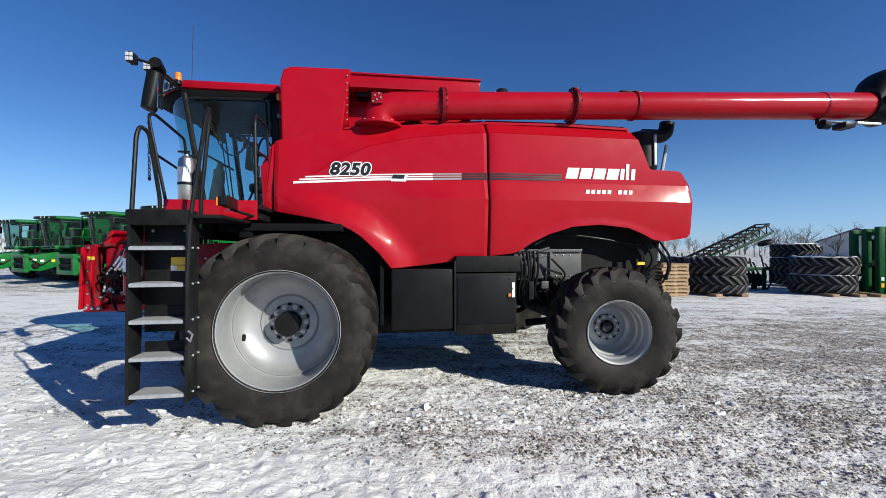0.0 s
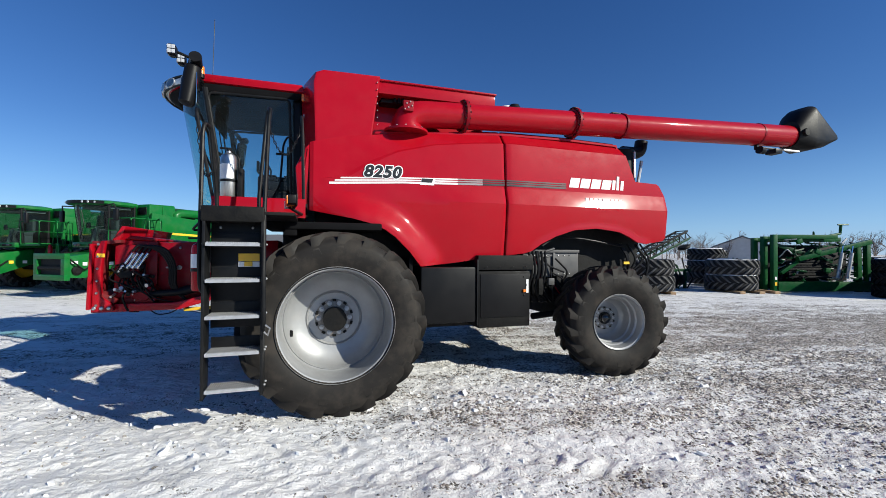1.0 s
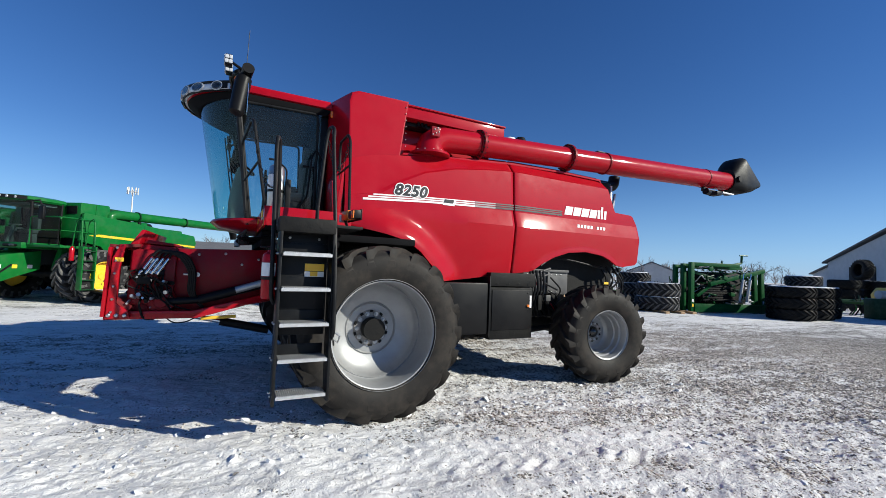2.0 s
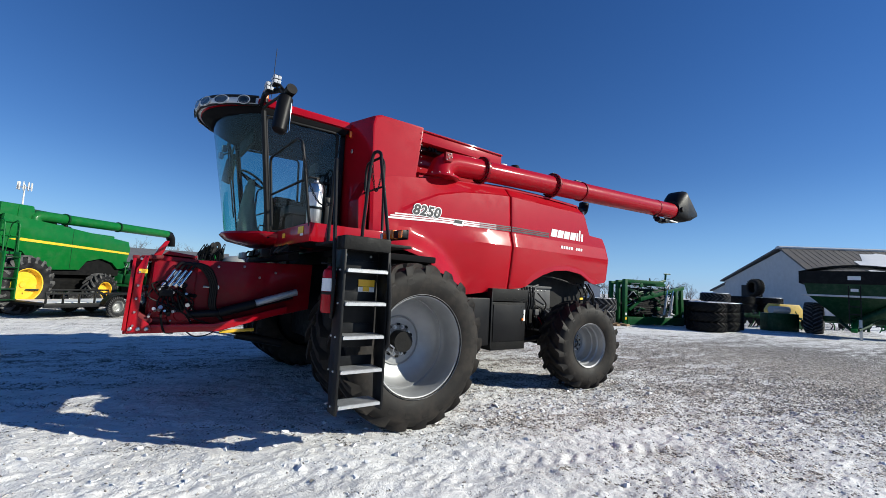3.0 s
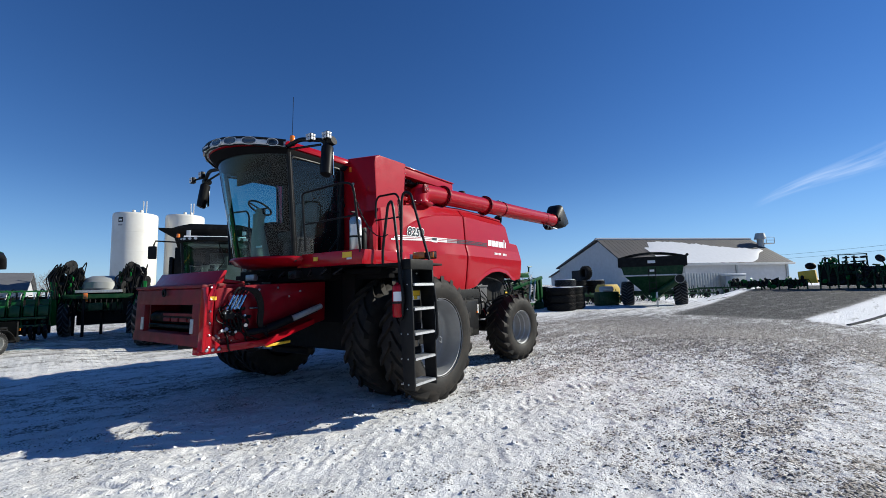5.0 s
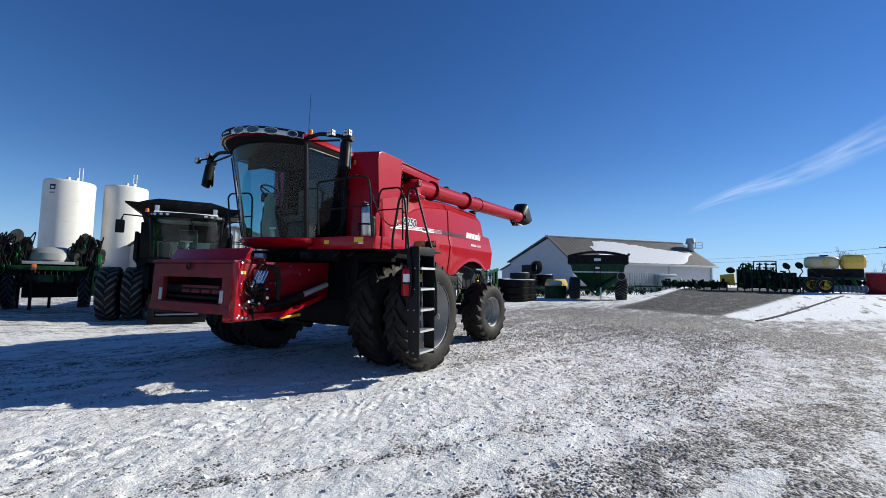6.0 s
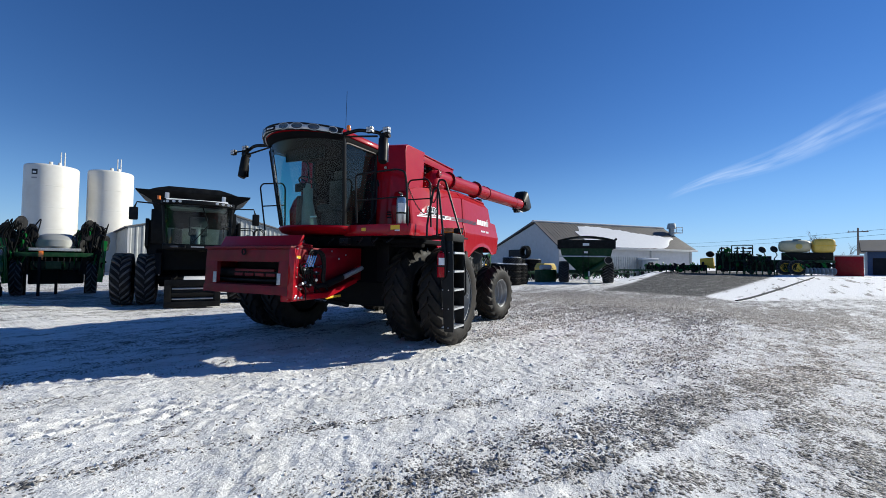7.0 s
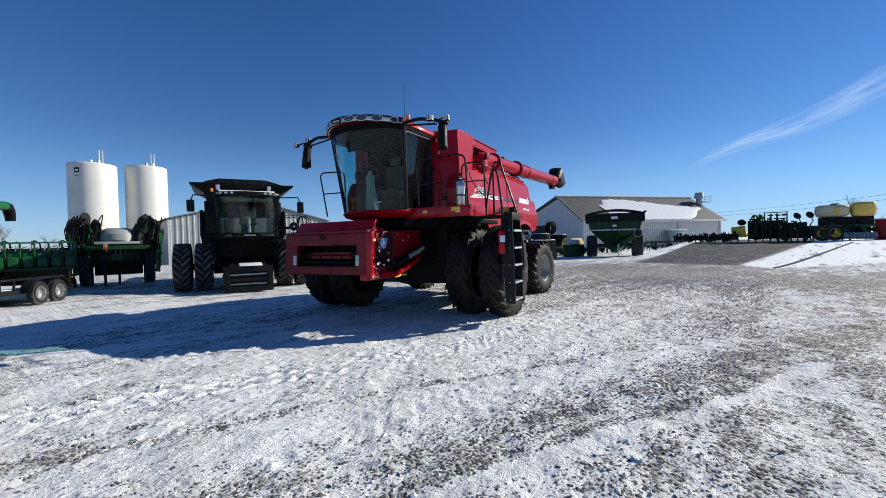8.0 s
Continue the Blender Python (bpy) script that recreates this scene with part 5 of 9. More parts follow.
for k in range(7):
    y = -1.9 + 0.33 * k
    b = Build().tube([(-1.40, y, 2.02), (-1.5 + 0.05 * (k % 3), y + 0.08, 1.93), (-1.3, y + 0.2, 1.95), (-1.1, y + 0.3, 2.0)], 0.014, 6, smooth_turn=0.05)
    part("cable", b, BLACK_PLASTIC, deck)
part("junction_box", Build().box(-1.46, -1.34, -0.95, -0.75, 1.90, 2.02, 0.02), BLACK_PLASTIC, deck)
part("junction_box", Build().box(-1.5, -1.42, 0.1, 0.35, 1.9, 2.0, 0.02), GALVANIZED, deck)

ladder = new("ladder")
ladder.parent = combine
tagged(ladder, "black steel ladder with grated silver steps")
for x in (-1.145, -0.675):
    part("stringer", Build().prism([(-2.955, 0.42), (-2.78, 0.42), (-2.74, 1.0), (-2.70, 2.02), (-2.92, 2.02), (-2.945, 1.2)], x - 0.012, x + 0.012, 0.004, axis="x"), BLACK, ladder)
step_mesh = Build()
tooth = [(-0.205 + 0.0186 * k + d, h) for k in range(22) for d, h in ((0.0, 0.0), (0.001, 0.008), (0.0105, 0.008), (0.0115, 0.0))]
step_mesh.prism([(-0.215, -0.028), (0.215, -0.028), (0.215, 0.0)] + tooth[::-1] + [(-0.215, 0.0)], -0.13, 0.085)
step_mesh = step_mesh.mesh("step", GALVANIZED)
riser_mesh = Build().box(-0.21, 0.21, 0.075, 0.088, -0.02, 0.12, 0.004).mesh("riser", BLACK)
for k in range(5):
    z = 0.50 + 0.3185 * k
    o = place(new("step", step_mesh), pose(-0.91, -2.825, z))
    o.parent = ladder
    tagged(o, "grated silver step")
    if k > 0:
        place(new("riser", riser_mesh), pose(-0.91, -2.80, z - 0.02)).parent = ladder
part("back_plate", Build().box(-1.13, -0.69, -2.71, -2.695, 1.0, 2.02, 0.004), BLACK, ladder)
part("landing", Build().box(-1.16, -0.40, -2.90, -2.10, 2.03, 2.06, 0.006).box(-1.17, -0.66, -2.93, -2.72, 1.96, 2.10, 0.02), GRIME, ladder)
part("warning_label", Build().box(-0.90, -0.72, -2.722, -2.713, 1.61, 1.68), YELLOW_DECAL, ladder, "yellow pictogram label")
part("warning_label", Build().box(-0.90, -0.72, -2.722, -2.713, 1.555, 1.605), WHITE_DECAL, ladder)
part("warning_label", Build().box(-0.85, -0.78, -2.726, -2.722, 1.56, 1.605), YELLOW_DECAL, ladder)
bolts("bolt", [(x, -2.80 + dy, 0.49 + 0.3185 * k) for k in range(5) for x in (-1.163, -0.657) for dy in (-0.06, 0.05)], 0.011, GALVANIZED, ladder)
bolts("bolt", [(x, -2.72, 1.92) for x in (-1.05, -0.78)], 0.014, GALVANIZED, ladder)
part("handrail", Build().tube([(-1.16, -2.72, 1.30), (-1.195, -2.80, 1.36), (-1.20, -2.82, 1.6), (-1.21, -2.68, 2.80), (-1.20, -2.64, 2.90), (-1.17, -2.55, 2.86), (-1.14, -2.42, 2.25), (-1.14, -2.42, 2.05)], 0.019, 10, smooth_turn=0.06), BLACK, ladder)
part("handrail", Build().tube([(-0.66, -2.90, 0.98), (-0.655, -2.97, 1.05), (-0.66, -2.96, 1.5), (-0.665, -2.88, 2.05), (-0.66, -2.58, 2.98), (-0.65, -2.53, 3.12), (-0.68, -2.42, 3.14), (-0.70, -2.40, 3.0), (-0.76, -2.43, 2.25), (-0.76, -2.43, 2.06)], 0.019, 10, smooth_turn=0.06), BLACK, ladder)
part("shackle", Build().tube([(-0.64, -2.99, 1.05), (-0.60, -3.0, 1.02), (-0.62, -3.0, 0.96), (-0.65, -2.99, 0.99)], 0.009, 6), STEEL, ladder)
part("guard_rail", Build().tube([(-1.24, -2.09, 2.24), (-1.37, -2.12, 3.0), (-1.40, -2.11, 3.17), (-1.42, -1.95, 3.22), (-1.49, -1.12, 3.17), (-1.40, -1.10, 2.3)], 0.017, 10, smooth_turn=0.07).tube([(-1.33, -2.11, 2.75), (-1.44, -1.11, 2.70)], 0.014, 8), BLACK, combine)
part("guard_rail", Build().tube([(-0.34, -1.52, 2.24), (-0.36, -1.56, 3.15), (-0.37, -1.62, 3.24), (-0.37, -2.0, 3.24), (-0.36, -2.07, 3.15), (-0.34, -2.09, 2.24)], 0.017, 10, smooth_turn=0.07).tube([(-0.36, -1.55, 2.85), (-0.36, -2.07, 2.85)], 0.013, 8), BLACK, combine)
part("guard_rail", Build().tube([(-1.0, 1.10, 2.24), (-1.0, 1.12, 3.16), (-1.0, 1.2, 3.26), (-1.01, 1.78, 3.29), (-1.02, 1.85, 3.22), (-1.08, 1.60, 2.24)], 0.017, 10, smooth_turn=0.07).tube([(-1.0, 1.11, 2.78), (-1.05, 1.72, 2.78)], 0.014, 8), BLACK, combine, "black guard rail on the far side of the cab")
part("door_grab_rail", Build().tube([(-0.80, -0.92, 2.35), (-0.66, -1.0, 2.6), (-0.62, -1.0, 3.15), (-0.56, -0.97, 3.28), (-0.47, -0.93, 3.15)], 0.014, 8, smooth_turn=0.06), BLACK, combine)


def chain(a, c, sag, n=22):
    b = Build()
    a, c = Vector(a), Vector(c)
    pts = [a.lerp(c, t) - Vector((0, 0, sag * 4 * t * (1 - t))) for t in np.linspace(0, 1, n + 1)]
    for k, (p, q) in enumerate(zip(pts, pts[1:])):
        d = (q - p)
        side = Vector((0.011, 0, 0)) if k % 2 else Vector((0, 0.011, 0))
        b.tube([p - d * 0.15, p + d * 0.2 + side, q - d * 0.2 + side, q + d * 0.15, q - d * 0.2 - side, p + d * 0.2 - side, p - d * 0.15], 0.0045, 5, caps=False)
    return b


part("safety_chain", chain((-1.17, -2.54, 2.45), (-1.40, -2.10, 3.12), 0.25), BLACK, combine)
part("safety_chain", chain((-0.69, -2.41, 3.05), (-0.37, -2.05, 3.12), 0.35, 26), BLACK, combine)
lamp = part("turn_lamp", Build().box(0.0, 0.20, -0.045, 0.045, -0.05, 0.05, 0.012), AMBER, combine, "long amber turn signal lamp", at=pose(-0.47, -2.44, 2.20, 0, 0, -84))
part("lamp_housing", Build().box(0.20, 0.36, -0.04, 0.04, -0.045, 0.04, 0.012).box(-0.02, 0.36, 0.036, 0.05, -0.06, 0.05, 0.004), BLACK_PLASTIC, lamp)
part("reflector", Build().box(0.30, 0.365, -0.05, -0.038, -0.05, 0.03, 0.006), AMBER, lamp)
part("warning_label", Build().box(-0.05, -0.012, -0.05, 0.03, -0.06, 0.02, 0.004), WHITE_DECAL, lamp, "small white reflector")
part("lamp_bracket", Build().tube([(0.02, 0.0, -0.05), (-0.2, 0.1, -0.08), (-0.42, 0.2, -0.1)], 0.016, 8, smooth_turn=0.05), BLACK, lamp)


def extinguisher(x, y, z, r, h, mat, label):
    b = Build().lathe([(0.0, 0.0), (r * 0.85, 0.0), (r, 0.02), (r, h * 0.80), (r * 0.85, h * 0.87), (r * 0.35, h * 0.92), (r * 0.3, h * 0.95)], (x, y, z), 24, axis="z")
    e = part("fire_extinguisher", b, mat, combine, label)
    part("valve", Build().cyl((x, y, z + h * 0.92), (x, y, z + h), r * 0.28, seg=10).box(x - 0.09, x + 0.03, y - 0.012, y + 0.012, z + h * 0.985, z + h * 1.02, 0.005), BLACK_PLASTIC, e)
    part("label", Build().grid([[(x + (r + 0.0025) * math.cos(a), y + (r + 0.0025) * math.sin(a), z + h * t) for a in np.linspace(math.pi * 0.95, math.pi * 1.75, 12)] for t in (0.44, 0.70)]), WHITE_DECAL, e, "white paper label")
    part("strap", Build().lathe([(r + 0.004, -0.014), (r + 0.006, 0.014)], (x, y, z + h * 0.40), 24, axis="z"), BLACK, e)
    part("hose", Build().tube([(x + 0.02, y, z + h * 0.96), (x + r + 0.02, y - 0.01, z + h * 0.85), (x + r + 0.015, y - 0.01, z + h * 0.35)], 0.010, 6, smooth_turn=0.05), BLACK_PLASTIC, e)
    return e


extinguisher(-1.215, -2.735, 1.345, 0.066, 0.47, RED, "red fire extinguisher on the ladder side")
extinguisher(-1.13, -1.88, 2.236, 0.086, 0.60, STEEL, "polished steel fire extinguisher on the platform")
part("extinguisher_bracket", Build().box(-1.03, -0.98, -1.96, -1.80, 2.236, 2.62, 0.008), BLACK, combine)

# ---- feeder house ----
feeder = new("feeder_house")
feeder.parent = combine
LIFT = Matrix.Translation((-0.7, 0, 1.5)) @ Matrix.Rotation(radians(1.3), 4, "Y") @ Matrix.Translation((0.7, 0, -1.5))
feeder.matrix_basis = LIFT
tagged(feeder, "red feeder house with open front frame")
part("housing", Build().prism([(-2.15, 0.98), (-2.15, 1.78), (-0.70, 1.86), (-0.70, 1.22), (-1.2, 1.10)], -0.70, 1.08, 0.015), RED_MATT, feeder, "red painted feeder housing")
part("mouth_top", Build().prism([(-2.64, 1.72), (-2.62, 1.80), (-2.14, 1.79), (-2.14, 1.72)], -0.76, 1.12, 0.008), RED_MATT, feeder)
part("mouth_floor", Build().prism([(-2.62, 1.0), (-2.60, 1.08), (-2.14, 1.06), (-2.14, 0.98)], -0.76, 1.12, 0.008), RED_MATT, feeder)
for y in (-0.76, 1.04):
    part("mouth_side", Build().box(-2.60, -2.14, y, y + 0.08, 1.06, 1.74, 0.01), RED_MATT, feeder)
part("frame_top", Build().prism([(-2.77, 1.52), (-2.76, 1.72), (-2.70, 1.78), (-2.50, 1.80), (-2.50, 1.76), (-2.66, 1.74), (-2.70, 1.52)], -0.88, 1.10, 0.008), WORN_DARKENED_RED, feeder)
part("frame_bottom", Build().prism([(-2.79, 1.0), (-2.775, 1.14), (-2.68, 1.16), (-2.52, 1.06), (-2.56, 0.98)], -0.90, 1.12, 0.012), WORN_DARKENED_RED, feeder)
for y0, y1 in ((-0.88, -0.64), (0.80, 1.10)):
    part("frame_post", Build().prism([(-2.775, 1.13), (-2.77, 1.54), (-2.70, 1.56), (-2.70, 1.15)], y0, y1, 0.010), WORN_DARKENED_RED, feeder)
part("top_lip", Build().box(-2.785, -2.72, -0.90, 1.12, 1.735, 1.775, 0.01), WORN_DARKENED_RED, feeder)
# dark sheet before the solid housing: the mouth's inner shade as colour
part("inlet_shade", Build().box(-2.18, -2.155, -0.68, 1.04, 1.06, 1.72), OPENING_SHADE, feeder)
part("feed_drum", Build().cyl((-2.52, -0.66, 1.33), (-2.52, 1.02, 1.33), 0.085, seg=16), GRIME, feeder)
part("lower_shaft", Build().cyl((-2.60, -0.66, 1.21), (-2.60, 1.02, 1.21), 0.03, seg=10), GRIME, feeder)
part("drum_shaft", Build().box(-2.64, -2.60, -0.40, 0.52, 1.36, 1.40, 0.008), WORN_DARKENED_RED, feeder)
for y in np.linspace(-0.3, 0.45, 4):
    part("drum_slat", Build().box(-2.62, -2.57, y - 0.10, y + 0.10, 1.28, 1.33, 0.006), WORN_DARKENED_RED, feeder)
for y in (-0.70, 0.80):
    part("bare_plate", Build().prism([(-2.786, 1.16), (-2.782, 1.34), (-2.768, 1.34), (-2.768, 1.16)], y, y + 0.075, 0.003), GALVANIZED, feeder)
part("lifting_ring", Build().tube([(-2.80, 0.12 + 0.04 * math.cos(a), 1.68 + 0.045 * math.sin(a)) for a in np.linspace(0, 2 * math.pi, 17)], 0.014, 6), GRIME, feeder)
plate = part("side_plate", Build().prism([(-2.75, 0.92), (-2.735, 1.62), (-2.67, 1.78), (-2.63, 1.78), (-2.66, 1.50), (-2.66, 1.10), (-2.55, 1.02), (-2.52, 0.94)], -0.95, -0.885, 0.01), RED, feeder, "bright red side plate with bolts")
part("plate_flange", Build().prism([(-2.79, 0.95), (-2.775, 1.74), (-2.745, 1.74), (-2.755, 0.95)], -0.98, -0.86, 0.006), RED, plate)
part("upper_flap", Build().prism([(-2.60, 1.79), (-2.50, 1.97), (-2.46, 1.97), (-2.52, 1.79)], -0.86, 0.98, 0.006), RED, feeder, "red flap along the frame top")
part("inner_plate", Build().box(-2.58, -2.30, -0.82, -0.765, 1.08, 1.74, 0.02), RED_MATT, feeder)
part("lower_beam", Build().prism([(-2.78, 0.90), (-2.78, 1.0), (-1.9, 1.02), (-1.05, 1.26), (-1.05, 1.18), (-1.85, 0.93)], -0.88, -0.72, 0.01), RED, feeder)
part("top_flap", Build().prism([(-2.50, 1.815), (-2.45, 1.86), (-2.15, 1.83), (-2.15, 1.80)], -0.75, 0.9, 0.008), RED_MATT, feeder)
for k in range(3):
    part("foot_bolt", Build().ball((-2.72 + 0.075 * k, -0.955, 0.965), 0.024, (1, 0.6, 1), 10, 6), STEEL, plate)
for k in range(2):
    part("ear", Build().lathe([(0.0, -0.06), (0.03, -0.06), (0.04, -0.03), (0.05, 0.0)], (-2.36 + 0.05 * k, -0.82, 1.60 - 0.06 * k), 14), STEEL, feeder)
rnd = random.Random(31)
for k in range(14):
    x, z = rnd.uniform(-2.56, -2.15), rnd.uniform(1.08, 1.5)
    part("fitting", Build().cyl((x, -0.83, z), (x + rnd.uniform(-0.05, 0.05), -0.90 - rnd.uniform(0, 0.04), z + rnd.uniform(-0.04, 0.04)), rnd.uniform(0.012, 0.026), seg=8), (STEEL, GALVANIZED, GRIME)[k % 3], feeder)
for k in range(9):
    x, z = rnd.uniform(-2.58, -2.2), rnd.uniform(1.15, 1.55)
    part("loose_hose", Build().tube([(x, -0.84, z), (x + rnd.uniform(-0.1, 0.15), -0.92, z + rnd.uniform(-0.12, 0.1)), (x + rnd.uniform(0.0, 0.25), -0.88, z + rnd.uniform(-0.25, -0.05)), (x + rnd.uniform(0.1, 0.4), -0.80, z - 0.25)], rnd.uniform(0.007, 0.013), 6, smooth_turn=0.08), (GRIME, BLACK_PLASTIC)[k % 2], feeder)
part("gearbox", Build().lathe([(0.0, -0.10), (0.07, -0.10), (0.08, -0.07), (0.14, -0.06), (0.155, -0.02), (0.155, 0.04)], (-2.25, -0.76, 1.12), 28, axis="y"), RED_MATT, feeder)
bolts("bolt", [(-2.25 + 0.125 * math.cos(a), -0.825, 1.12 + 0.125 * math.sin(a)) for a in [2 * math.pi * k / 10 for k in range(10)]], 0.012, STEEL, feeder)
bolts("bolt", [(-2.70, -0.953, z * 0.92 + 0.08) for z in np.linspace(1.0, 1.8, 6)], 0.016, STEEL, feeder)
bolts("bolt", [(x, -0.87 if x < -2.5 else -0.705, z) for x, z in ((-2.77, 0.96), (-2.62, 0.96), (-1.4, 1.62), (-1.6, 1.75), (-1.2, 1.7), (-1.9, 1.72))], 0.018, STEEL, feeder)
for k in range(4):
    x = -2.42 + 0.055 * k
    part("coupling", Build().cyl((x - 0.04, -0.90, 1.47), (x + 0.05, -0.88, 1.64), 0.020, seg=12).cyl((x - 0.05, -0.90, 1.45), (x - 0.035, -0.90, 1.48), 0.027, seg=10), CHROME, feeder)
    part("coupling_hose", Build().tube([(x + 0.05, -0.88, 1.66), (x + 0.10, -0.88, 1.74), (-2.10 + 0.03 * k, -0.88, 1.70), (-1.97 + 0.02 * k, -0.84, 1.50), (-1.98 + 0.02 * k, -0.82, 1.22), (-1.8, -0.8, 1.05)], 0.017, 8, smooth_turn=0.10), BLACK_PLASTIC, feeder)
part("coupler_block", Build().box(-2.50, -2.36, -0.92, -0.80, 1.33, 1.42, 0.02).cyl((-2.52, -0.9, 1.40), (-2.44, -0.9, 1.46), 0.03, seg=12), GRIME, feeder)
for k in range(5):
    part("loose_hose", Build().tube([(-2.46 + 0.04 * k, -0.86, 1.38), (-2.52 + 0.05 * k, -0.90, 1.22 + 0.03 * k), (-2.36 + 0.03 * k, -0.88, 1.12), (-2.25, -0.84, 1.3 + 0.05 * k)], 0.011, 6, smooth_turn=0.08), GRIME, feeder)
part("hanging_wire", Build().tube([(-2.2, -0.82, 0.94), (-2.1, -0.84, 0.86), (-1.95, -0.84, 0.88), (-1.85, -0.82, 0.95)], 0.008, 6, smooth_turn=0.06), BLACK_PLASTIC, feeder)
part("drive_shaft", Build().tube([(-2.2, -0.82, 1.12), (-1.85, -0.82, 1.15)], 0.045, 12).tube([(-1.85, -0.82, 1.15), (-1.0, -0.84, 1.42)], 0.06, 14), BLACK_PLASTIC, feeder, "black covered drive shaft")
part("shaft_cover", Build().tube([(-1.45, -0.88, 1.29), (-0.95, -0.90, 1.46)], 0.045, 12), GALVANIZED, feeder)
part("yellow_lever", Build().box(-1.75, -1.35, -0.80, -0.76, 1.02, 1.06, 0.008), YELLOW, feeder, at=pose(0, 0, 0, 0, -4, 0))
part("lift_cylinder", Build().cyl((-1.0, -0.62, 0.74), (-1.6, -0.62, 0.86), 0.055, seg=16), GRIME, feeder)
part("cylinder_rod", Build().cyl((-1.6, -0.62, 0.86), (-2.0, -0.62, 0.94), 0.03, seg=14), CHROME, feeder)
part("decal", Build().box(-2.71, -2.63, -0.956, -0.951, 1.58, 1.625), YELLOW_DECAL, feeder)
part("linkage_pin", Build().cyl((-2.05, -0.73, 1.46), (-1.90, -0.75, 1.46), 0.012, seg=8).lathe([(0, -0.02), (0.03, -0.02), (0.03, 0.0)], (-1.90, -0.72, 1.46), 12), STEEL, feeder)
part("axle_housing", Build().box(-0.35, 0.35, -1.25, 1.25, 0.66, 1.35, 0.06).box(-0.6, -0.2, -1.3, -1.0, 1.2, 2.0, 0.03).box(-0.6, -0.2, 1.0, 1.3, 1.2, 2.0, 0.03), GRIME, combine)
for s in (-1, 1):
    part("inner_fender", Build().box(-0.75, 0.55, s * 1.62 - 0.40, s * 1.62 + 0.38, 1.955, 2.04, 0.02), MATT_BLACK, combine)
    part("bulkhead", Build().box(0.98, 1.03, s * 1.41 - 0.20, s * 1.41 + 0.20, 0.80, 1.62, 0.01), MATT_BLACK, combine)
part("front_bulkhead", Build().box(-0.42, -0.36, -1.30, 1.30, 1.15, 2.06, 0.02), MATT_BLACK, combine)


# ---- other machines in the yard ----
SMALL_TYRE = {}
TREAD = material("dusty_tread_bars", (0.07, 0.07, 0.071), 0.7, vary=0.25, dirt=(0.28, 0.27, 0.25), dirt_amount=0.55, dirt_scale=5, spec=0.25)


def yard_tyre(R, half, rim, lugs, mat, key, bars=None):
    if key not in SMALL_TYRE:
        SMALL_TYRE[key] = [b.mesh(n, k) for b, n, k in zip(tyre(R, half, rim, lugs, 0.06 if R > 0.65 else 0.03, 56), ("tyre", "tread"), (mat, bars or TREAD))]
    return SMALL_TYRE[key]


def tyre_parts(name, pair, parent):
    t = new(name, pair[0])
    t.parent = parent
    bars = new("tread", pair[1])
    bars.parent = parent
    return tagged(bars, "worn chevron tread bars", kind="stuff")


def yard_wheel(parent, x, y, z, R, half, rim, mat_rim, side, key, lugs=20):
    w = new("wheel")
    w.parent = parent
    w.matrix_basis = pose(x, y, z, 0, random.uniform(0, 18), 0 if side < 0 else 180)
    tyre_parts("tyre", yard_tyre(R, half, rim, lugs, RUBBER_WORN, key), w)
    part("rim", Build().lathe([(rim + 0.01, -half * 0.8), (rim - 0.03, -half * 0.75), (rim - 0.05, -half * 0.1), (rim * 0.55, half * 0.05), (rim * 0.3, -half * 0.1), (0.0, -half * 0.1)], (0, 0, 0), 28), mat_rim, w)
    part("hub", Build().cyl((0, -half * 0.25, 0), (0, 0, 0), rim * 0.18, rim * 0.22, 12), mat_rim, w)
    return w


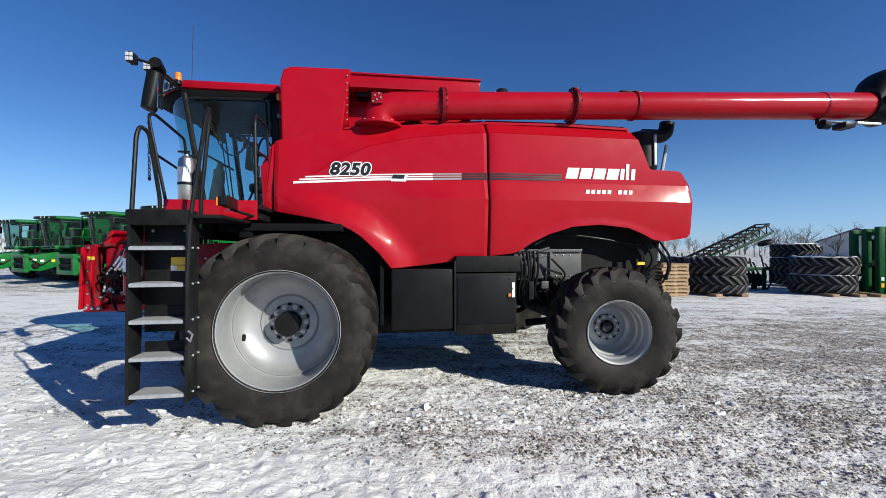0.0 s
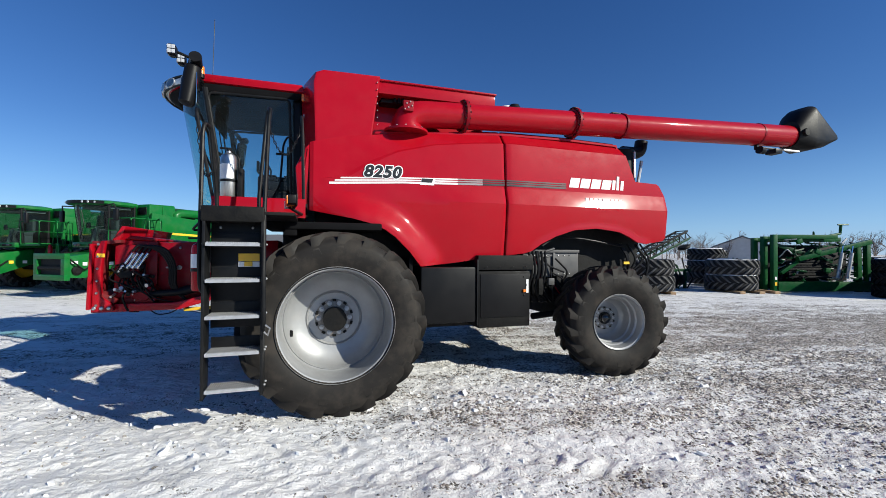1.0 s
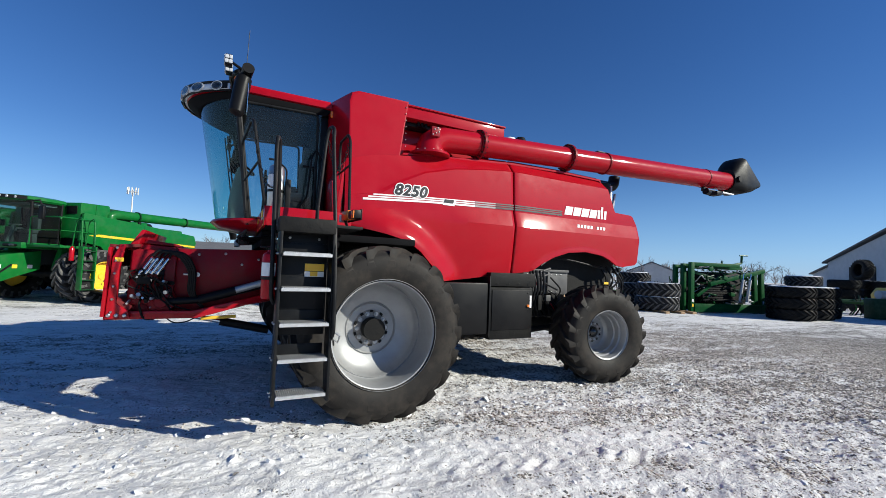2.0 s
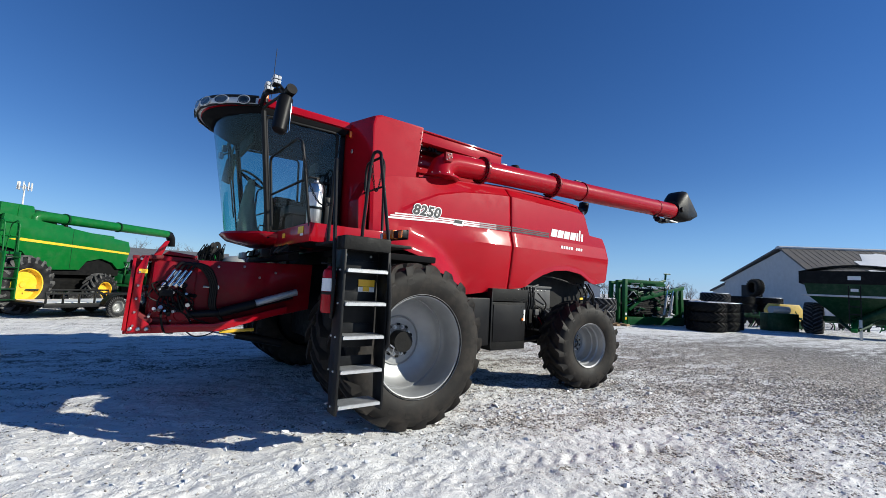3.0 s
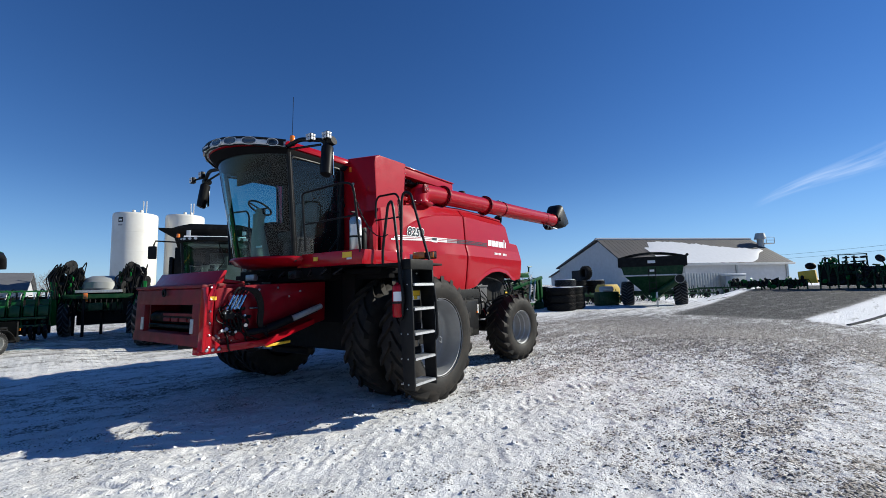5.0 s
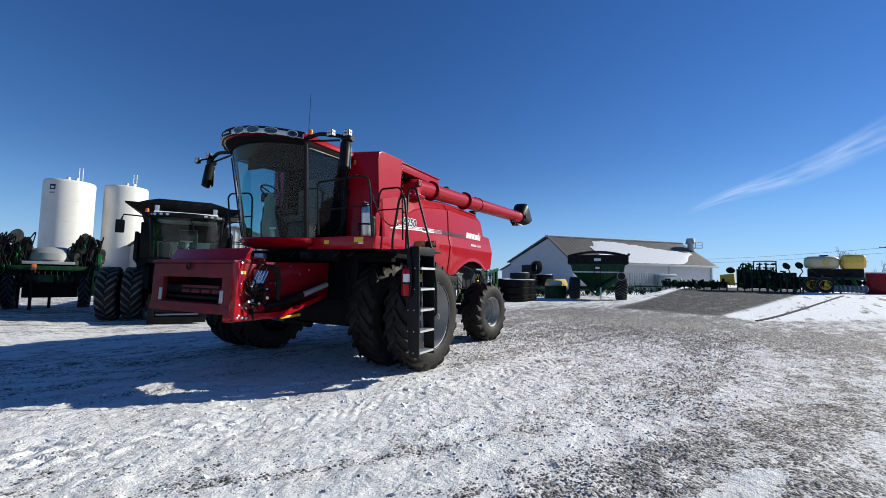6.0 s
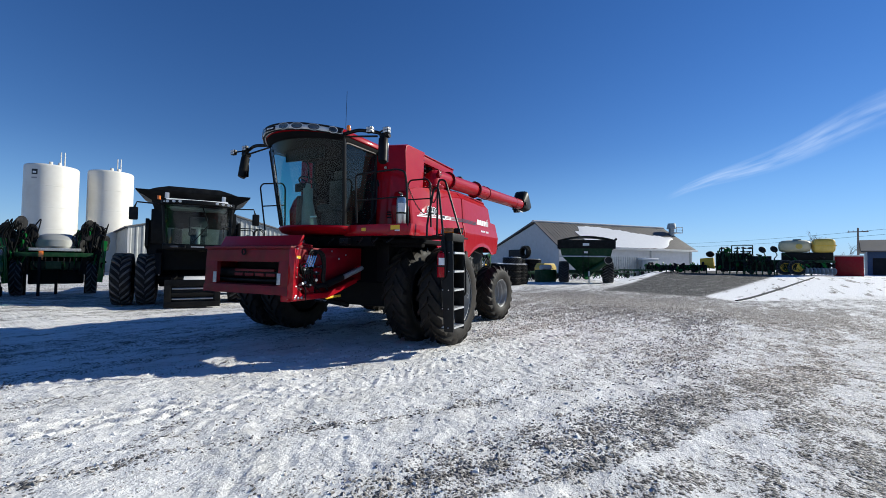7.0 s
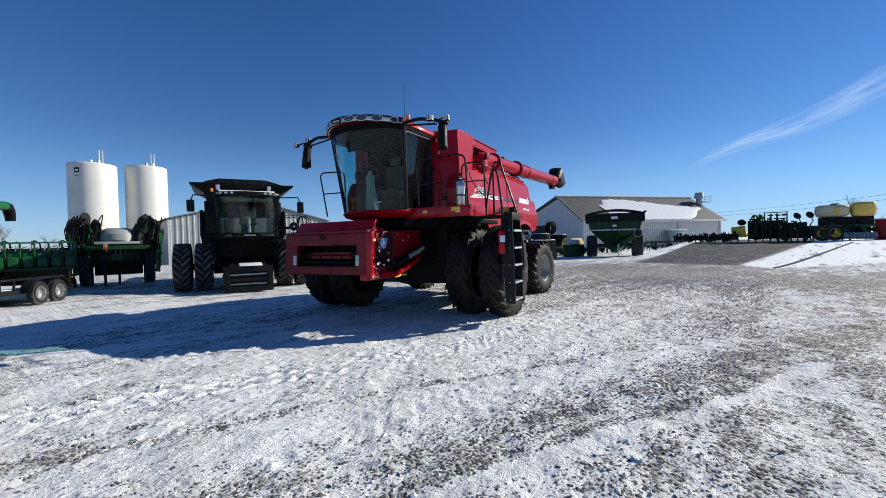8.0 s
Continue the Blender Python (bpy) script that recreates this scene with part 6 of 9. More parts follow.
def parked_combine(name, m, paint, trim, rim_mat, label, stripe, group, key, hopper=False):
    """A parked combine: nose to -x, left side to -y."""
    c = thing(name, m, label, "combine", group)
    for s in (-1, 1):
        for y, outer in ((2.25, True), (1.52, False)):
            yard_wheel(c, 0, s * y, 0.96, 0.96, 0.31 if hopper else 0.25, 0.54, rim_mat, s, key + "f")
        yard_wheel(c, 3.75, s * 1.75, 0.70, 0.70, 0.27, 0.36, rim_mat, s, key + "r", 17)
        side = [(-0.3, 2.2), (0.5, 2.05), (1.1, 1.45), (2.8, 1.5), (3.1, 1.85), (3.8, 2.0), (4.4, 1.85), (4.7, 1.6), (5.1, 1.65), (5.35, 2.5), (5.2, 2.85), (2.0, 3.10), (-0.2, 3.25)]
        part("side_panel", Build().prism(side, s * 1.50, s * 1.62, 0.03), paint, c)
        if stripe is not None:
            part("stripe", Build().prism([(0.0, 2.42), (0.4, 2.50), (5.25, 2.36), (5.25, 2.28)], s * 1.622, s * 1.628), stripe, c, "yellow side stripe")
        part("panel_gap", Build().box(2.35, 2.365, s * 1.621 - 0.001, s * 1.621 + 0.001, 1.5, 3.05), BLACK, c)
    part("body", Build().prism([(-0.2, 1.3), (4.9, 1.3), (5.1, 2.6), (4.9, 2.8), (0, 3.2)], -1.5, 1.5), GRIME, c)
    part("chassis", Build().box(0.8, 3.9, -1.2, 1.2, 0.6, 1.3, 0.05).cyl((0, -2.1, 0.96), (0, 2.1, 0.96), 0.12).box(3.6, 3.9, -1.6, 1.6, 0.55, 0.85, 0.04), GRIME, c)
    part("grain_tank", Build().prism([(-0.2, 2.3), (-0.2, 3.62), (0.9, 3.66), (1.0, 3.2), (0.9, 2.4)], -1.45, 1.45, 0.05), paint, c)
    part("tank_rear", Build().box(0.9, 2.3, -1.0, 1.0, 3.0, 3.50, 0.03), paint, c)
    part("tank_window", Build().box(-0.215, -0.19, -1.30, -0.85, 3.2, 3.5, 0.01), BLACK_PLASTIC, c)
    if hopper:
        rows = [[(x0, -w, z), (x1, -w, z), (x1, w, z), (x0, w, z)] for z, x0, x1, w in ((3.60, -0.2, 2.3, 1.35), (3.98, -0.28, 2.4, 1.45), (4.26, -0.5, 2.65, 1.90), (4.31, -0.52, 2.67, 1.93))]
        part("hopper_extension", Build().grid(rows, thick=(0, 0, -0.03), close=True), CHARCOAL, c, "flared dark grain tank extension")
        part("hopper_cover", Build().prism([(-1.55, 4.28), (-1.2, 4.40), (-0.8, 4.50), (0.9, 4.50), (1.3, 4.40), (1.6, 4.28)], -0.5, 2.6, 0.02, axis="x"), CHARCOAL, c)
        for y in (-0.95, 0.95):
            part("tank_window", Build().box(-0.56, -0.50, y - 0.07, y + 0.07, 4.02, 4.24, 0.01), LAMP_CHROME, c)
    else:
        part("tank_cover", Build().box(0.55, 2.35, -1.25, 1.25, 3.50, 3.58, 0.02), trim, c)
    path = [(1.0, -1.4, 3.05), (1.0, -1.4, 3.25), (1.1, -1.4, 3.33), (1.35, -1.42, 3.36), (7.9, -1.55, 3.52)]
    a = part("unloading_auger", Build().tube(path, 0.19, 20), paint, c, "unloading auger folded along the machine")
    part("auger_spout", Build().tube([(7.75, -1.55, 3.52), (7.98, -1.56, 3.49), (8.12, -1.56, 3.34), (8.20, -1.56, 3.10), (8.22, -1.56, 2.92)], 0.2, 16, radii=[0.195, 0.20, 0.20, 0.18, 0.165]), BLACK_PLASTIC, a)
    for x in (2.1, 4.6):
        part("auger_band", Build().lathe([(0.18, -0.03), (0.22, -0.03), (0.22, 0.03), (0.18, 0.03)], (x, -1.42 - 0.02 * x, 3.36 + 0.0245 * (x - 1.35)), 20, axis="x"), trim, a)
    cabm = new("cab")
    cabm.parent = c
    cabm.matrix_basis = Matrix.Translation((0, -0.1 if hopper else 0, 0.22 if hopper else 0)) @ Matrix.Diagonal((1, 1.28 if hopper else 1, 1, 1))
    part("windscreen", Build().grid([[(-1.25 - 0.1 * t - (0.4 + 0.1 * t) * (1 - abs(y) ** 2.4), y * (0.8 + 0.06 * t), 2.05 + 1.42 * t) for y in np.linspace(-1, 1, 16)] for t in np.linspace(0, 1, 5)]), GLASS_DARK if not hopper else GLASS_SIDE, cabm)
    for s in (-1, 1):
        part("side_window", Build().grid([[(x, s * (0.8 + 0.06 * t), 2.05 + 1.42 * t) for x in (-1.25 - 0.1 * t, -0.8, -0.35)] for t in (0, 1)]), GLASS_SIDE, cabm)
        part("pillar", Build().tube([(-1.25, s * 0.80, 2.0), (-1.35, s * 0.87, 3.5)], 0.04, 8), BLACK, cabm)
        part("pillar", Build().tube([(-0.38, s * 0.80, 2.0), (-0.38, s * 0.87, 3.5)], 0.04, 8), BLACK, cabm)
        part("mirror_arm", Build().tube([(-1.5, s * 0.85, 3.45), (-1.55, s * 1.45, 3.48), (-1.5, s * 1.5, 3.3)], 0.025, 8), BLACK, cabm)
        part("mirror", Build().box(-1.56, -1.46, s * 1.52 - 0.10, s * 1.52 + 0.10, 2.85, 3.3, 0.04), BLACK_PLASTIC, cabm)
    ob = part("roof", stack([(3.46, (0.88, -1.42, 0.50, -0.30)), (3.52, (0.93, -1.50, 0.55, -0.28)), (3.62, (0.90, -1.45, 0.52, -0.30)), (3.68, (0.65, -1.1, 0.4, -0.5))]), paint if not hopper else CHARCOAL, cabm, sharp=50)
    recentre(ob.data)
    rows = [[(-1.53 - 0.56 * (1 - abs(y / 0.94) ** 2.2), y, z) for y in np.linspace(-0.92, 0.92, 24)] for z in (3.49, 3.61)]
    part("visor", Build().grid(rows, thick=(0.02, 0, 0)), BLACK_PLASTIC, cabm)
    for y in (-0.75, -0.6, -0.45, 0.45, 0.6, 0.75):
        x = -1.55 - 0.56 * (1 - abs(y / 0.94) ** 2.2)
        part("work_lamp", Build().lathe([(0.0, -0.015), (0.04, -0.012), (0.045, 0.01)], (x, y, 3.55), 12, axis="x"), LAMP_CHROME, cabm)
    part("cab_floor", Build().box(-1.55, -0.2, -0.85, 0.85, 1.85, 2.06, 0.04), paint if not hopper else CHARCOAL, cabm)
    part("rear_wall", Build().box(-0.36, -0.30, -0.8, 0.8, 2.0, 2.7 if hopper else 3.5), BEIGE if hopper else BLACK_PLASTIC, cabm)
    if hopper:
        part("roof_snow", Build().prism([(-1.35, 3.63), (-1.2, 3.68), (-0.7, 3.70), (-0.5, 3.66)], -0.3, 0.25, 0.02), SNOW, cabm, "strip of snow on the roof")
        part("feeder_snow", Build().prism([(-2.2, 0.93), (-2.1, 1.02), (-1.5, 1.10), (-1.3, 1.0)], -0.5, 0.3, 0.02), SNOW, c, "snow on the feeder top")
    part("operator_seat", Build().box(-0.95, -0.6, -0.25, 0.25, 2.4, 2.55, 0.05).box(-0.65, -0.52, -0.24, 0.24, 2.5, 3.15, 0.05).box(-0.9, -0.6, -0.2, 0.2, 2.06, 2.4, 0.03), CLOTH, cabm)
    part("steering_column", Build().tube([(-1.35, 0, 2.06), (-1.2, 0, 2.65)], 0.06, 10).lathe([(0.17, 0.0), (0.19, 0.02), (0.17, 0.03), (0.16, 0.015)], (-1.18, 0, 2.66), 20, axis="z", closed=True), BEIGE, cabm)
    f = new("feeder_house")
    f.parent = c
    f.matrix_basis = pose(0.5 if hopper else 0, 0, -0.62 if hopper else 0)
    fp = paint if not hopper else CHARCOAL
    for k in range(3 if hopper else 0):
        part("reel_bar", Build().cyl((-2.66, -0.62, 0.95 + 0.18 * k), (-2.66, 0.62, 0.95 + 0.18 * k), 0.03, seg=8), GALVANIZED, f)
    part("housing", Build().prism([(-2.6, 0.75), (-2.6, 1.5), (-0.8, 1.8), (-0.8, 1.15), (-2.0, 0.72)], -0.70, 0.70, 0.02), fp, f)
    part("frame_top", Build().box(-2.75, -2.58, -0.85, 0.85, 1.42, 1.62, 0.01), fp, f)
    part("frame_bottom", Build().box(-2.75, -2.58, -0.85, 0.85, 0.66, 0.86, 0.01), fp, f)
    for s in (-1, 1):
        part("frame_post", Build().box(-2.75, -2.58, s * 0.85 - (0.2 if s > 0 else 0), s * 0.85 + (0.2 if s < 0 else 0), 0.86, 1.42, 0.01), fp, f)
        part("side_drive", Build().lathe([(0.0, -0.08), (0.1, -0.08), (0.16, -0.03), (0.16, 0.03)], (-2.3, s * 0.74, 1.0), 18), GRIME, f)
        part("side_hose", Build().tube([(-2.6, s * 0.8, 1.45), (-2.4, s * 0.85, 1.25), (-2.1, s * 0.8, 1.0), (-1.7, s * 0.75, 1.3)], 0.03, 8, smooth_turn=0.1), BLACK_PLASTIC, f)
    # shade of the feeder mouth, painted as a thin dark sheet
    part("inlet_shade", Build().box(-2.62, -2.60, -0.66, 0.66, 0.86, 1.42), OPENING_SHADE, f)
    part("feed_drum", Build().cyl((-2.68, -0.64, 1.1), (-2.68, 0.64, 1.1), 0.07, seg=12), GRIME, f)
    d = new("ladder")
    d.parent = c
    for x in (-0.95, -0.5):
        part("stringer", Build().box(x - 0.02, x + 0.02, -2.6, -2.4, 0.5, 2.0, 0.005), paint if not hopper else BLACK, d)
        part("handrail", Build().tube([(x, -2.5, 2.0), (x, -2.45, 2.9), (x + 0.08, -2.3, 3.0), (x + 0.1, -2.1, 2.9), (x + 0.1, -2.0, 2.0)], 0.02, 8, smooth_turn=0.08), paint if not hopper else BLACK, d)
    for k in range(5):
        part("step", Build().box(-0.94, -0.51, -2.62, -2.38, 0.5 + 0.33 * k, 0.53 + 0.33 * k), trim, d)
    part("platform", Build().box(-1.4, -0.2, -2.2, -0.9, 1.92, 2.0, 0.01), paint if not hopper else BLACK, d)
    rail_mat = paint if not hopper else BLACK
    for k, (x0, y0, x1, y1) in enumerate(((-1.4, -2.15, -0.2, -2.15), (-1.4, -2.15, -1.4, -0.95), (-0.2, -2.1, -0.2, -1.5))):
        rail = [(x0, y0, 2.0), (x0, y0, 2.95), (x1, y1, 2.95), (x1, y1, 2.0)]
        part("guard_rail", Build().tube(rail, 0.02, 8, smooth_turn=0.08).tube([(x0, y0, 2.5), (x1, y1, 2.5)], 0.016, 6), rail_mat, d)
    rr = random.Random(len(label))
    for s in (-1, 1):
        part("front_axle_cover", Build().prism([(-0.75, 1.15), (-0.55, 1.95), (0.1, 2.15), (0.2, 1.2)], s * 1.05, s * 1.25, 0.02), fp, c)
        part("head_lamp", Build().ball((-1.62, s * 0.55, 1.95), 0.12, (0.3, 1, 0.4), 14, 8), LAMP_DARK, cabm)
        part("cab_corner", Build().tube([(-1.28, s * 0.82, 2.05), (-1.5, s * 0.7, 1.95), (-1.66, s * 0.3, 1.95)], 0.05, 8), BLACK_PLASTIC, cabm)
    for k in range(12):
        y, z = rr.uniform(-0.7, 0.7), rr.uniform(1.1, 1.8)
        part("side_hose", Build().tube([(-0.9 - 0.3 * rr.random(), y, z), (-1.5, y + rr.uniform(-0.2, 0.2), z - 0.1), (-2.1, y + rr.uniform(-0.3, 0.3), z - rr.uniform(0.0, 0.2))], 0.022, 6, smooth_turn=0.1), (BLACK_PLASTIC, GRIME, GALVANIZED)[k % 3], f)
    for k in range(3):
        part("warning_label", Build().box(-2.10 + 0.45 * k, -1.95 + 0.45 * k, -0.707, -0.702, 1.18, 1.30), (WHITE_DECAL, YELLOW_DECAL, WHITE_DECAL)[k], f)
    part("cab_lining", Build().box(-1.3, -0.42, -0.72, 0.72, 3.36, 3.44, 0.02), BEIGE, cabm)
    part("monitor", Build().box(-1.22, -1.18, 0.38, 0.60, 2.62, 2.84, 0.01), BLACK_PLASTIC, cabm)
    part("console", Build().box(-1.0, -0.5, 0.40, 0.68, 2.06, 2.62, 0.03), CLOTH, cabm)
    part("wiper", Build().tube([(-1.72, 0.1, 2.15), (-1.80, -0.25, 2.75), (-1.84, -0.1, 3.4)], 0.014, 6), BLACK_PLASTIC, cabm)
    part("tank_rib", Build().box(0.35, 0.42, -1.475, -1.44, 2.5, 3.6, 0.01), fp, c)
    part("tank_badge", Build().box(0.0, 0.25, -1.466, -1.455, 3.05, 3.18, 0.006), BLACK_PLASTIC, c)
    part("exhaust_pipe", Build().tube([(3.1, -0.6, 2.9), (3.1, -0.6, 3.5), (3.2, -0.6, 3.6)], 0.07, 10), GRIME, c)
    part("engine_deck", Build().box(2.4, 4.9, -1.2, 1.2, 2.75, 3.05, 0.05), fp, c)
    if hopper:
        for s in (-1, 1):
            part("lamp_pod", Build().box(-1.66, -1.52, s * 0.60 - 0.30, s * 0.60 + 0.30, 3.47, 3.63, 0.05), BLACK_PLASTIC, cabm)
            for i in range(4):
                part("work_lamp", Build().ball((-1.67, s * 0.60 - 0.21 + 0.14 * i, 3.55), 0.05, (0.3, 1, 0.7), 12, 6), LED_FACE, cabm)
        part("visor_snow", Build().prism([(-1.62, 3.63), (-1.5, 3.70), (-0.9, 3.72), (-0.7, 3.66)], -0.75, 0.8, 0.02), SNOW, cabm, "snow along the roof front")
        part("wording_bar", Build().box(-1.83, -1.80, -0.16, 0.16, 1.93, 1.97), GALVANIZED, cabm)
        part("beacon", Build().lathe([(0.0, 0.14), (0.04, 0.13), (0.045, 0.0)], (-1.2, 0.98, 3.66), 12, axis="z"), AMBER, cabm)
        arm = part("side_arm", Build().tube([(-1.2, -1.0, 2.3), (-1.25, -1.5, 2.45), (-1.25, -1.75, 2.5)], 0.05, 8, smooth_turn=0.1), GRIME, c)
        part("arm_wheel", Build().lathe([(0.05, -0.03), (0.15, -0.04), (0.18, 0.0), (0.15, 0.04), (0.05, 0.03)], (-1.3, -1.8, 2.52), 18, axis="x"), GRIME, arm)
    part("fire_extinguisher", Build().lathe([(0, 0), (0.07, 0.0), (0.075, 0.02), (0.075, 0.4), (0.03, 0.48), (0, 0.5)], (-1.1, -2.3, 1.5), 14, axis="z"), RED, d, "red fire extinguisher")
    part("warning_label", Build().box(-2.45, -2.25, -0.706, -0.702, 1.25, 1.35), WHITE_DECAL, f)
    return c


GROUP_G = "green combines parked in a row"
for k in range(4):
    m = pose(-12.3 - 0.913 * 5.3 * k, 18.2 + 0.407 * 5.3 * k, 0, 0, 0, 66)
    if k == 0:
        green_combine = parked_combine("combine_harvester", m, GREEN, GREEN_DARK, YELLOW, "green combine harvester with yellow stripe and wheels in a row", YELLOW, GROUP_G, "g")
    else:
        copy_thing(green_combine, m)
parked_combine("combine_harvester", pose(-1.2, 17.2, -0.15, 0, 0, 68), CHARCOAL, GRIME, GALVANIZED, "charcoal combine harvester with flared hopper, facing the yard", None, "", "b", hopper=True)


def flat_trailer(m):
    t = thing("flatbed_trailer", m, "low black flatbed trailer with stake rails and silver wheels", "trailer")
    part("deck", Build().box(-3.5, 0.5, -1.05, 1.05, 0.42, 0.48, 0.01), GRIME, t)
    part("deck_snow", Build().box(-3.3, 0.1, -0.85, 0.8, 0.48, 0.50, 0.008), SNOW, t, "thin snow on the trailer deck")
    for y in (-1.08, 1.08):
        part("side_rail", Build().box(-3.5, 0.5, y - 0.04, y + 0.04, 0.36, 0.48, 0.01), BLACK, t)
        part("top_rail", Build().box(-3.5, 0.05, y - 0.025, y + 0.025, 0.76, 0.82, 0.008), BLACK, t)
        for k in range(8):
            part("stake", Build().box(-3.48 + 0.5 * k, -3.43 + 0.5 * k, y - 0.025, y + 0.025, 0.48, 0.76, 0.004), BLACK, t)
        for x in (-0.45, -1.25):
            yard_wheel(t, x, y * 1.12, 0.35, 0.35, 0.12, 0.21, METAL_SHED, 1 if y > 0 else -1, "t", 30)
        part("fender", Build().grid([[(-0.85 + 0.95 * q, y * 1.12 + d, 0.42 + 0.36 * (1 - abs(q) ** 5)) for q in np.linspace(-1, 1, 17)] for d in (-0.14, 0.14)], thick=(0, 0, -0.02)), BLACK, t)
    part("ramp_gate", Build().box(0.50, 0.56, -1.0, 1.0, 0.3, 0.95, 0.01), GRIME, t)
    part("tail_lamp", Build().box(0.565, 0.58, -1.05, -0.9, 0.66, 0.74, 0.005), AMBER, t)
    return t


flat_trailer(pose(-7.7, 18.45, 0, 0, 0, 46) @ Matrix.Diagonal((0.86, 1, 1, 1)))


FIELD_GREEN = material("field_green_paint", (0.007, 0.075, 0.016), 0.4, spec=0.25, coat=0.2, vary=0.12, dirt=(0.08, 0.10, 0.06), dirt_amount=0.3, dirt_scale=6)


def row_planter(m, units, label):
    p = thing("row_planter", m, label, "planter")
    L = units * 0.40
    part("toolbar", Build().box(0, L, -0.12, 0.12, 1.05, 1.25, 0.01).box(0, L, 0.8, 0.95, 0.8, 0.95, 0.01), GREEN_DARK, p)
    unit = None
    for k in range(units):
        x = 0.3 + 0.40 * k
        if unit is None:
            u = new("row_unit")
            u.parent = p
            part("hopper_box", Build().prism([(-0.42, 1.15), (-0.10, 1.10), (-0.08, 1.55), (-0.16, 1.62), (-0.40, 1.62)], -0.15, 0.15, 0.03, axis="x"), FIELD_GREEN, u)
            part("arm", Build().box(-0.03, 0.03, -0.9, -0.1, 0.70, 0.80, 0.01).box(-0.12, 0.12, -0.55, -0.1, 0.85, 1.12, 0.02), GREEN_DARK, u)
            for dx in (-0.08, 0.08):
                part("gauge_wheel", Build().lathe([(0.0, -0.05), (0.12, -0.05), (0.19, -0.04), (0.2, 0.0), (0.19, 0.04), (0.0, 0.04)], (dx, -0.7, 0.42), 14, axis="x"), RUBBER_WORN, u)
            part("hose", Build().tube([(0.05, -0.2, 1.6), (0.08, -0.1, 1.85), (0.1, 0.05, 1.8), (0.1, 0.15, 1.3)], 0.02, 6, smooth_turn=0.06), GALVANIZED, u)
            part("bracket", Build().tube([(-0.16, 0.0, 1.2), (-0.16, -0.05, 1.75), (-0.02, -0.1, 1.78)], 0.018, 6), GREEN_DARK, u)
            part("seed_box", Build().prism([(-0.75, 0.98), (-0.46, 0.95), (-0.45, 1.36), (-0.52, 1.42), (-0.72, 1.36)], -0.15, 0.15, 0.03, axis="x"), FIELD_GREEN, u)
            part("upright", Build().tube([(0.19, -0.62, 0.6), (0.19, -0.62, 1.75), (0.19, -0.50, 1.92), (0.10, -0.40, 1.98)], 0.028, 6, smooth_turn=0.06), FIELD_GREEN, u)
            part("press_wheel", Build().lathe([(0.05, -0.04), (0.16, -0.045), (0.20, 0.0), (0.16, 0.045), (0.05, 0.04)], (0.12, -0.88, 0.28), 14, axis="x"), GRIME, u)
            part("opener_disc", Build().lathe([(0.0, -0.02), (0.19, -0.02), (0.2, 0.02), (0.0, 0.02)], (0.0, -0.35, 0.36), 14, axis="x"), GRIME, u)
            part("down_tube", Build().box(-0.14, -0.08, -0.5, 0.6, 0.5, 0.9, 0.02), GRIME, u)
            part("spring", Build().tube([(0.14, -0.1, 1.1), (0.16, -0.5, 1.5), (0.2, -0.3, 1.9), (0.12, 0.0, 1.95)], 0.03, 6, smooth_turn=0.08), GREEN, u)
            u.matrix_basis = pose(x, 0, 0)
            unit = u
        else:
            o = copy_thing(unit, pose(x, 0, 0))
    for x in (0.4, L * 0.5, L - 0.4):
        part("stand", Build().box(x - 0.05, x + 0.05, -0.05, 0.05, 0.0, 1.1, 0.01), GRIME, p)
    for z, r in ((1.93, 0.03), (0.90, 0.045), (0.60, 0.045)):
        part("long_rail", Build().box(0, L, -0.70 - r, -0.70 + r, z - r, z + r, 0.006), FIELD_GREEN, p)
    part("walkway", Build().box(0.1, L - 0.1, 0.3, 0.75, 1.0, 1.04), GRIME, p)
    part("rear_frame", Build().box(0.0, L, 0.6, 0.8, 0.2, 1.72, 0.03), GRIME, p)
    for k in range(12):
        x = L * (k + 0.5) / 12
        part("feed_hose", Build().tube([(x, 0.5, 1.7), (x + 0.12, 0.3, 2.05), (x + 0.3, -0.1, 1.9), (x + 0.33, -0.3, 1.55)], 0.028, 6, smooth_turn=0.1), BLACK_PLASTIC, p)
    part("warning_sign", Build().box(L * 0.35, L * 0.35 + 0.35, -0.5, -0.48, 1.95, 2.25, 0.005).box(L * 0.35 + 0.16, L * 0.35 + 0.19, -0.5, -0.48, 1.5, 1.95), YELLOW, p)
    return p


row_planter(pose(-15.9, 23.6, 0, 0, 0, -6), 25, "green row planter with seed boxes standing in snow")


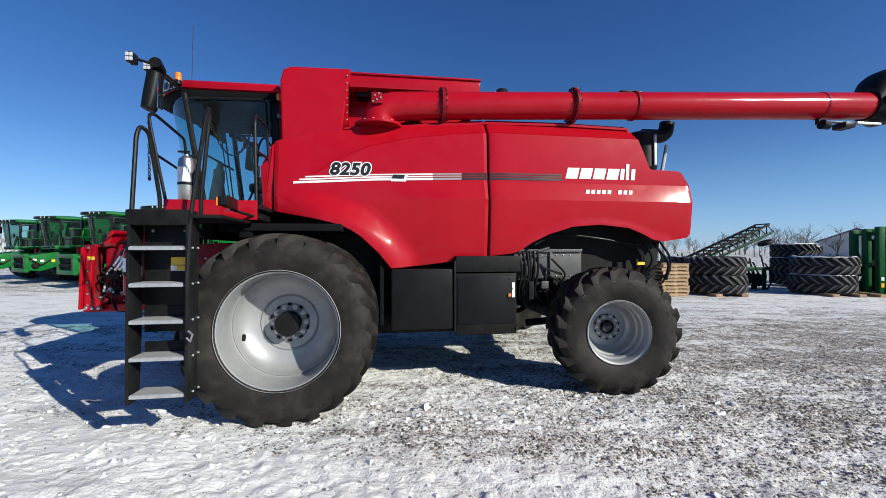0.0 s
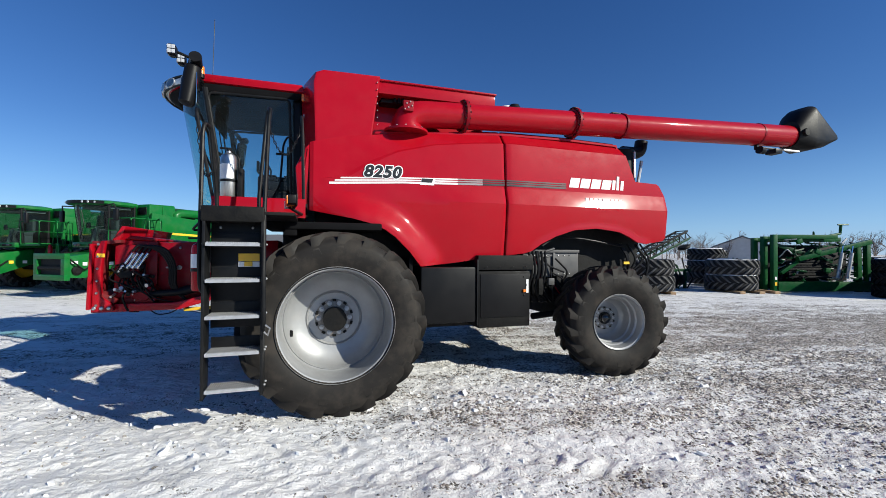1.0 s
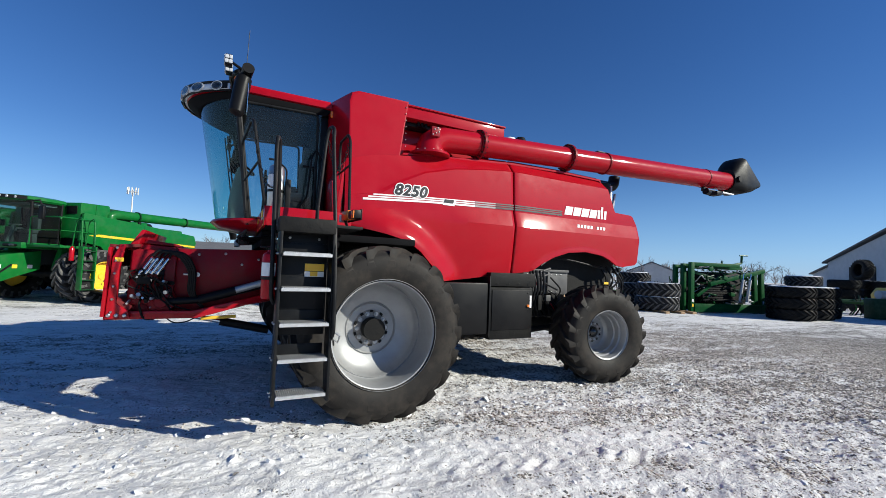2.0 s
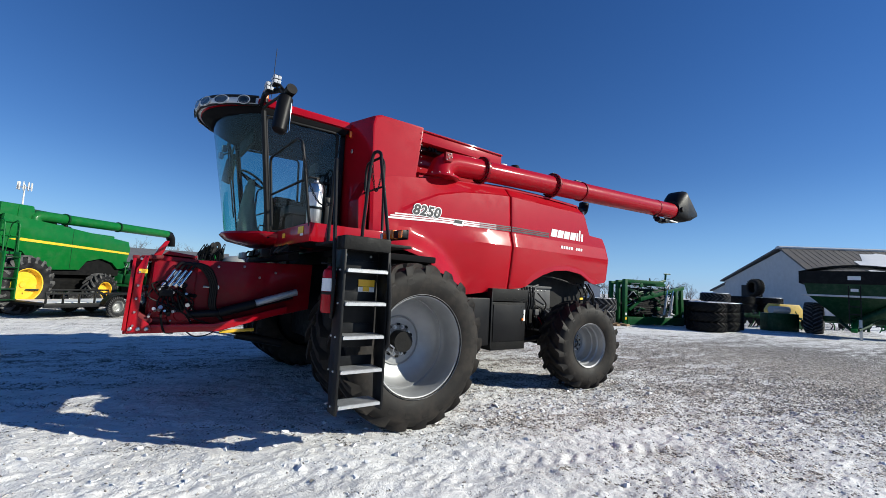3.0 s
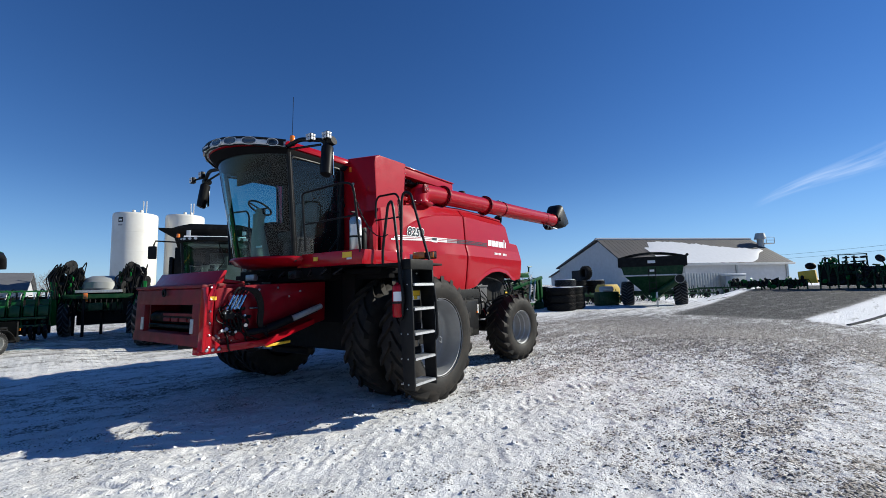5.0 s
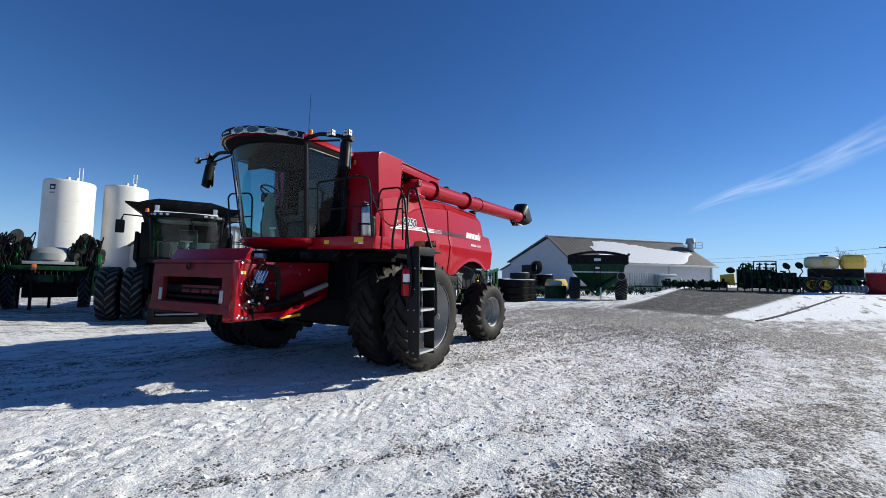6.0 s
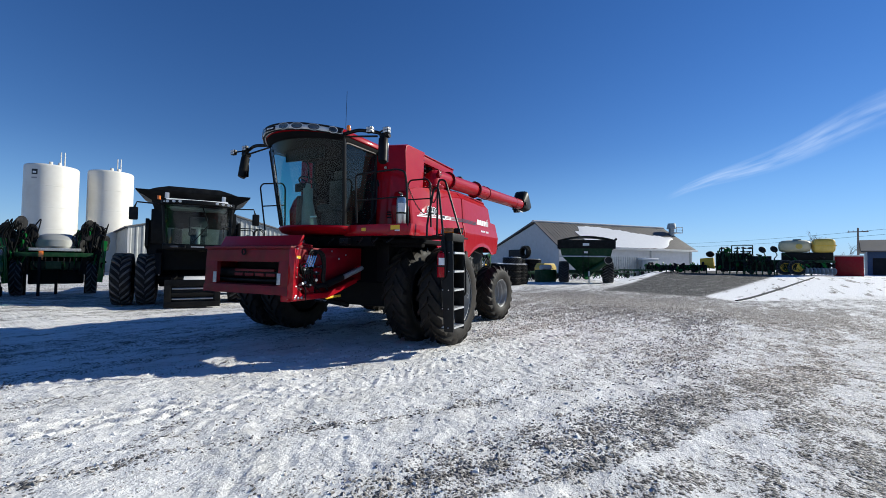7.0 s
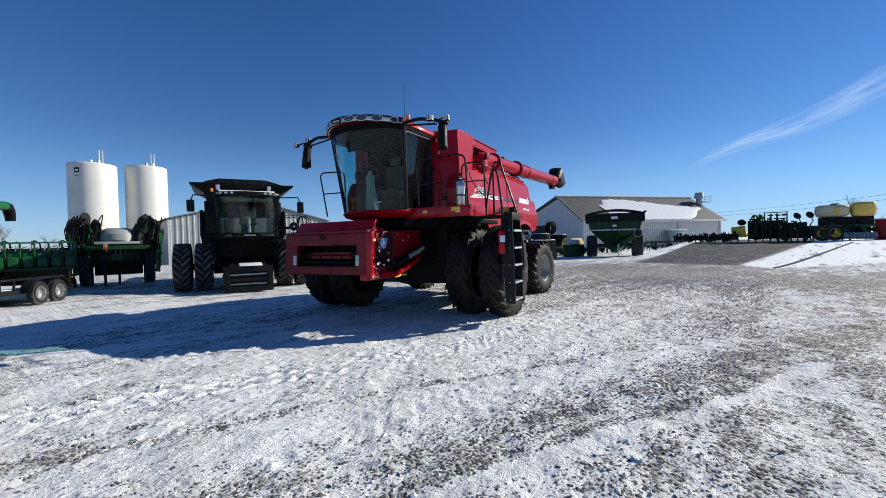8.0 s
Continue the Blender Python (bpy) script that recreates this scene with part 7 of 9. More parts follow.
def folded_planter(m):
    p = thing("folded_planter", m, "folded dark green planter with grey tank and bundled wheels", "planter")
    rnd = random.Random(17)
    part("chassis", Build().box(-1.6, 1.6, -0.3, 0.3, 0.85, 1.15, 0.03).box(-0.3, 0.3, -1.5, 2.5, 0.9, 1.15, 0.03).box(-1.5, 1.5, -0.9, -0.75, 1.3, 1.45, 0.02), GREEN_DARK, p)
    part("wing_frame", Build().box(-2.0, -1.0, -0.5, 1.2, 0.7, 1.75, 0.05), GRIME, p)
    part("wing_frame", Build().box(1.0, 2.0, -0.5, 1.2, 0.7, 1.75, 0.05), GRIME, p)
    part("tank", Build().lathe([(0.0, 2.12), (0.5, 2.10), (0.82, 2.0), (0.94, 1.88), (0.95, 1.66), (0.9, 1.6), (0.0, 1.6)], (0, 0, 0), 32, axis="z"), METAL_SHED, p, "round grey liquid tank")
    part("tank_frame", Build().box(-1.0, 1.0, -0.9, 0.9, 1.5, 1.6, 0.02), GALVANIZED, p)
    part("centre_frame", Build().box(-1.1, 1.1, 0.1, 0.9, 0.35, 1.5, 0.05), GRIME, p)
    for s in (-1, 1):
        yard_wheel(p, s * 1.45, -0.3, 0.62, 0.62, 0.24, 0.30, SILVER, s, "p", 16).rotation_euler = (0, 0, radians(90))
        for k in range(22):
            x, y, z = s * 1.45 + rnd.uniform(-0.62, 0.62), -0.3 + rnd.uniform(-0.4, 0.8), 2.15 + rnd.uniform(-0.42, 0.36)
            z -= 0.35 * abs(x - s * 1.45)
            part("gauge_wheel", Build().lathe([(0.05, -0.05), (0.14, -0.06), (0.21, -0.05), (0.24, 0.0), (0.21, 0.05), (0.14, 0.06), (0.05, 0.05)], (0, 0, 0), 16, axis="x"), RUBBER_WORN, p, at=pose(x, y, z, rnd.uniform(-25, 25), rnd.uniform(-30, 30), rnd.uniform(40, 140)))
        for k in range(12):
            x, z = s * 1.45 + rnd.uniform(-0.6, 0.6), rnd.uniform(1.0, 2.3)
            part("row_arm", Build().tube([(x, -0.55, z), (x + rnd.uniform(-0.3, 0.3), -0.75, z + rnd.uniform(-0.4, 0.3)), (x + rnd.uniform(-0.2, 0.2), -0.5, z - 0.5)], 0.04, 6, smooth_turn=0.1), (GREEN_DARK, GRIME, GREEN)[k % 3], p)
        for k in range(9):
            x = s * 1.45 + rnd.uniform(-0.7, 0.7)
            part("hydraulic_hose", Build().tube([(x, -0.6, 1.9), (x + 0.2, -0.8, 2.45 + rnd.uniform(-0.1, 0.25)), (x + 0.45 * rnd.uniform(-1, 1), -0.7, 2.0), (x, -0.7, 1.3)], 0.025, 6, smooth_turn=0.15), BLACK_PLASTIC, p)
        part("wing_tube", Build().box(s * 1.75 - 0.12, s * 1.75 + 0.12, -0.7, -0.5, 0.6, 2.1, 0.02), GREEN, p, at=pose(0, 0, 0, 0, s * 6, 0))
    part("hitch_jack", Build().box(-0.62, -0.50, -1.2, -1.1, 0.0, 1.3, 0.01), GRIME, p)
    part("lamp_panel", Build().box(-0.62, -0.44, -1.0, -0.97, 1.2, 1.5, 0.01), AMBER, p)
    for k in range(10):
        part("hydraulic_hose", Build().tube([(-1.1 + 0.24 * k, -0.8, 1.4), (-1.0 + 0.22 * k, -1.0, 1.0 - 0.03 * k), (-0.9 + 0.2 * k, -0.7, 0.9)], 0.025, 6, smooth_turn=0.1), BLACK_PLASTIC, p)
    for x in (-1.2, 0.0, 1.2):
        part("stand", Build().box(x - 0.06, x + 0.06, -0.06, 0.06, 0.0, 0.9, 0.01), GRIME, p)
    return p


folded_planter(pose(-4.25, 23.2, 0, 0, 0, -14) @ Matrix.Diagonal((0.80, 0.85, 1.22, 1)))


# ---- buildings and far things on that side ----
def storage_tank(x, y, r, h):
    t = thing("storage_tank", pose(x, y, 0), "tall white cylindrical storage tank with rounded rim", "tank", "white storage tanks")
    part("shell", Build().lathe([(r, 0), (r, h - 0.25), (r * 0.985, h - 0.08), (r * 0.95, h), (0.0, h + 0.25)], (0, 0, 0), 64, axis="z"), TANK_WHITE, t)
    for k in range(1, 5):
        part("weld_band", Build().lathe([(r, -0.02), (r + 0.012, 0.0), (r, 0.02)], (0, 0, h * k / 5), 64, axis="z"), TANK_WHITE, t)
    for a in (0.6, 0.9):
        part("vent_pole", Build().tube([(r * 0.6 * math.cos(a), r * 0.6 * math.sin(a), h), (r * 0.6 * math.cos(a), r * 0.6 * math.sin(a), h + 1.9)], 0.05, 6), TANK_WHITE, t)
    part("vent_cap", Build().cyl((0.3, -r * 0.7, h), (0.3, -r * 0.7, h + 0.35), 0.2, 0.12, 12), TANK_WHITE, t)
    part("hatch", Build().cyl((-r * 0.2, -r * 0.85, h - 0.02), (-r * 0.2, -r * 0.85, h + 0.25), 0.16, seg=12), TANK_WHITE, t)
    return t


first = storage_tank(1.0, 57.9, 2.15, 10.9)
b = Build().grid([[(2.16 * math.cos(q), 2.16 * math.sin(q), z) for q in np.linspace(radians(217), radians(231), 6)] for z in (9.75, 10.3)])
part("emblem", b, BLACK_DECAL, first, "dark square emblem")
b = Build().grid([[(2.175 * math.cos(q), 2.175 * math.sin(q), z) for q in np.linspace(radians(220), radians(228), 6)] for z in (9.9, 10.08)])
part("emblem", b, WHITE_DECAL, first)
b = Build().grid([[(2.16 * math.cos(q), 2.16 * math.sin(q), z) for q in np.linspace(radians(217), radians(230), 6)] for z in (9.35, 9.5)])
part("wording_bar", b, GREY_DECAL, first)
storage_tank(5.97, 58.0, 2.08, 11.2)


def ribbed_wall(x0, x1, y, z0, top, pitch, mat, parent, name="wall"):
    """Corrugated siding along x; top(x) is its upper edge."""
    n = int((x1 - x0) / pitch)
    xs, off = [], []
    for k in range(n + 1):
        x = x0 + (x1 - x0) * k / n
        for dx, o in ((0, 0), (pitch * 0.15, -0.05), (pitch * 0.35, -0.05), (pitch * 0.5, 0)):
            if x + dx <= x1:
                xs.append(x + dx)
                off.append(o)
    rows = [[(x, y + o, z0) for x, o in zip(xs, off)], [(x, y + o, top(x)) for x, o in zip(xs, off)]]
    return part(name, Build().grid(rows, thick=(0, 0.1, 0)), mat, parent, sharp=20)


def metal_shed(m):
    s = thing("metal_shed", m, "weathered ribbed metal shed with shallow gable", "shed")
    ribbed_wall(0, 16, 0, 0, lambda x: 4.4 + 1.9 * (1 - abs(x - 8) / 8), 0.5, METAL_SHED, s)
    part("roof", Build().prism([(-0.3, 4.35), (8, 6.4), (16.3, 4.35), (16.3, 4.45), (8, 6.55), (-0.3, 4.45)], -0.25, 14), ROOF_GREY, s)
    part("side_wall", Build().box(0, 0.1, 0.1, 14, 0, 4.4), METAL_SHED, s)
    part("corner_trim", Build().box(-0.06, 0.08, -0.08, 0.02, 0, 4.4), SIDING, s)
    return s


metal_shed(pose(4.2, 45.0, 0, 0, 0, -10))


def long_building(m, length, depth, eave, ridge, label, wall_mat, roof_mat, windows=0):
    h = thing("farm_building", m, label, "building")
    part("wall", Build().prism([(0, 0), (depth, 0), (depth, eave), (depth / 2, ridge - 0.1), (0, eave)], 0, length, axis="x"), wall_mat, h)
    part("roof", Build().prism([(-0.5, eave - 0.15), (depth / 2, ridge), (depth + 0.5, eave - 0.15), (depth + 0.5, eave + 0.02), (depth / 2, ridge + 0.18), (-0.5, eave + 0.02)], -0.4, length + 0.4, axis="x"), roof_mat, h)
    for k in range(windows):
        x = length * (k + 0.5) / windows
        w = part("window", Build().box(x - 0.6, x + 0.6, -0.06, -0.01, 1.0, 2.2, 0.01), OPENING_SHADE, h)
        part("window_frame", Build().box(x - 0.7, x + 0.7, -0.05, 0.0, 2.2, 2.3).box(x - 0.7, x + 0.7, -0.05, 0.0, 0.9, 1.0), WHITE_DECAL, w)
    return h


long_building(pose(-54, 68, 0, 0, 0, -3), 46, 12, 2.5, 4.5, "long low building with grey roof and pale walls", SIDING, ROOF_GREY, 9)
long_building(pose(80.0, 82.0, 0, 0, 0, 50), 16, 11, 3.2, 5.6, "small grey building with blue-grey roof", SIDING, material("blue_grey_roof", (0.11, 0.125, 0.15), 0.5, vary=0.1), 4)


def lattice_tower(m):
    t = thing("radio_tower", m, "slim red and white radio mast with antenna panels", "mast")
    for k in range(8):
        part("mast_section", Build().cyl((0, 0, k * 3.2), (0, 0, k * 3.2 + 3.2), 0.34 - 0.02 * k, 0.32 - 0.02 * k, 10), WORN_DARKENED_RED if k in (1, 3) else TANK_WHITE, t)
    for k in range(9):
        a = 2 * math.pi * k / 9
        part("antenna_panel", Build().box(-0.15, 0.15, -0.12, 0.12, 23.9, 26.3, 0.03), TANK_WHITE, t, at=pose(1.6 * math.cos(a), 1.6 * math.sin(a), 0, 0, 0, math.degrees(a)))
    part("antenna_ring", Build().tube([(1.55 * math.cos(a), 1.55 * math.sin(a), 24.8) for a in np.linspace(0, 2 * math.pi, 25)], 0.07, 6).tube([(-1.5, 0, 24.8), (1.5, 0, 24.8)], 0.06, 6).tube([(0, -1.5, 24.8), (0, 1.5, 24.8)], 0.06, 6), GALVANIZED, t)
    return t


lattice_tower(pose(-70, 167, 0))


# ---- the other side: stacks of tyres, frames, cart, barn ----
def lying_tyre(x, y, z, R, half, snow=False, tilt=(0, 0), dark=False):
    key = ("y%.2f" % R) + ("d" if dark else "")
    t = thing("loose_tyre", pose(x, y, z + half * 0.98, 90 + tilt[0], tilt[1], random.uniform(0, 360)), "worn black tractor tyre lying flat in a stack" + (" with snow" if snow else ""), "tyre", "stacked tractor tyres")
    # dark: shade on the stacked tyres, put in by the black machinery material
    tyre_parts("carcass", yard_tyre(R, half, R * 0.60, 20, GRIME if dark else RUBBER_WORN, key, GRIME if dark else TREAD), t)
    if snow:
        rows = []
        for k in range(49):
            a = 2 * math.pi * k / 48
            w = 0.5 + 0.5 * noise.noise((math.cos(a) * 2 + x, math.sin(a) * 2, y))
            rows.append([(r * math.cos(a), half * 0.9 + dz * w, r * math.sin(a)) for r, dz in ((R * 0.70, 0.0), (R * 0.76, 0.06), (R * 0.88, 0.07), (R * 0.93, 0.0))])
        part("snow_rim", Build().grid(rows), SNOW, t, "thin rim of snow")
    return t


for x, y, n, R, half, snow in ((9.75, 16.6, 2, 1.02, 0.345, False), (13.75, 16.7, 2, 1.02, 0.345, True), (15.3, 20.3, 3, 0.85, 0.32, True), (16.9, 21.9, 3, 0.85, 0.30, True), (12.0, 23.5, 2, 0.9, 0.32, True)):
    for k in range(n):
        lying_tyre(x + random.uniform(-0.05, 0.05), y + random.uniform(-0.05, 0.05), 0.10 + 2 * half * 0.97 * k, R, half, snow and k >= n - 2)
for x in (9.3, 10.2, 13.3, 14.2, 14.9):
    tagged(new("timber_block", Build().box(x - 0.12, x + 0.12, 15.55, 17.6, 0.0, 0.11, 0.01).mesh("timber_block", WOOD)), "rough timber block under stacked tyres", "timber", "timber blocks")

# tall dark block of stacked tyres, shade put into their colour, upper ones snowy
for x, y in ((18.3, 13.6), (19.9, 13.9), (21.5, 14.6)):
    for k in range(3):
        lying_tyre(x, y, 0.02 + 0.5 * k, 0.92, 0.255, k == 2, dark=True)
lying_tyre(20.0, 14.2, 1.56, 0.72, 0.24, True)
t = thing("loose_tyre", pose(37.2, 21.5, 2.90, 0, 0, 65), "large tyre standing upright on a stack", "tyre", "stacked tractor tyres")
tyre_parts("carcass", yard_tyre(0.80, 0.34, 0.45, 20, GRIME, "y0.80d", GRIME), t)
for k in range(3):
    lying_tyre(36.4, 22.2, 0.70 * k, 1.0, 0.35, False, dark=True)
    lying_tyre(38.3, 21.0, 0.70 * k, 1.0, 0.35, k == 2, dark=True)
for k in range(3):
    lying_tyre(21.9, 16.8, 0.52 * k, 0.9, 0.27, k == 2, dark=True)


def pallet(m):
    p = thing("pallet", m, "plain wooden pallet in a stack", "pallet", "stacked pallets")
    for k in range(7):
        part("board", Build().box(-0.5 + 0.155 * k, -0.40 + 0.155 * k, -0.6, 0.6, 0.11, 0.13), WOOD, p)
    for k in range(3):
        part("bottom_board", Build().box(-0.5 + 0.45 * k, -0.40 + 0.45 * k, -0.6, 0.6, 0.0, 0.02), WOOD, p)
    for y in (-0.58, 0.0, 0.54):
        part("bearer", Build().box(-0.5, 0.53, y, y + 0.04, 0.02, 0.11), WOOD, p)
    return p


one = pallet(pose(7.75, 16.3, 0.0, 0, 0, 8))
for k in range(1, 9):
    copy_thing(one, pose(7.75 + random.uniform(-0.04, 0.04), 16.3, 0.135 * k, 0, 0, 8 + random.uniform(-3, 3)))


def steel_truss(m):
    c = thing("tilted_boom", m, "dark green folded boom section tilted upward with a small wheel", "boom")
    for y in (-0.45, 0.45):
        for z in (0, 0.5):
            part("chord", Build().box(-3.4, 1.6, y - 0.05, y + 0.05, z - 0.06, z + 0.06, 0.008), GRIME if z else GREEN_DARK, c)
        for k in range(10):
            part("brace", Build().tube([(-3.3 + 0.5 * k, y, 0), (-3.05 + 0.5 * k, y, 0.5), (-2.8 + 0.5 * k, y, 0)], 0.035, 6), GRIME, c)
    for k in range(11):
        part("slat", Build().box(-3.35 + 0.49 * k, -3.25 + 0.49 * k, -0.5, 0.5, 0.52, 0.56, 0.005), GRIME, c)
    part("wheel", Build().lathe([(0.0, -0.1), (0.2, -0.1), (0.34, -0.08), (0.37, 0.0), (0.34, 0.08), (0.2, 0.1), (0.0, 0.1)], (0.9, -0.5, -0.35), 24, axis="z"), RUBBER_WORN, c)
    return c


steel_truss(pose(13.3, 20.6, 2.0, 0, -23, 10) @ Matrix.Scale(0.82, 4))


def heap_of_iron(m, w, h, seed, label, mats, n=26, name="scrap_machine"):
    """A parked tillage implement: toolbar, legs, coulters and springs."""
    rnd = random.Random(seed)
    t = thing(name, m, label, "implement", "parked implements")
    part("toolbar", Build().box(-w / 2, w / 2, -0.08, 0.08, h * 0.55, h * 0.55 + 0.14, 0.01).box(-w / 2, w / 2, 0.9, 1.05, h * 0.5, h * 0.5 + 0.14, 0.01), mats[0], t)
    for k in range(n):
        x, y = -w / 2 + w * (k + 0.5) / n, rnd.uniform(-0.2, 1.1)
        top = h * rnd.uniform(0.5, 1.0)
        part("shank", Build().tube([(x, y, top), (x + rnd.uniform(-0.2, 0.2), y - 0.25, h * 0.35), (x, y - 0.1, 0.02)], 0.035, 6, smooth_turn=0.1), mats[k % len(mats)], t)
        if k % 3 == 0:
            part("coulter", Build().lathe([(0.0, -0.03), (0.2, -0.03), (0.24, 0.0), (0.2, 0.03), (0.0, 0.03)], (x, y - 0.3, 0.26 + rnd.uniform(0, 0.4) * h * 0.5), 14, axis="x"), RUBBER_WORN, t)
    for x in (-w * 0.4, w * 0.4):
        part("stand", Build().box(x - 0.06, x + 0.06, 0, 0.12, 0, h * 0.6, 0.01), mats[0], t)
    return t


for x, y, turn, w, h, seed in ((11.8, 18.3, 6, 2.6, 1.5, 1), (12.6, 24.0, -8, 6, 1.7, 2), (20.5, 21.5, 0, 5, 1.9, 3), (6.9, 22.0, 0, 3.0, 1.9, 9)):
    heap_of_iron(pose(x, y, 0, 0, 0, turn), w, h, seed, "dark green parked implement with curved shanks", (GREEN_DARK, GRIME, BLACK))
for x, y, turn, w, h, seed in ((26.5, 15.3, -25, 5.0, 1.2, 4), (33, 14.5, -30, 6, 0.9, 5), (40, 13.0, -35, 8, 0.8, 6), (52, 11.5, -40, 7, 1.5, 7), (60, 9.0, -45, 6, 2.0, 8), (30.5, 19.5, -20, 6, 1.1, 11), (47, 15, -30, 5, 1.3, 12)):
    heap_of_iron(pose(x, y, 0, 0, 0, turn), w, h, seed, "low green tillage implement parked in snow", (GREEN_DARK, GREEN, GRIME))
heap_of_iron(pose(6.6, 25.0, 0, 0, 0, 0), 3.0, 2.6, 21, "red tillage implement behind the pallets", (RED_MATT, RED_MATT, GRIME))


FRAME_GREEN = material("frame_green_paint", (0.006, 0.070, 0.016), 0.4, spec=0.2, vary=0.12, dirt=(0.05, 0.07, 0.04), dirt_amount=0.3, dirt_scale=5)


def green_frame(m):
    """A folded implement: portal frames one behind another, arms, cylinders and slatted decks between them."""
    f = thing("folded_implement_frame", m, "dark green folded implement frame with square tubes and cylinders", "implement")
    rnd = random.Random(61)
    for k, (x, top) in enumerate(((0.0, 2.55), (-0.16, 2.48), (-0.32, 2.42))):
        y = 0.35 * k
        part("portal_post", Build().box(x - 0.10, x + 0.10, y - 0.10, y + 0.10, 0.0, top, 0.015), FRAME_GREEN, f)
        part("portal_beam", Build().box(x + 0.1, 2.9 - 0.3 * k, y - 0.09, y + 0.09, top - 0.18, top, 0.015), FRAME_GREEN, f)
    for x in (3.95, 4.4):
        part("portal_post", Build().prism([(x - 0.11, 0.0), (x + 0.11, 0.0), (x + 0.02, 2.2), (x - 0.16, 2.2)], -0.1, 0.1, 0.012), FRAME_GREEN, f)
    part("slanting_arm", Build().box(-1.75, 1.75, -0.09, 0.09, -0.10, 0.10, 0.012), FRAME_GREEN, f, at=pose(2.75, -0.05, 1.86, 0, -13, 0))
    part("slanting_arm", Build().box(-1.5, 1.5, -0.07, 0.07, -0.08, 0.08, 0.012), GREEN_DARK, f, at=pose(1.6, 0.35, 1.75, 0, 16, 0))
    part("slanting_arm", Build().box(-0.9, 0.9, -0.07, 0.07, -0.08, 0.08, 0.012), FRAME_GREEN, f, at=pose(1.15, 0.1, 1.35, 0, -34, 0))
    for y in (0.0, 1.3):
        part("base_tube", Build().box(0.1, 4.5, y - 0.14, y + 0.14, 0.04, 0.46, 0.02), FRAME_GREEN, f)
    part("upper_tube", Build().box(1.3, 3.4, 0.25, 0.55, 2.25, 2.45, 0.015), FRAME_GREEN, f)
    part("crane_post", Build().tube([(2.7, 0.2, 2.5), (3.3, 0.2, 2.62), (3.34, 0.2, 3.0), (3.34, 0.2, 3.02)], 0.06, 8), FRAME_GREEN, f)
    part("crane_handle", Build().tube([(3.2, 0.2, 3.02), (3.7, 0.2, 3.03)], 0.035, 8), FRAME_GREEN, f)
    for x in (2.72, 3.18):
        part("hydraulic_cylinder", Build().cyl((x, -0.22, 0.62), (x + 0.22, -0.22, 1.75), 0.075, seg=14), GALVANIZED, f, "pale hydraulic cylinder")
        part("cylinder_rod", Build().cyl((x + 0.22, -0.22, 1.75), (x + 0.28, -0.22, 2.05), 0.035, seg=10), CHROME, f)
    for k in range(7):
        part("deck_slat", Build().box(0.7, 2.7, -0.02 + 0.02 * k, 0.05 + 0.02 * k, 0.62 + 0.115 * k, 0.71 + 0.115 * k, 0.006), GRIME if k % 2 else BLACK, f)
    part("back_panel", Build().box(0.3, 4.2, 0.75, 0.80, 0.45, 2.1, 0.01), GRIME, f)
    for k in range(60):
        x, z = rnd.uniform(0.3, 4.1), rnd.uniform(0.5, 2.4)
        part("linkage", Build().tube([(x, rnd.uniform(-0.15, 0.5), z), (x + rnd.uniform(-0.5, 0.6), rnd.uniform(-0.2, 0.4), z + rnd.uniform(-0.3, 0.3)), (x + rnd.uniform(-0.4, 0.8), 0.3, z - rnd.uniform(0.0, 0.4))], rnd.uniform(0.018, 0.045), 6, smooth_turn=0.08), (FRAME_GREEN, GREEN_DARK, GRIME, GREEN_DARK, GALVANIZED)[k % 5], f)
    for k in range(4):
        x, z = rnd.uniform(0.4, 4.0), rnd.uniform(0.55, 2.3)
        part("bracket", Build().box(-0.12, 0.12, -0.05, 0.05, -0.10, 0.10, 0.015), FRAME_GREEN, f, at=pose(x, -0.12, z, 0, rnd.uniform(-40, 40), 0))
    part("reflector", Build().box(-0.05, 0.05, -0.112, -0.104, 0.55, 0.68), WHITE_DECAL, f)
    part("reflector", Build().box(-0.05, 0.05, -0.112, -0.104, 0.30, 0.45), YELLOW_DECAL, f)
    part("reflector", Build().box(4.34, 4.42, -0.112, -0.104, 0.5, 0.66), WHITE_DECAL, f)
    return f


green_frame(pose(15.5, 16.35, 0, 0, 0, -3))


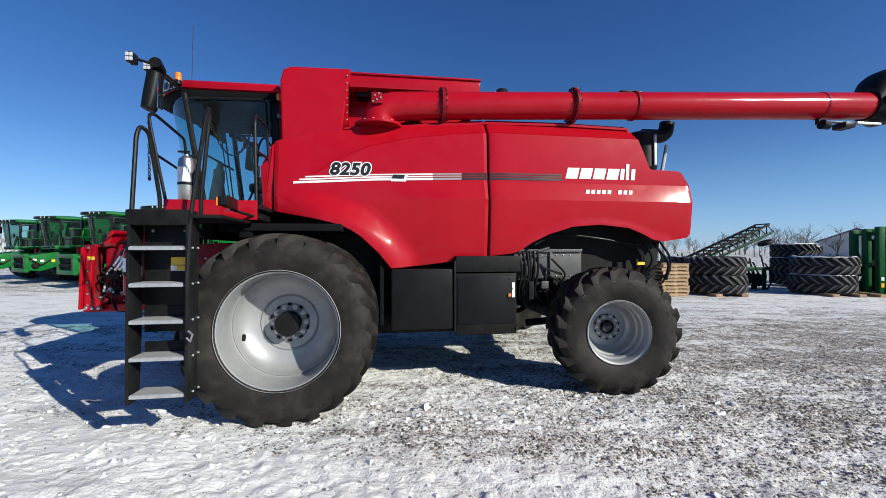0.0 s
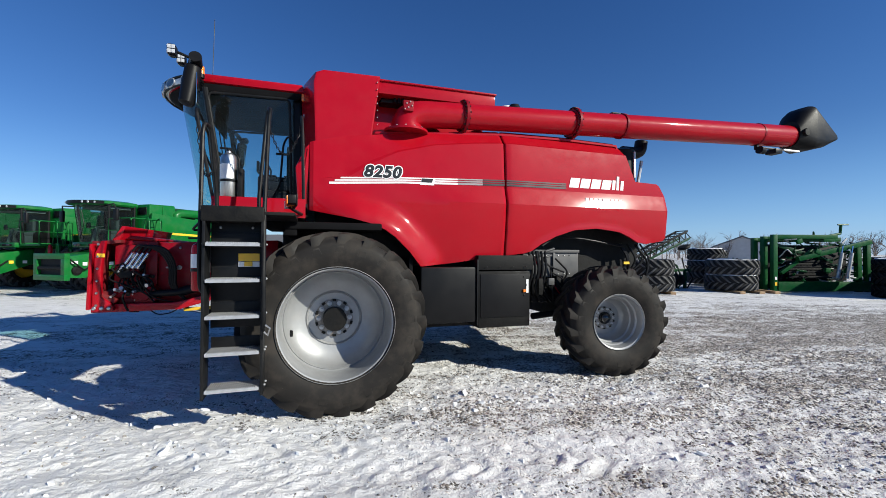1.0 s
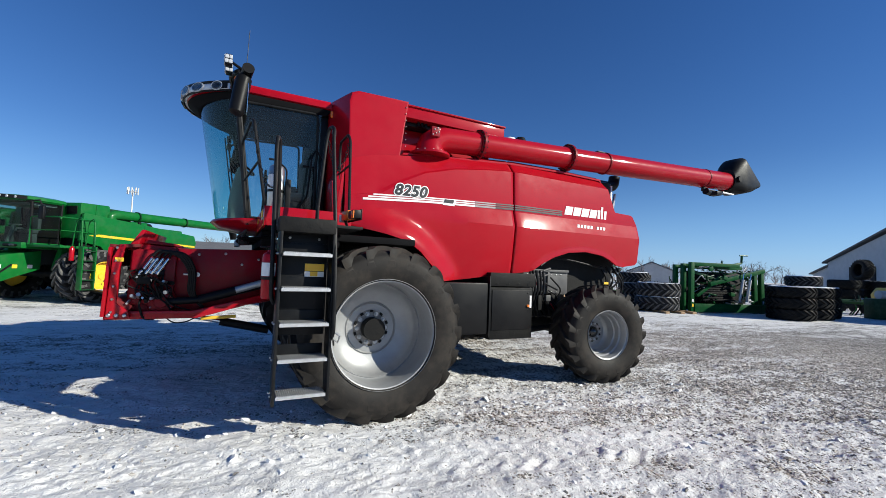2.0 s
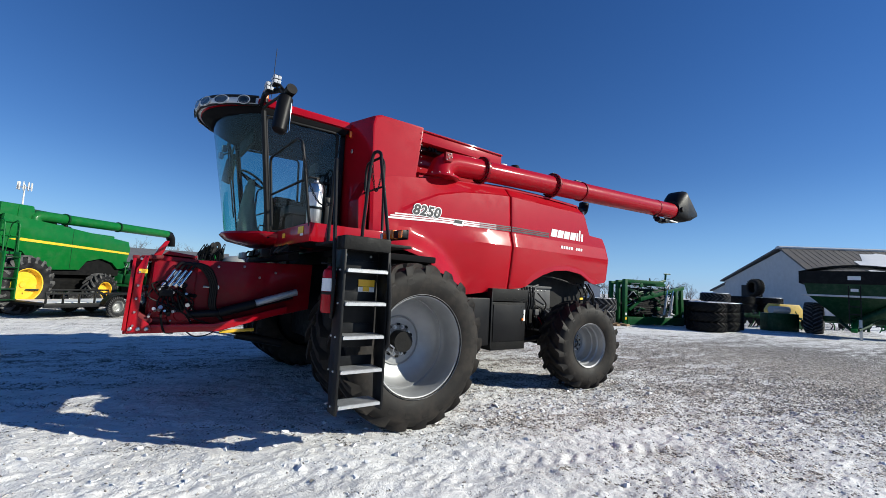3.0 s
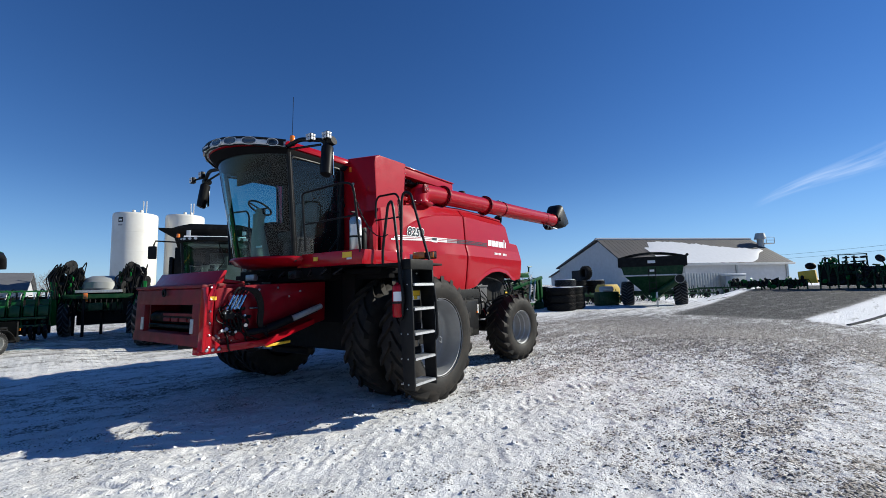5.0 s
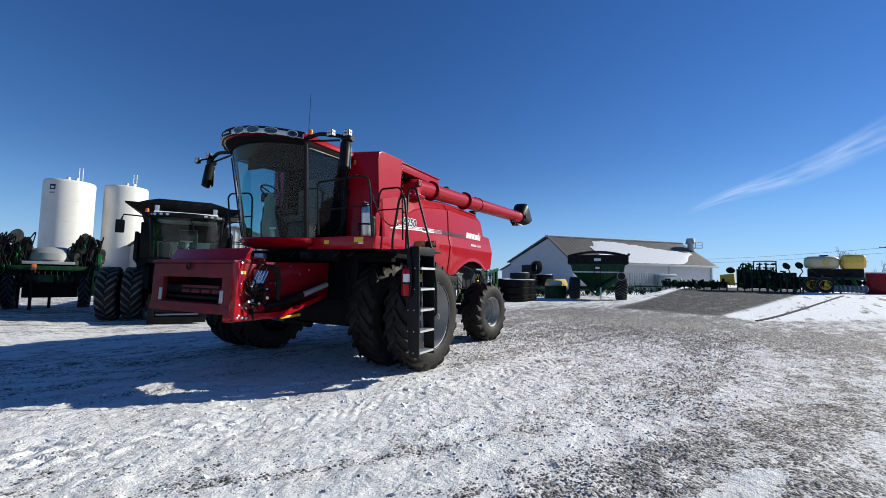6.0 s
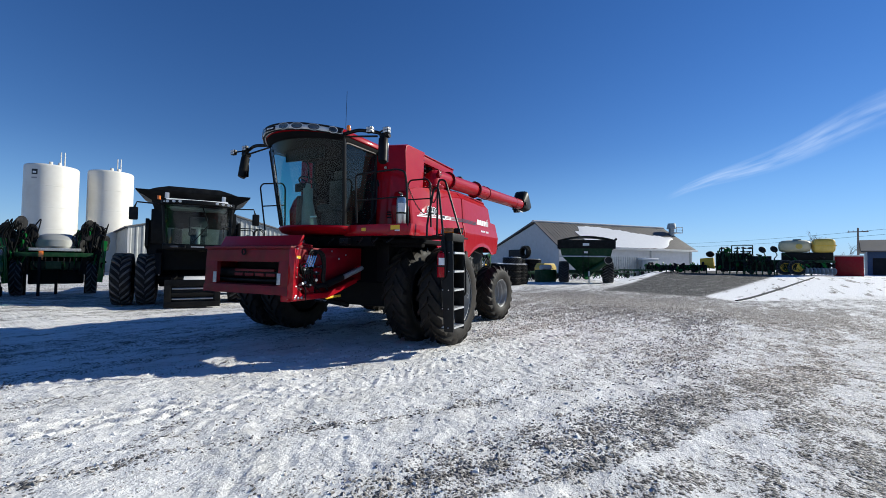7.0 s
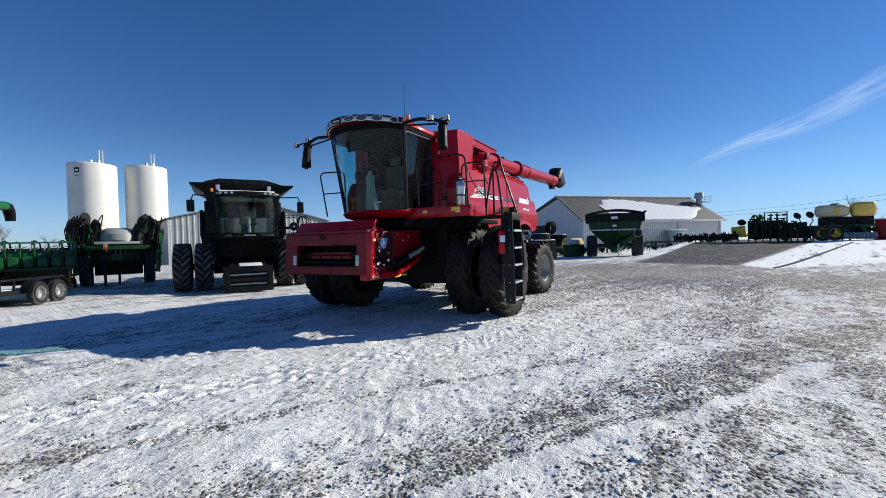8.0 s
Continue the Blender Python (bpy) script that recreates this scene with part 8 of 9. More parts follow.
def grain_cart(m):
    c = thing("grain_cart", m, "dark green grain cart with black tarpaulin and big tyres", "grain cart")
    top = [(-1.6, -2.2), (1.6, -2.2), (1.6, 2.2), (-1.6, 2.2)]
    rows = [[(x * k, y * ky, z) for x, y in top] for z, k, ky in ((0.75, 0.28, 0.22), (2.15, 1.0, 0.86), (2.75, 1.02, 0.92), (3.45, 1.05, 0.96))]
    part("hopper", Build().grid(rows, thick=(0.02, 0, 0), close=True), GREEN_DARK, c, "dark green sloped hopper")
    part("hopper_extension", Build().grid([[(x * 1.055, y * 1.025, z) for x, y in top] for z in (2.78, 3.46)], close=True), CHARCOAL, c)
    arch = [[(x, 2.24 * u, 3.44 + 0.34 * (1 - u * u)) for u in np.linspace(-1, 1, 13)] for x in np.linspace(-1.7, 1.7, 4)]
    part("tarpaulin", Build().grid(arch, thick=(0, 0, -0.05)), CHARCOAL, c, "rolled black tarpaulin")
    part("tarp_roll", Build().cyl((-1.75, -2.28, 3.5), (1.75, -2.28, 3.5), 0.09, seg=12), CHARCOAL, c)
    part("front_ladder", Build().box(-1.75, -1.70, -0.25, -0.20, 0.9, 2.7).box(-1.75, -1.70, 0.2, 0.25, 0.9, 2.7).box(-1.75, -1.70, -0.2, 0.2, 1.2, 1.25).box(-1.75, -1.70, -0.2, 0.2, 1.6, 1.65).box(-1.75, -1.70, -0.2, 0.2, 2.0, 2.05), BLACK, c)
    part("top_bar", Build().box(-1.72, -1.6, -1.6, 2.1, 2.1, 2.2, 0.01), GALVANIZED, c)
    for s in (-1, 1):
        yard_wheel(c, 0.2, s * 1.78, 0.88, 0.88, 0.44, 0.42, GREEN_DARK, s, "c", 22)
    part("axle", Build().box(0.05, 0.35, -1.7, 1.7, 0.75, 1.05, 0.03), GREEN_DARK, c)
    part("unloading_auger", Build().tube([(-0.9, 0.1, 0.7), (-1.2, -1.0, 1.35), (-1.35, -1.62, 1.80)], 0.24, 16).tube([(-0.6, -1.75, 1.90), (-1.75, -1.72, 1.86)], 0.31, 20), GREEN_DARK, c, "slanted unloading auger")
    # the tube's dark inside is a disc coloured as shade
    part("auger_mouth", Build().cyl((-1.755, -1.72, 1.86), (-1.76, -1.72, 1.86), 0.27, seg=18), OPENING_SHADE, c)
    part("auger_rim", Build().lathe([(0.27, -0.03), (0.32, -0.03), (0.32, 0.04), (0.27, 0.04)], (-1.76, -1.72, 1.86), 20, axis="x"), BEIGE, c)
    part("tongue", Build().prism([(-4.0, 0.38), (-4.0, 0.52), (-1.0, 0.98), (-1.0, 0.75)], -0.12, 0.12, 0.02), GREEN, c)
    for y in (-0.62, 0.62):
        part("frame_rail", Build().tube([(-3.6, y * 0.2, 0.5), (-1.2, y, 0.8), (0.4, y, 0.9)], 0.08, 8), GREEN_DARK, c)
    part("hitch_jack", Build().box(-3.2, -3.05, -0.28, -0.16, 0.0, 1.0, 0.01), GALVANIZED, c)
    part("emblem", Build().box(-1.745, -1.735, -0.25, 0.25, 3.0, 3.2), WHITE_DECAL, c)
    part("emblem", Build().box(-1.70, -1.69, -0.15, 0.15, 2.4, 2.55), WHITE_DECAL, c)
    return c


grain_cart(pose(27.0, 10.9, 0, 0, 0, 19) @ Matrix.Diagonal((0.86, 1.0, 1.03, 1)))


def big_barn():
    b0 = Vector((64.1, 32.6, 0))
    m = Matrix.Translation(b0) @ Matrix.Rotation(radians(-32.8), 4, "Z")
    h = thing("machine_barn", m, "large pale metal barn with brown roof partly under snow", "barn")
    L, half, deep, eave, low, ridge = 31.1, 7.45, 15.3, 4.68, 5.1, 9.35
    gable = [(-half, 0), (deep, 0), (deep, low), (0, ridge - 0.25), (-half, eave)]
    part("gable_wall", Build().prism(gable, 0.0, 0.3, axis="x"), SIDING, h)
    part("gable_wall", Build().prism(gable, L - 0.3, L, axis="x"), SIDING, h)
    for k in range(3):
        part("side_wall", Build().box(0.3 + (L - 0.6) / 3 * k, 0.3 + (L - 0.6) / 3 * (k + 1) - 0.35, -half, -half + 0.25, 0, eave - 0.05), SIDING, h)
        part("wall_post", Build().box(0.3 + (L - 0.6) / 3 * (k + 1) - 0.35, 0.3 + (L - 0.6) / 3 * (k + 1), -half - 0.15, -half + 0.2, 0, eave - 0.05), METAL_SHED, h)
    part("rear_wall", Build().box(0.3, L - 0.3, deep - 0.25, deep, 0, low), SIDING, h)
    slope, back = (ridge - eave) / half, (ridge - low) / deep
    part("roof", Build().prism([(-half - 0.6, eave - 0.6 * slope), (0, ridge), (deep + 0.6, low - 0.6 * back), (deep + 0.6, low - 0.6 * back + 0.25), (0, ridge + 0.25), (-half - 0.6, eave - 0.6 * slope + 0.25)], -0.5, L + 0.5, axis="x"), ROOF_BROWN, h)
    part("lean_to", Build().prism([(deep + 0.02, 0), (deep + 5.0, 0), (deep + 5.0, 3.5), (deep + 0.02, low - 0.45)], 0.4, L - 0.4, axis="x"), SIDING, h, "low lean-to along the rear wall")
    part("lean_to_roof", Build().prism([(deep - 0.2, low - 0.44), (deep + 5.5, 3.25), (deep + 5.5, 3.45), (deep - 0.2, low - 0.2)], 0.0, L, axis="x"), ROOF_BROWN, h)
    part("ridge_cap", Build().prism([(-0.5, ridge + 0.0), (-0.5, ridge + 0.2), (0, ridge + 0.38), (0.5, ridge + 0.2), (0.5, ridge + 0.0)], -0.55, L + 0.55, axis="x"), SIDING, h, "pale ridge cap")
    part("gutter", Build().box(-0.5, L + 0.5, -half - 0.85, -half - 0.6, eave - 0.75 * slope, eave - 0.6 * slope + 0.26, 0.03), TANK_WHITE, h)
    for k in range(40):
        x = 0.5 + (L - 1) * k / 39
        part("roof_rib", Build().add([(x, -half - 0.6, eave - 0.6 * slope + 0.25), (x + 0.08, -half - 0.6, eave - 0.6 * slope + 0.25), (x + 0.08, 0, ridge + 0.25), (x, 0, ridge + 0.25), (x, -half - 0.6, eave - 0.6 * slope + 0.28), (x + 0.08, -half - 0.6, eave - 0.6 * slope + 0.28), (x + 0.08, 0, ridge + 0.28), (x, 0, ridge + 0.28)], [(4, 5, 6, 7), (0, 4, 7, 3), (1, 2, 6, 5)]), ROOF_BROWN, h)
    # the snow left on the roof: a slab with a ragged rim that thins out uphill
    rows, n = [], 44
    for j in range(n):
        x = 6.5 + 23.0 * j / (n - 1)
        low_edge = 0.01 + 0.05 * max(0, noise.noise((x * 0.6, 1, 0))) + 0.42 * smoothstep(21, 29.5, x) ** 2
        high = 0.86 + 0.09 * noise.fractal((x * 0.7, 3, 0), 0.7, 2.2, 4) - 0.34 * smoothstep(11, 29.5, x) - 0.30 * (1 - smoothstep(6.5, 9.0, x))
        low_edge = min(low_edge, high - 0.01)
        rows.append([(x, -half - 0.6 + (half + 0.6) * v, eave - 0.6 * slope + 0.29 + (ridge - eave + 0.6 * slope) * v + 0.10 * math.sin(math.pi * w) ** 0.5) for w, v in [(w, low_edge + (high - low_edge) * w) for w in np.linspace(0, 1, 9)]])
    part("roof_snow", Build().grid(rows), SNOW, h, "sheet of snow left on the roof")
    part("barn_door", Build().box(-0.1, 0.02, 4.6, 10.0, 0, 4.3), OPENING_SHADE, h)
    v = part("roof_vent", Build().cyl((L + 0.2, -2.6, ridge - 2.4), (L + 0.2, -2.6, ridge + 0.2), 0.55, seg=14).cyl((L + 0.2, -2.6, ridge - 0.2), (L + 0.2, -2.6, ridge + 0.9), 0.95, 0.7, seg=14).box(L + 0.4, L + 2.4, -3.4, -1.8, ridge - 1.1, ridge - 0.95), METAL_SHED, h, "round roof vent with a small walkway")
    part("walkway_rail", Build().tube([(L + 0.6, -3.4, ridge - 1.0), (L + 0.6, -3.4, ridge + 0.1), (L + 2.4, -3.4, ridge + 0.1), (L + 2.4, -3.4, ridge - 1.0)], 0.06, 6).tube([(L + 0.6, -3.4, ridge - 0.45), (L + 2.4, -3.4, ridge - 0.45)], 0.05, 6), METAL_SHED, v)
    return h


big_barn()
fence = thing("panel_fence", pose(47, 17.5, 0, 0, 0, -29.5), "pale ribbed metal fence panels before the barn", "fence")
for k in range(26):
    part("panel", Build().box(0.42 * k, 0.42 * k + 0.36, 0, 0.06, 0.1, 2.7, 0.01), METAL_SHED, fence)
part("fence_rail", Build().box(0, 10.9, 0.06, 0.14, 0.6, 0.7).box(0, 10.9, 0.06, 0.14, 2.1, 2.2), BLACK, fence)
bales = thing("wrapped_stack", pose(57, 12.4, 0, 0, 0, -30), "grey covered stack with a snowy top", "stack")
part("stack_body", Build().box(-1.6, 1.6, -1.2, 1.2, 0, 2.3, 0.12), METAL_SHED, bales)
part("stack_snow", Build().box(-1.65, 1.65, -1.25, 1.25, 2.3, 2.55, 0.1), SNOW, bales)
ib = thing("liquid_tank", pose(25.6, 13.9, 0, 0, 0, -20), "white liquid tank on a low yellow and green frame", "tank")
part("tank_shell", Build().cyl((-0.55, 0, 1.25), (0.55, 0, 1.25), 0.22, seg=20), SIDING, ib)
part("cradle", Build().box(-1.0, 1.0, -0.3, 0.3, 0.0, 1.05, 0.05), GREEN_DARK, ib)
yl = thing("seed_hopper", pose(29.3, 15.5, 0, 0, 0, -20), "yellow seed hopper on a green frame", "hopper")
part("hopper_shell", Build().prism([(-0.9, 0.5), (0.9, 0.5), (1.0, 1.2), (0.7, 1.6), (-0.7, 1.6), (-1.0, 1.2)], -0.5, 0.5, 0.06), YELLOW_PLASTIC, yl)
part("frame", Build().box(-1.0, 1.0, -0.5, 0.5, 0.0, 0.5, 0.03), GREEN_DARK, yl)


def air_seeder(m):
    """The planter on top of the ramp: two tanks, wheels, a row of discs and wings folded up."""
    s = thing("air_seeder", m, "large green seeder with cream and yellow tanks and folded wings", "planter")
    rnd = random.Random(5)

    def barrel(y0, y1, z0, z1, r, power):
        rows = []
        for v, w in ((0.0, 0.35), (0.03, 0.72), (0.12, 0.93), (0.3, 1.0), (0.7, 1.0), (0.88, 0.93), (0.97, 0.72), (1.0, 0.35)):
            ring = []
            for a in np.linspace(0, 2 * math.pi, 29)[:-1]:
                q = lambda c: math.copysign(abs(c) ** power, c)
                ring.append((r * w * q(math.cos(a)), y0 + (y1 - y0) * v, (z0 + z1) / 2 + (z1 - z0) / 2 * w * q(math.sin(a))))
            rows.append(ring)
        b = Build().grid(rows, close=True)
        return b.add(rows[0], [tuple(range(28))]).add(rows[-1], [tuple(range(28))[::-1]])

    cream = part("seed_tank", barrel(-4.95, -2.45, 2.25, 3.5, 0.95, 0.75), CREAM_TANK, s, "weathered cream seed tank")
    part("tank_lid", Build().cyl((-0.1, -3.9, 3.42), (-0.1, -3.9, 3.58), 0.32, seg=16), BLACK_PLASTIC, cream)
    part("tank_port", Build().cyl((-0.90, -4.0, 2.85), (-1.0, -4.0, 2.85), 0.26, seg=18), YELLOW_PLASTIC, cream)
    gold = part("seed_tank", barrel(-6.7, -4.98, 2.2, 3.6, 0.95, 0.45), YELLOW_PLASTIC, s, "yellow square-shouldered seed tank")
    part("tank_band", Build().box(-0.97, 0.97, -6.72, -5.0, 2.86, 2.92, 0.01), YELLOW, gold)
    part("chassis", Build().box(-0.9, 0.9, -6.6, 1.6, 1.25, 1.5, 0.03), GREEN_DARK, s)
    part("tank_cradle", Build().box(-0.7, 0.7, -6.5, -2.7, 1.5, 2.25, 0.06), GRIME, s)
    part("meter_housing", Build().box(-0.6, 0.6, -6.2, 1.2, 0.45, 1.25, 0.08), GRIME, s)
    for y in (-2.95, -3.85):
        yard_wheel(s, -1.0, y, 0.76, 0.76, 0.22, 0.44, YELLOW, -1, "s", 18).rotation_euler = (0, 0, radians(-78))
    for k in range(8):
        y = -4.5 - 0.28 * k
        part("opener_disc", Build().lathe([(0.0, -0.03), (0.30, -0.03), (0.34, 0.0), (0.30, 0.03), (0.0, 0.03)], (0, 0, 0), 16, axis="y"), GALVANIZED, s, at=pose(-1.1, y, 0.45, 0, 0, 35))
        part("opener_disc", Build().lathe([(0.0, -0.03), (0.22, -0.03), (0.25, 0.0), (0.22, 0.03), (0.0, 0.03)], (0, 0, 0), 16, axis="y"), RUBBER_WORN, s, at=pose(-0.9, y, 1.0, 0, 0, 30))
    for k in range(26):
        y, z = rnd.uniform(-6.6, 1.4), rnd.uniform(0.5, 2.0)
        part("linkage", Build().tube([(-0.9, y, z), (-1.2, y + rnd.uniform(-0.5, 0.5), z + rnd.uniform(-0.3, 0.4)), (-0.9, y + rnd.uniform(-0.7, 0.7), z - rnd.uniform(0, 0.5))], rnd.uniform(0.03, 0.07), 6, smooth_turn=0.1), (GREEN, GREEN_DARK, GRIME, BLACK_PLASTIC)[k % 4], s)
    # wings: towers of discs on posts
    for y in (2.35, 1.85, 0.95, 0.45, -0.1):
        part("wing_post", Build().box(-0.3, -0.1, y - 0.07, y + 0.07, 0.2, 2.9 if y > 0 else 2.4, 0.01), GREEN_DARK, s)
        for j in range(7):
            part("closing_wheel", Build().lathe([(0.0, -0.06), (0.22, -0.06), (0.28, 0.0), (0.22, 0.06), (0.0, 0.06)], (0, 0, 0), 12, axis="z"), RUBBER_WORN, s, at=pose(-0.5 + rnd.uniform(-0.15, 0.15), y + rnd.uniform(-0.1, 0.1), 0.45 + 0.38 * j, rnd.uniform(-16, 16), rnd.uniform(-16, 16), 0))
    part("wing_portal", Build().tube([(-0.3, 1.45, 0.6), (-0.3, 1.45, 3.0), (-0.3, -0.35, 3.0), (-0.3, -0.35, 0.6)], 0.07, 8), GREEN_DARK, s)
    part("wing_truss", Build().box(-0.2, 0.2, -1.9, 1.6, 0.7, 1.9, 0.05), GRIME, s)
    for y, z in ((-1.15, 2.55), (-2.1, 2.6)):
        part("row_wheel", Build().lathe([(0.0, -0.08), (0.26, -0.08), (0.36, 0.0), (0.26, 0.08), (0.0, 0.08)], (0, 0, 0), 14, axis="x"), RUBBER_WORN, s, at=pose(-0.3, y, z, 0, 20, 30))
        part("row_arm", Build().tube([(-0.3, y, z), (-0.3, y - 0.25, z - 0.6), (-0.2, y, 1.6)], 0.05, 6), GREEN_DARK, s)
    part("front_hopper", Build().prism([(3.0, 0.5), (4.3, 0.6), (4.35, 1.6), (3.1, 1.75)], -0.6, 0.6, 0.06, axis="x"), YELLOW, s)
    part("hopper_coil", Build().ball((-0.2, 3.4, 2.1), 0.42, (1, 1, 0.8), 14, 8), GRIME, s)
    part("draw_bar", Build().box(-0.15, 0.15, 1.6, 5.6, 0.6, 0.8, 0.02), GREEN_DARK, s)
    return s


CREAM_TANK = material("cream_plastic_tank", (0.62, 0.55, 0.34), 0.5, vary=0.08, dirt=(0.5, 0.45, 0.35), dirt_amount=0.4)
air_seeder(pose(46.0, 0, ramp_rise(46.0, 0) - 0.01))


def wing_bundle(m, seed, w, h, paint=None):
    rnd = random.Random(seed)
    t = thing("folded_wing", m, "dark green folded planter wing with stacked black wheels", "implement", "parked implements")
    part("wing_frame", Build().box(-w / 2, w / 2, 0.1, 0.5, 0.3, h * 0.85, 0.04), GRIME, t)
    for k in range(6):
        part("wing_post", Build().box(-w / 2 + w * k / 5 - 0.06, -w / 2 + w * k / 5 + 0.06, -0.1, 0.1, 0.0, h * rnd.uniform(0.7, 1.0), 0.01), GREEN_DARK, t)
    for k in range(30):
        part("gauge_wheel", Build().lathe([(0.0, -0.06), (0.15, -0.06), (0.22, 0.0), (0.15, 0.06), (0.0, 0.06)], (0, 0, 0), 12, axis="x"), (paint if paint and k % 2 else RUBBER_WORN), t, at=pose(rnd.uniform(-w / 2, w / 2), rnd.uniform(-0.3, 0.3), rnd.uniform(0.25, h), rnd.uniform(-30, 30), rnd.uniform(-30, 30), rnd.uniform(0, 180)))
    for k in range(10):
        x = rnd.uniform(-w / 2, w / 2)
        part("hose", Build().tube([(x, -0.2, h * 0.5), (x + 0.3, -0.4, h * 0.9), (x + 0.5, -0.2, h * 0.4)], 0.03, 6, smooth_turn=0.15), GREEN_DARK if k % 2 else BLACK_PLASTIC, t)
    return t


wing_bundle(pose(45.0, 5.4, ramp_rise(45.0, 5.4) - 0.01, 0, 0, -84), 31, 3.4, 1.1, GREEN)
wing_bundle(pose(46.5, 8.2, ramp_rise(46.5, 8.2) - 0.01, 0, 0, -80), 32, 3.6, 1.0, GREEN)
wing_bundle(pose(44.5, -0.9, ramp_rise(44.5, -0.9) - 0.01, 0, 0, -88), 33, 2.4, 1.7, GREEN_DARK)
wing_bundle(pose(45.2, 1.3, ramp_rise(45.2, 1.3) - 0.01, 0, 0, -88), 34, 3.0, 2.6, GREEN)
wing_bundle(pose(45.2, -3.6, ramp_rise(45.2, -3.6) - 0.01, 0, 0, -88), 35, 2.6, 1.3, GREEN)
rb = thing("red_container", pose(48, -7.8, ramp_rise(48, -7.8) - 0.01, 0, 0, -4), "red steel container with pale trim", "container")
part("container_body", Build().box(-1.5, 1.5, -1.0, 1.0, 0, 2.0, 0.05), RED_MATT, rb)
part("container_trim", Build().box(-1.55, -1.48, -1.0, 1.0, 1.9, 2.0), WHITE_DECAL, rb)
SHED_BLUE = material("blue_sheet_metal", (0.03, 0.07, 0.16), 0.5, vary=0.12, dirt=(0.1, 0.1, 0.1), dirt_amount=0.3)
bs = thing("open_shed", pose(58, -10.6, ramp_rise(58, -10.6) - 0.01, 0, 0, -6), "low blue sheet-metal shed with brown roof and open front", "shed")
part("wall", Build().box(-1.5, 4.5, -7.5, 0.0, 0, 2.6), SHED_BLUE, bs)
# the shade within the shed is a dark sheet on its wall
part("opening", Build().box(-1.56, -1.49, -3.6, -0.4, 0.0, 1.9), OPENING_SHADE, bs)
part("roof", Build().prism([(-2.2, 2.55), (1.5, 3.9), (5.2, 2.55), (5.2, 2.7), (1.5, 4.05), (-2.2, 2.7)], -8.0, 0.5), ROOF_BROWN, bs)


def utility_pole(m, h):
    p = thing("utility_pole", m, "wooden utility pole with crossarm and insulators", "pole", "utility poles")
    part("pole", Build().cyl((0, 0, 0), (0, 0, h), 0.17, 0.11, 10), BARK, p)
    part("crossarm", Build().box(-0.06, 0.06, -1.2, 1.2, h - 0.7, h - 0.55, 0.01), BARK, p)
    for y in (-1.1, -0.5, 0.5, 1.1):
        part("insulator", Build().cyl((0, y, h - 0.55), (0, y, h - 0.38), 0.05, 0.03, 8), METAL_SHED, p)
    return p


utility_pole(pose(85, -13.7, 0), 8.0)
utility_pole(pose(118, 34, 0), 8.5)
for k, z in enumerate((7.4, 6.6)):
    w = tagged(new("power_line", Build().tube([(85 + t * 33 - 33 * 2 * (t < 0) * 0, -13.7 + t * 47.7, z - 3.0 * t * (1 - t)) for t in np.linspace(-0.6, 1, 24)], 0.025, 4).mesh("power_line", BLACK_PLASTIC)), "thin sagging power line between utility poles", "cable", "power lines")


# ---- bare winter trees ----
def bare_tree(seed, height, spread):
    rnd = random.Random(seed)
    trunk, twigs = Build(), Build()

    def limb(b, p, d, length, r, depth):
        pts, q, dd = [p], p, d
        n = 3
        for k in range(n):
            dd = (dd + Vector((rnd.uniform(-1, 1), rnd.uniform(-1, 1), rnd.uniform(-0.2, 0.6))) * 0.16).normalized()
            q = q + dd * length / n
            pts.append(q)
        (trunk if depth < 2 else twigs).tube(pts, r, 6 if depth < 2 else 3, radii=[r * (1 - 0.5 * k / n) for k in range(n + 1)], caps=False)
        if depth < 5:
            for k in range(3 if depth < 4 else 2):
                axis = Vector((rnd.uniform(-1, 1), rnd.uniform(-1, 1), rnd.uniform(-0.1, 0.5))).normalized()
                limb(b, pts[-1 if k == 0 else rnd.choice((1, 2, 3))], (dd * 0.75 + axis * spread).normalized(), length * rnd.uniform(0.55, 0.8), r * 0.60, depth + 1)

    limb(trunk, Vector((0, 0, 0)), Vector((0, 0, 1)), height * 0.33, height * 0.02, 0)
    return trunk.mesh("trunk", BARK), twigs.mesh("crown", BARK)


TREES = [bare_tree(s, 10.0, 0.75) for s in (3, 8, 14)]


def plant(x, y, k, size, label="leafless winter tree with fine bare branches"):
    t = thing("tree", pose(x, y, 0, 0, 0, 47 * k % 360) @ Matrix.Scale(size, 4), label, "tree", "bare trees on the horizon")
    for name, me in zip(("trunk", "crown"), TREES[k % 3]):
        new(name, me).parent = t


rnd = random.Random(11)
for k in range(26):
    a = radians(38 + 0.85 * k + rnd.uniform(-0.3, 0.3))
    d = rnd.uniform(110, 170)
    plant(d * math.cos(a), d * math.sin(a), k, rnd.uniform(0.55, 0.95))
for k in range(22):
    a = radians(96 + 1.9 * k + rnd.uniform(-0.6, 0.6))
    d = rnd.uniform(130, 170)
    plant(-5 + d * math.cos(a), d * math.sin(a), k, rnd.uniform(0.8, 1.25))
plant(88, -8.6, 1, 0.95), plant(100, -15, 2, 0.8), plant(130, -30, 0, 0.9)
rnd = random.Random(4)
for k in range(190):
    a, d = radians(rnd.uniform(33, 150)), rnd.uniform(150, 230)
    plant(-5 + d * math.cos(a), d * math.sin(a), k, rnd.uniform(0.6, 1.15))

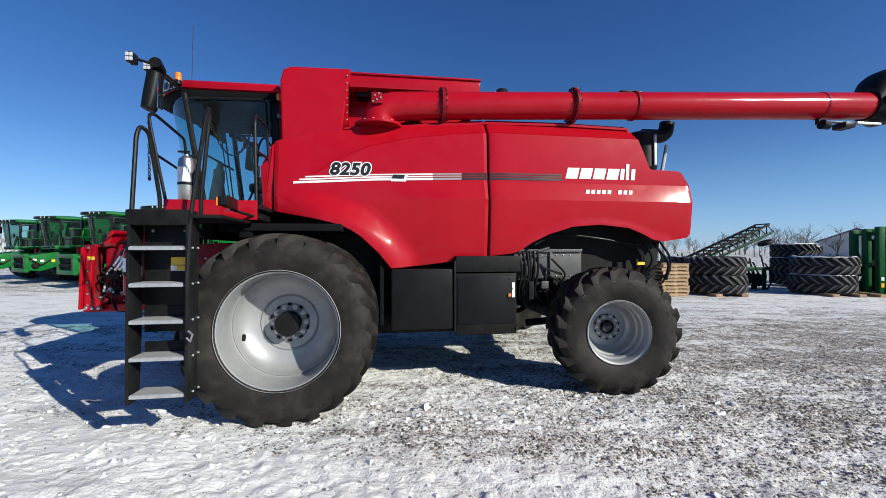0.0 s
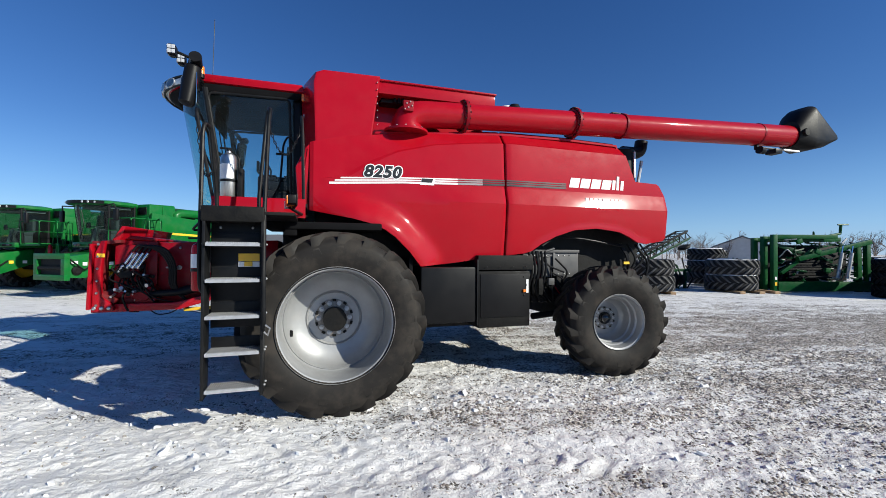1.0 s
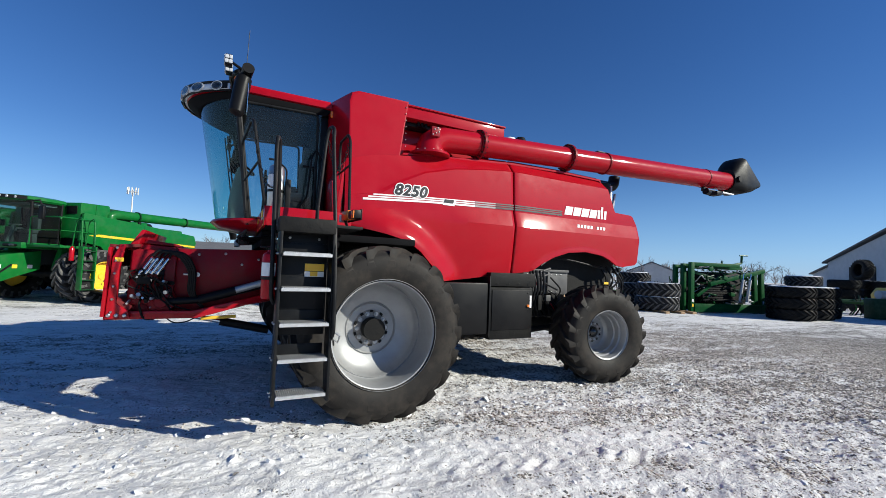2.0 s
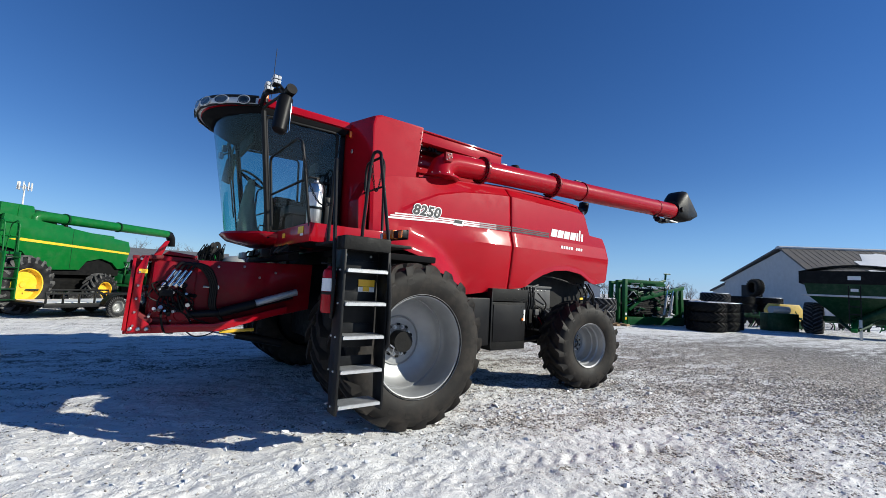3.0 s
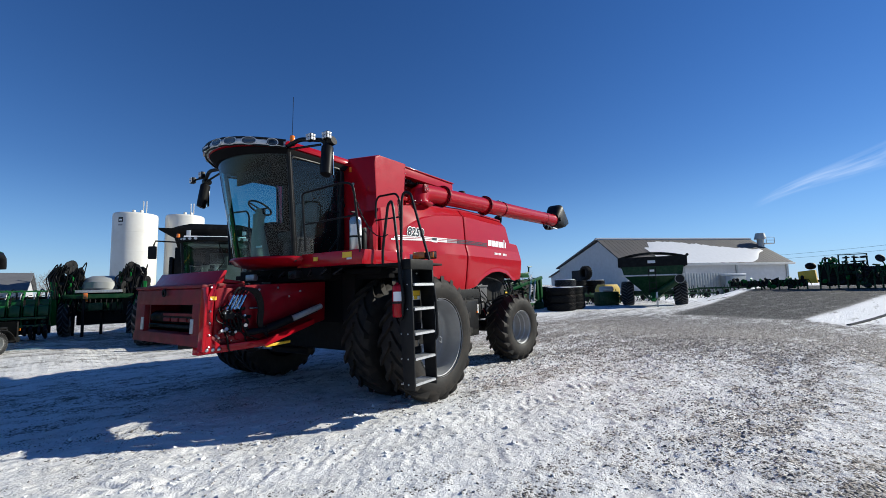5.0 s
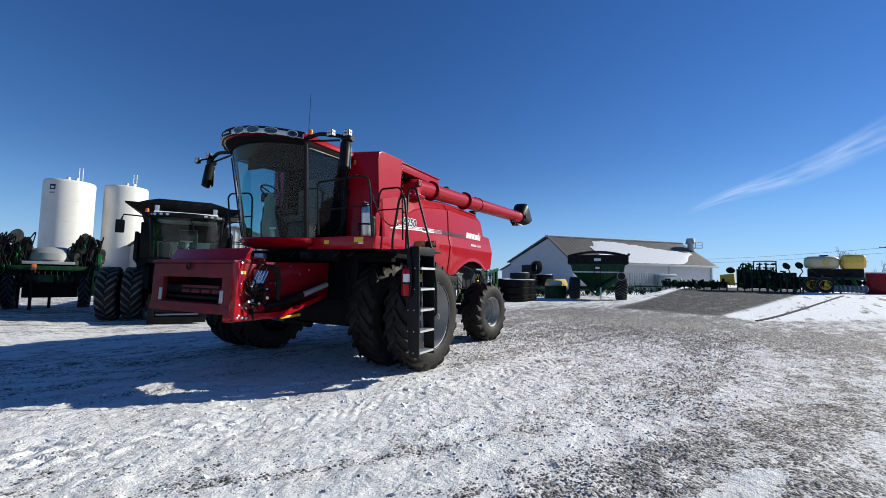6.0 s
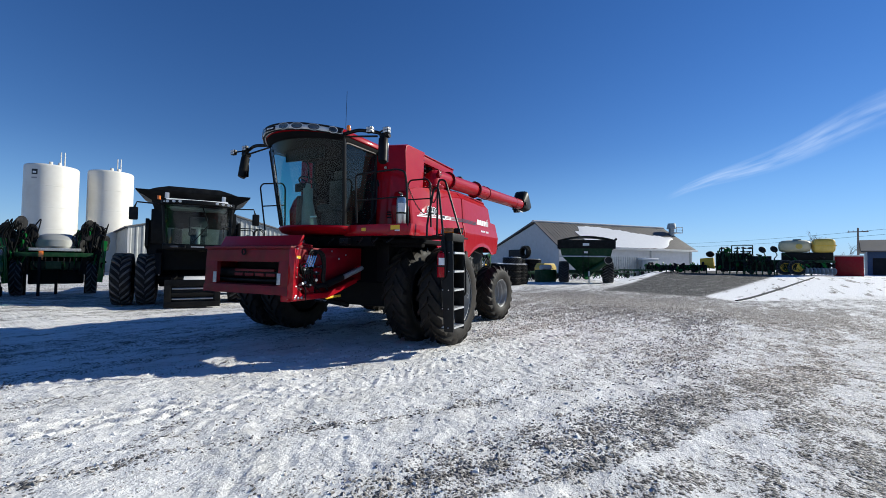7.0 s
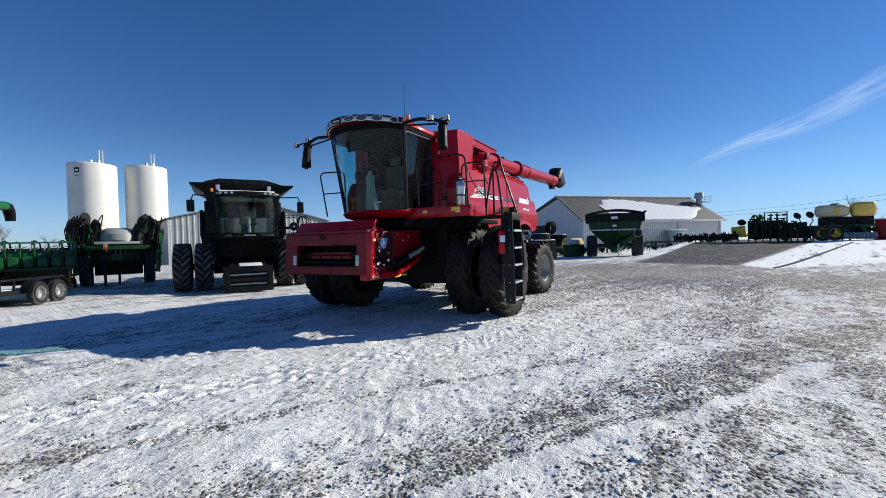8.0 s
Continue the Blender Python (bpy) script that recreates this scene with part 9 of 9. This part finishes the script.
# ---- high cloud streak ----
def cloud_material():
    m = bpy.data.materials.new("thin_cloud")
    m.use_nodes = True
    n, l = m.node_tree.nodes, m.node_tree.links
    n.remove(n["Principled BSDF"])
    tc, mp, ns, mr = n.new("ShaderNodeTexCoord"), n.new("ShaderNodeMapping"), n.new("ShaderNodeTexNoise"), n.new("ShaderNodeMapRange")
    mp.inputs["Scale"].default_value = (2.4, 2.2, 1)
    ns.inputs["Scale"].default_value, ns.inputs["Detail"].default_value = 2.2, 8
    l.new(tc.outputs["UV"], mp.inputs["Vector"])
    l.new(mp.outputs[0], ns.inputs["Vector"])
    mr.inputs["From Min"].default_value, mr.inputs["From Max"].default_value = 0.30, 0.75
    l.new(ns.outputs["Fac"], mr.inputs["Value"])
    at = n.new("ShaderNodeAttribute")
    at.attribute_name = "veil"
    mul = n.new("ShaderNodeMath")
    mul.operation = "MULTIPLY"
    l.new(mr.outputs[0], mul.inputs[0])
    l.new(at.outputs["Fac"], mul.inputs[1])
    tr, em, mx = n.new("ShaderNodeBsdfTransparent"), n.new("ShaderNodeEmission"), n.new("ShaderNodeMixShader")
    em.inputs["Color"].default_value = (0.80, 0.88, 1.0, 1)
    em.inputs["Strength"].default_value = 0.72
    l.new(mul.outputs[0], mx.inputs[0])
    l.new(tr.outputs[0], mx.inputs[1])
    l.new(em.outputs[0], mx.inputs[2])
    l.new(mx.outputs[0], n["Material Output"].inputs[0])
    return m


def cloud_streak():
    """A thin veil of ice cloud far off, drawn out along its length."""
    rows, veil, nu, nv = [], [], 40, 12
    for j in range(nv + 1):
        v = j / nv * 2 - 1
        row = []
        for i in range(nu + 1):
            u = i / nu
            az, el = radians(9.2 - 21.5 * u), radians(8.0 + 7.6 * u + v * (0.45 + 1.7 * u) + 0.3 * math.sin(u * 9))
            row.append(Vector((math.cos(az) * math.cos(el), math.sin(az) * math.cos(el), math.sin(el))) * 3000)
            veil.append((1 - abs(v) ** 1.5) * smoothstep(0, 0.15, u) * (1 - 0.5 * smoothstep(0.6, 1, u)) * 0.62)
        rows.append(row)
    me = Build().grid(rows).mesh("cloud", cloud_material())
    uv = me.uv_layers.new(name="UVMap")
    for loop in me.loops:
        k = loop.vertex_index
        uv.data[loop.index].uv = ((k % (nu + 1)) / nu, (k // (nu + 1)) / nv)
    at = me.attributes.new("veil", "FLOAT", "POINT")
    at.data.foreach_set("value", veil)
    return tagged(new("backdrop_cloud", me), "thin white streak of high cloud", "cloud", kind="structure")


cloud_streak()

# kerb beside the paved ramp
kerb = thing("ramp_kerb", pose(0, 0, 0), "low dark kerb along the paved ramp in snow", "kerb")
for k in range(18):
    t0, t1 = k / 14, (k + 0.98) / 14
    pts = [(14.7 + 19.0 * t, 0.05 - 3.6 * t) for t in (t0, t1)]
    (x0, y0), (x1, y1) = pts
    z0, z1 = ramp_rise(x0, y0), ramp_rise(x1, y1)
    d = Vector((x1 - x0, y1 - y0, 0)).normalized()
    nrm = Vector((-d.y, d.x, 0)) * 0.07
    ring0 = [Vector((x0, y0, z0 - 0.1)) - nrm, Vector((x0, y0, z0 - 0.1)) + nrm, Vector((x0, y0, z0 + 0.05)) + nrm * 0.9, Vector((x0, y0, z0 + 0.05)) - nrm * 0.9]
    ring1 = [p + Vector((x1 - x0, y1 - y0, z1 - z0)) for p in ring0]
    part("kerb_stone", Build().grid([ring0, ring1], close=True).add(ring0, [(0, 1, 2, 3)]).add(ring1, [(3, 2, 1, 0)]), GRIME, kerb)
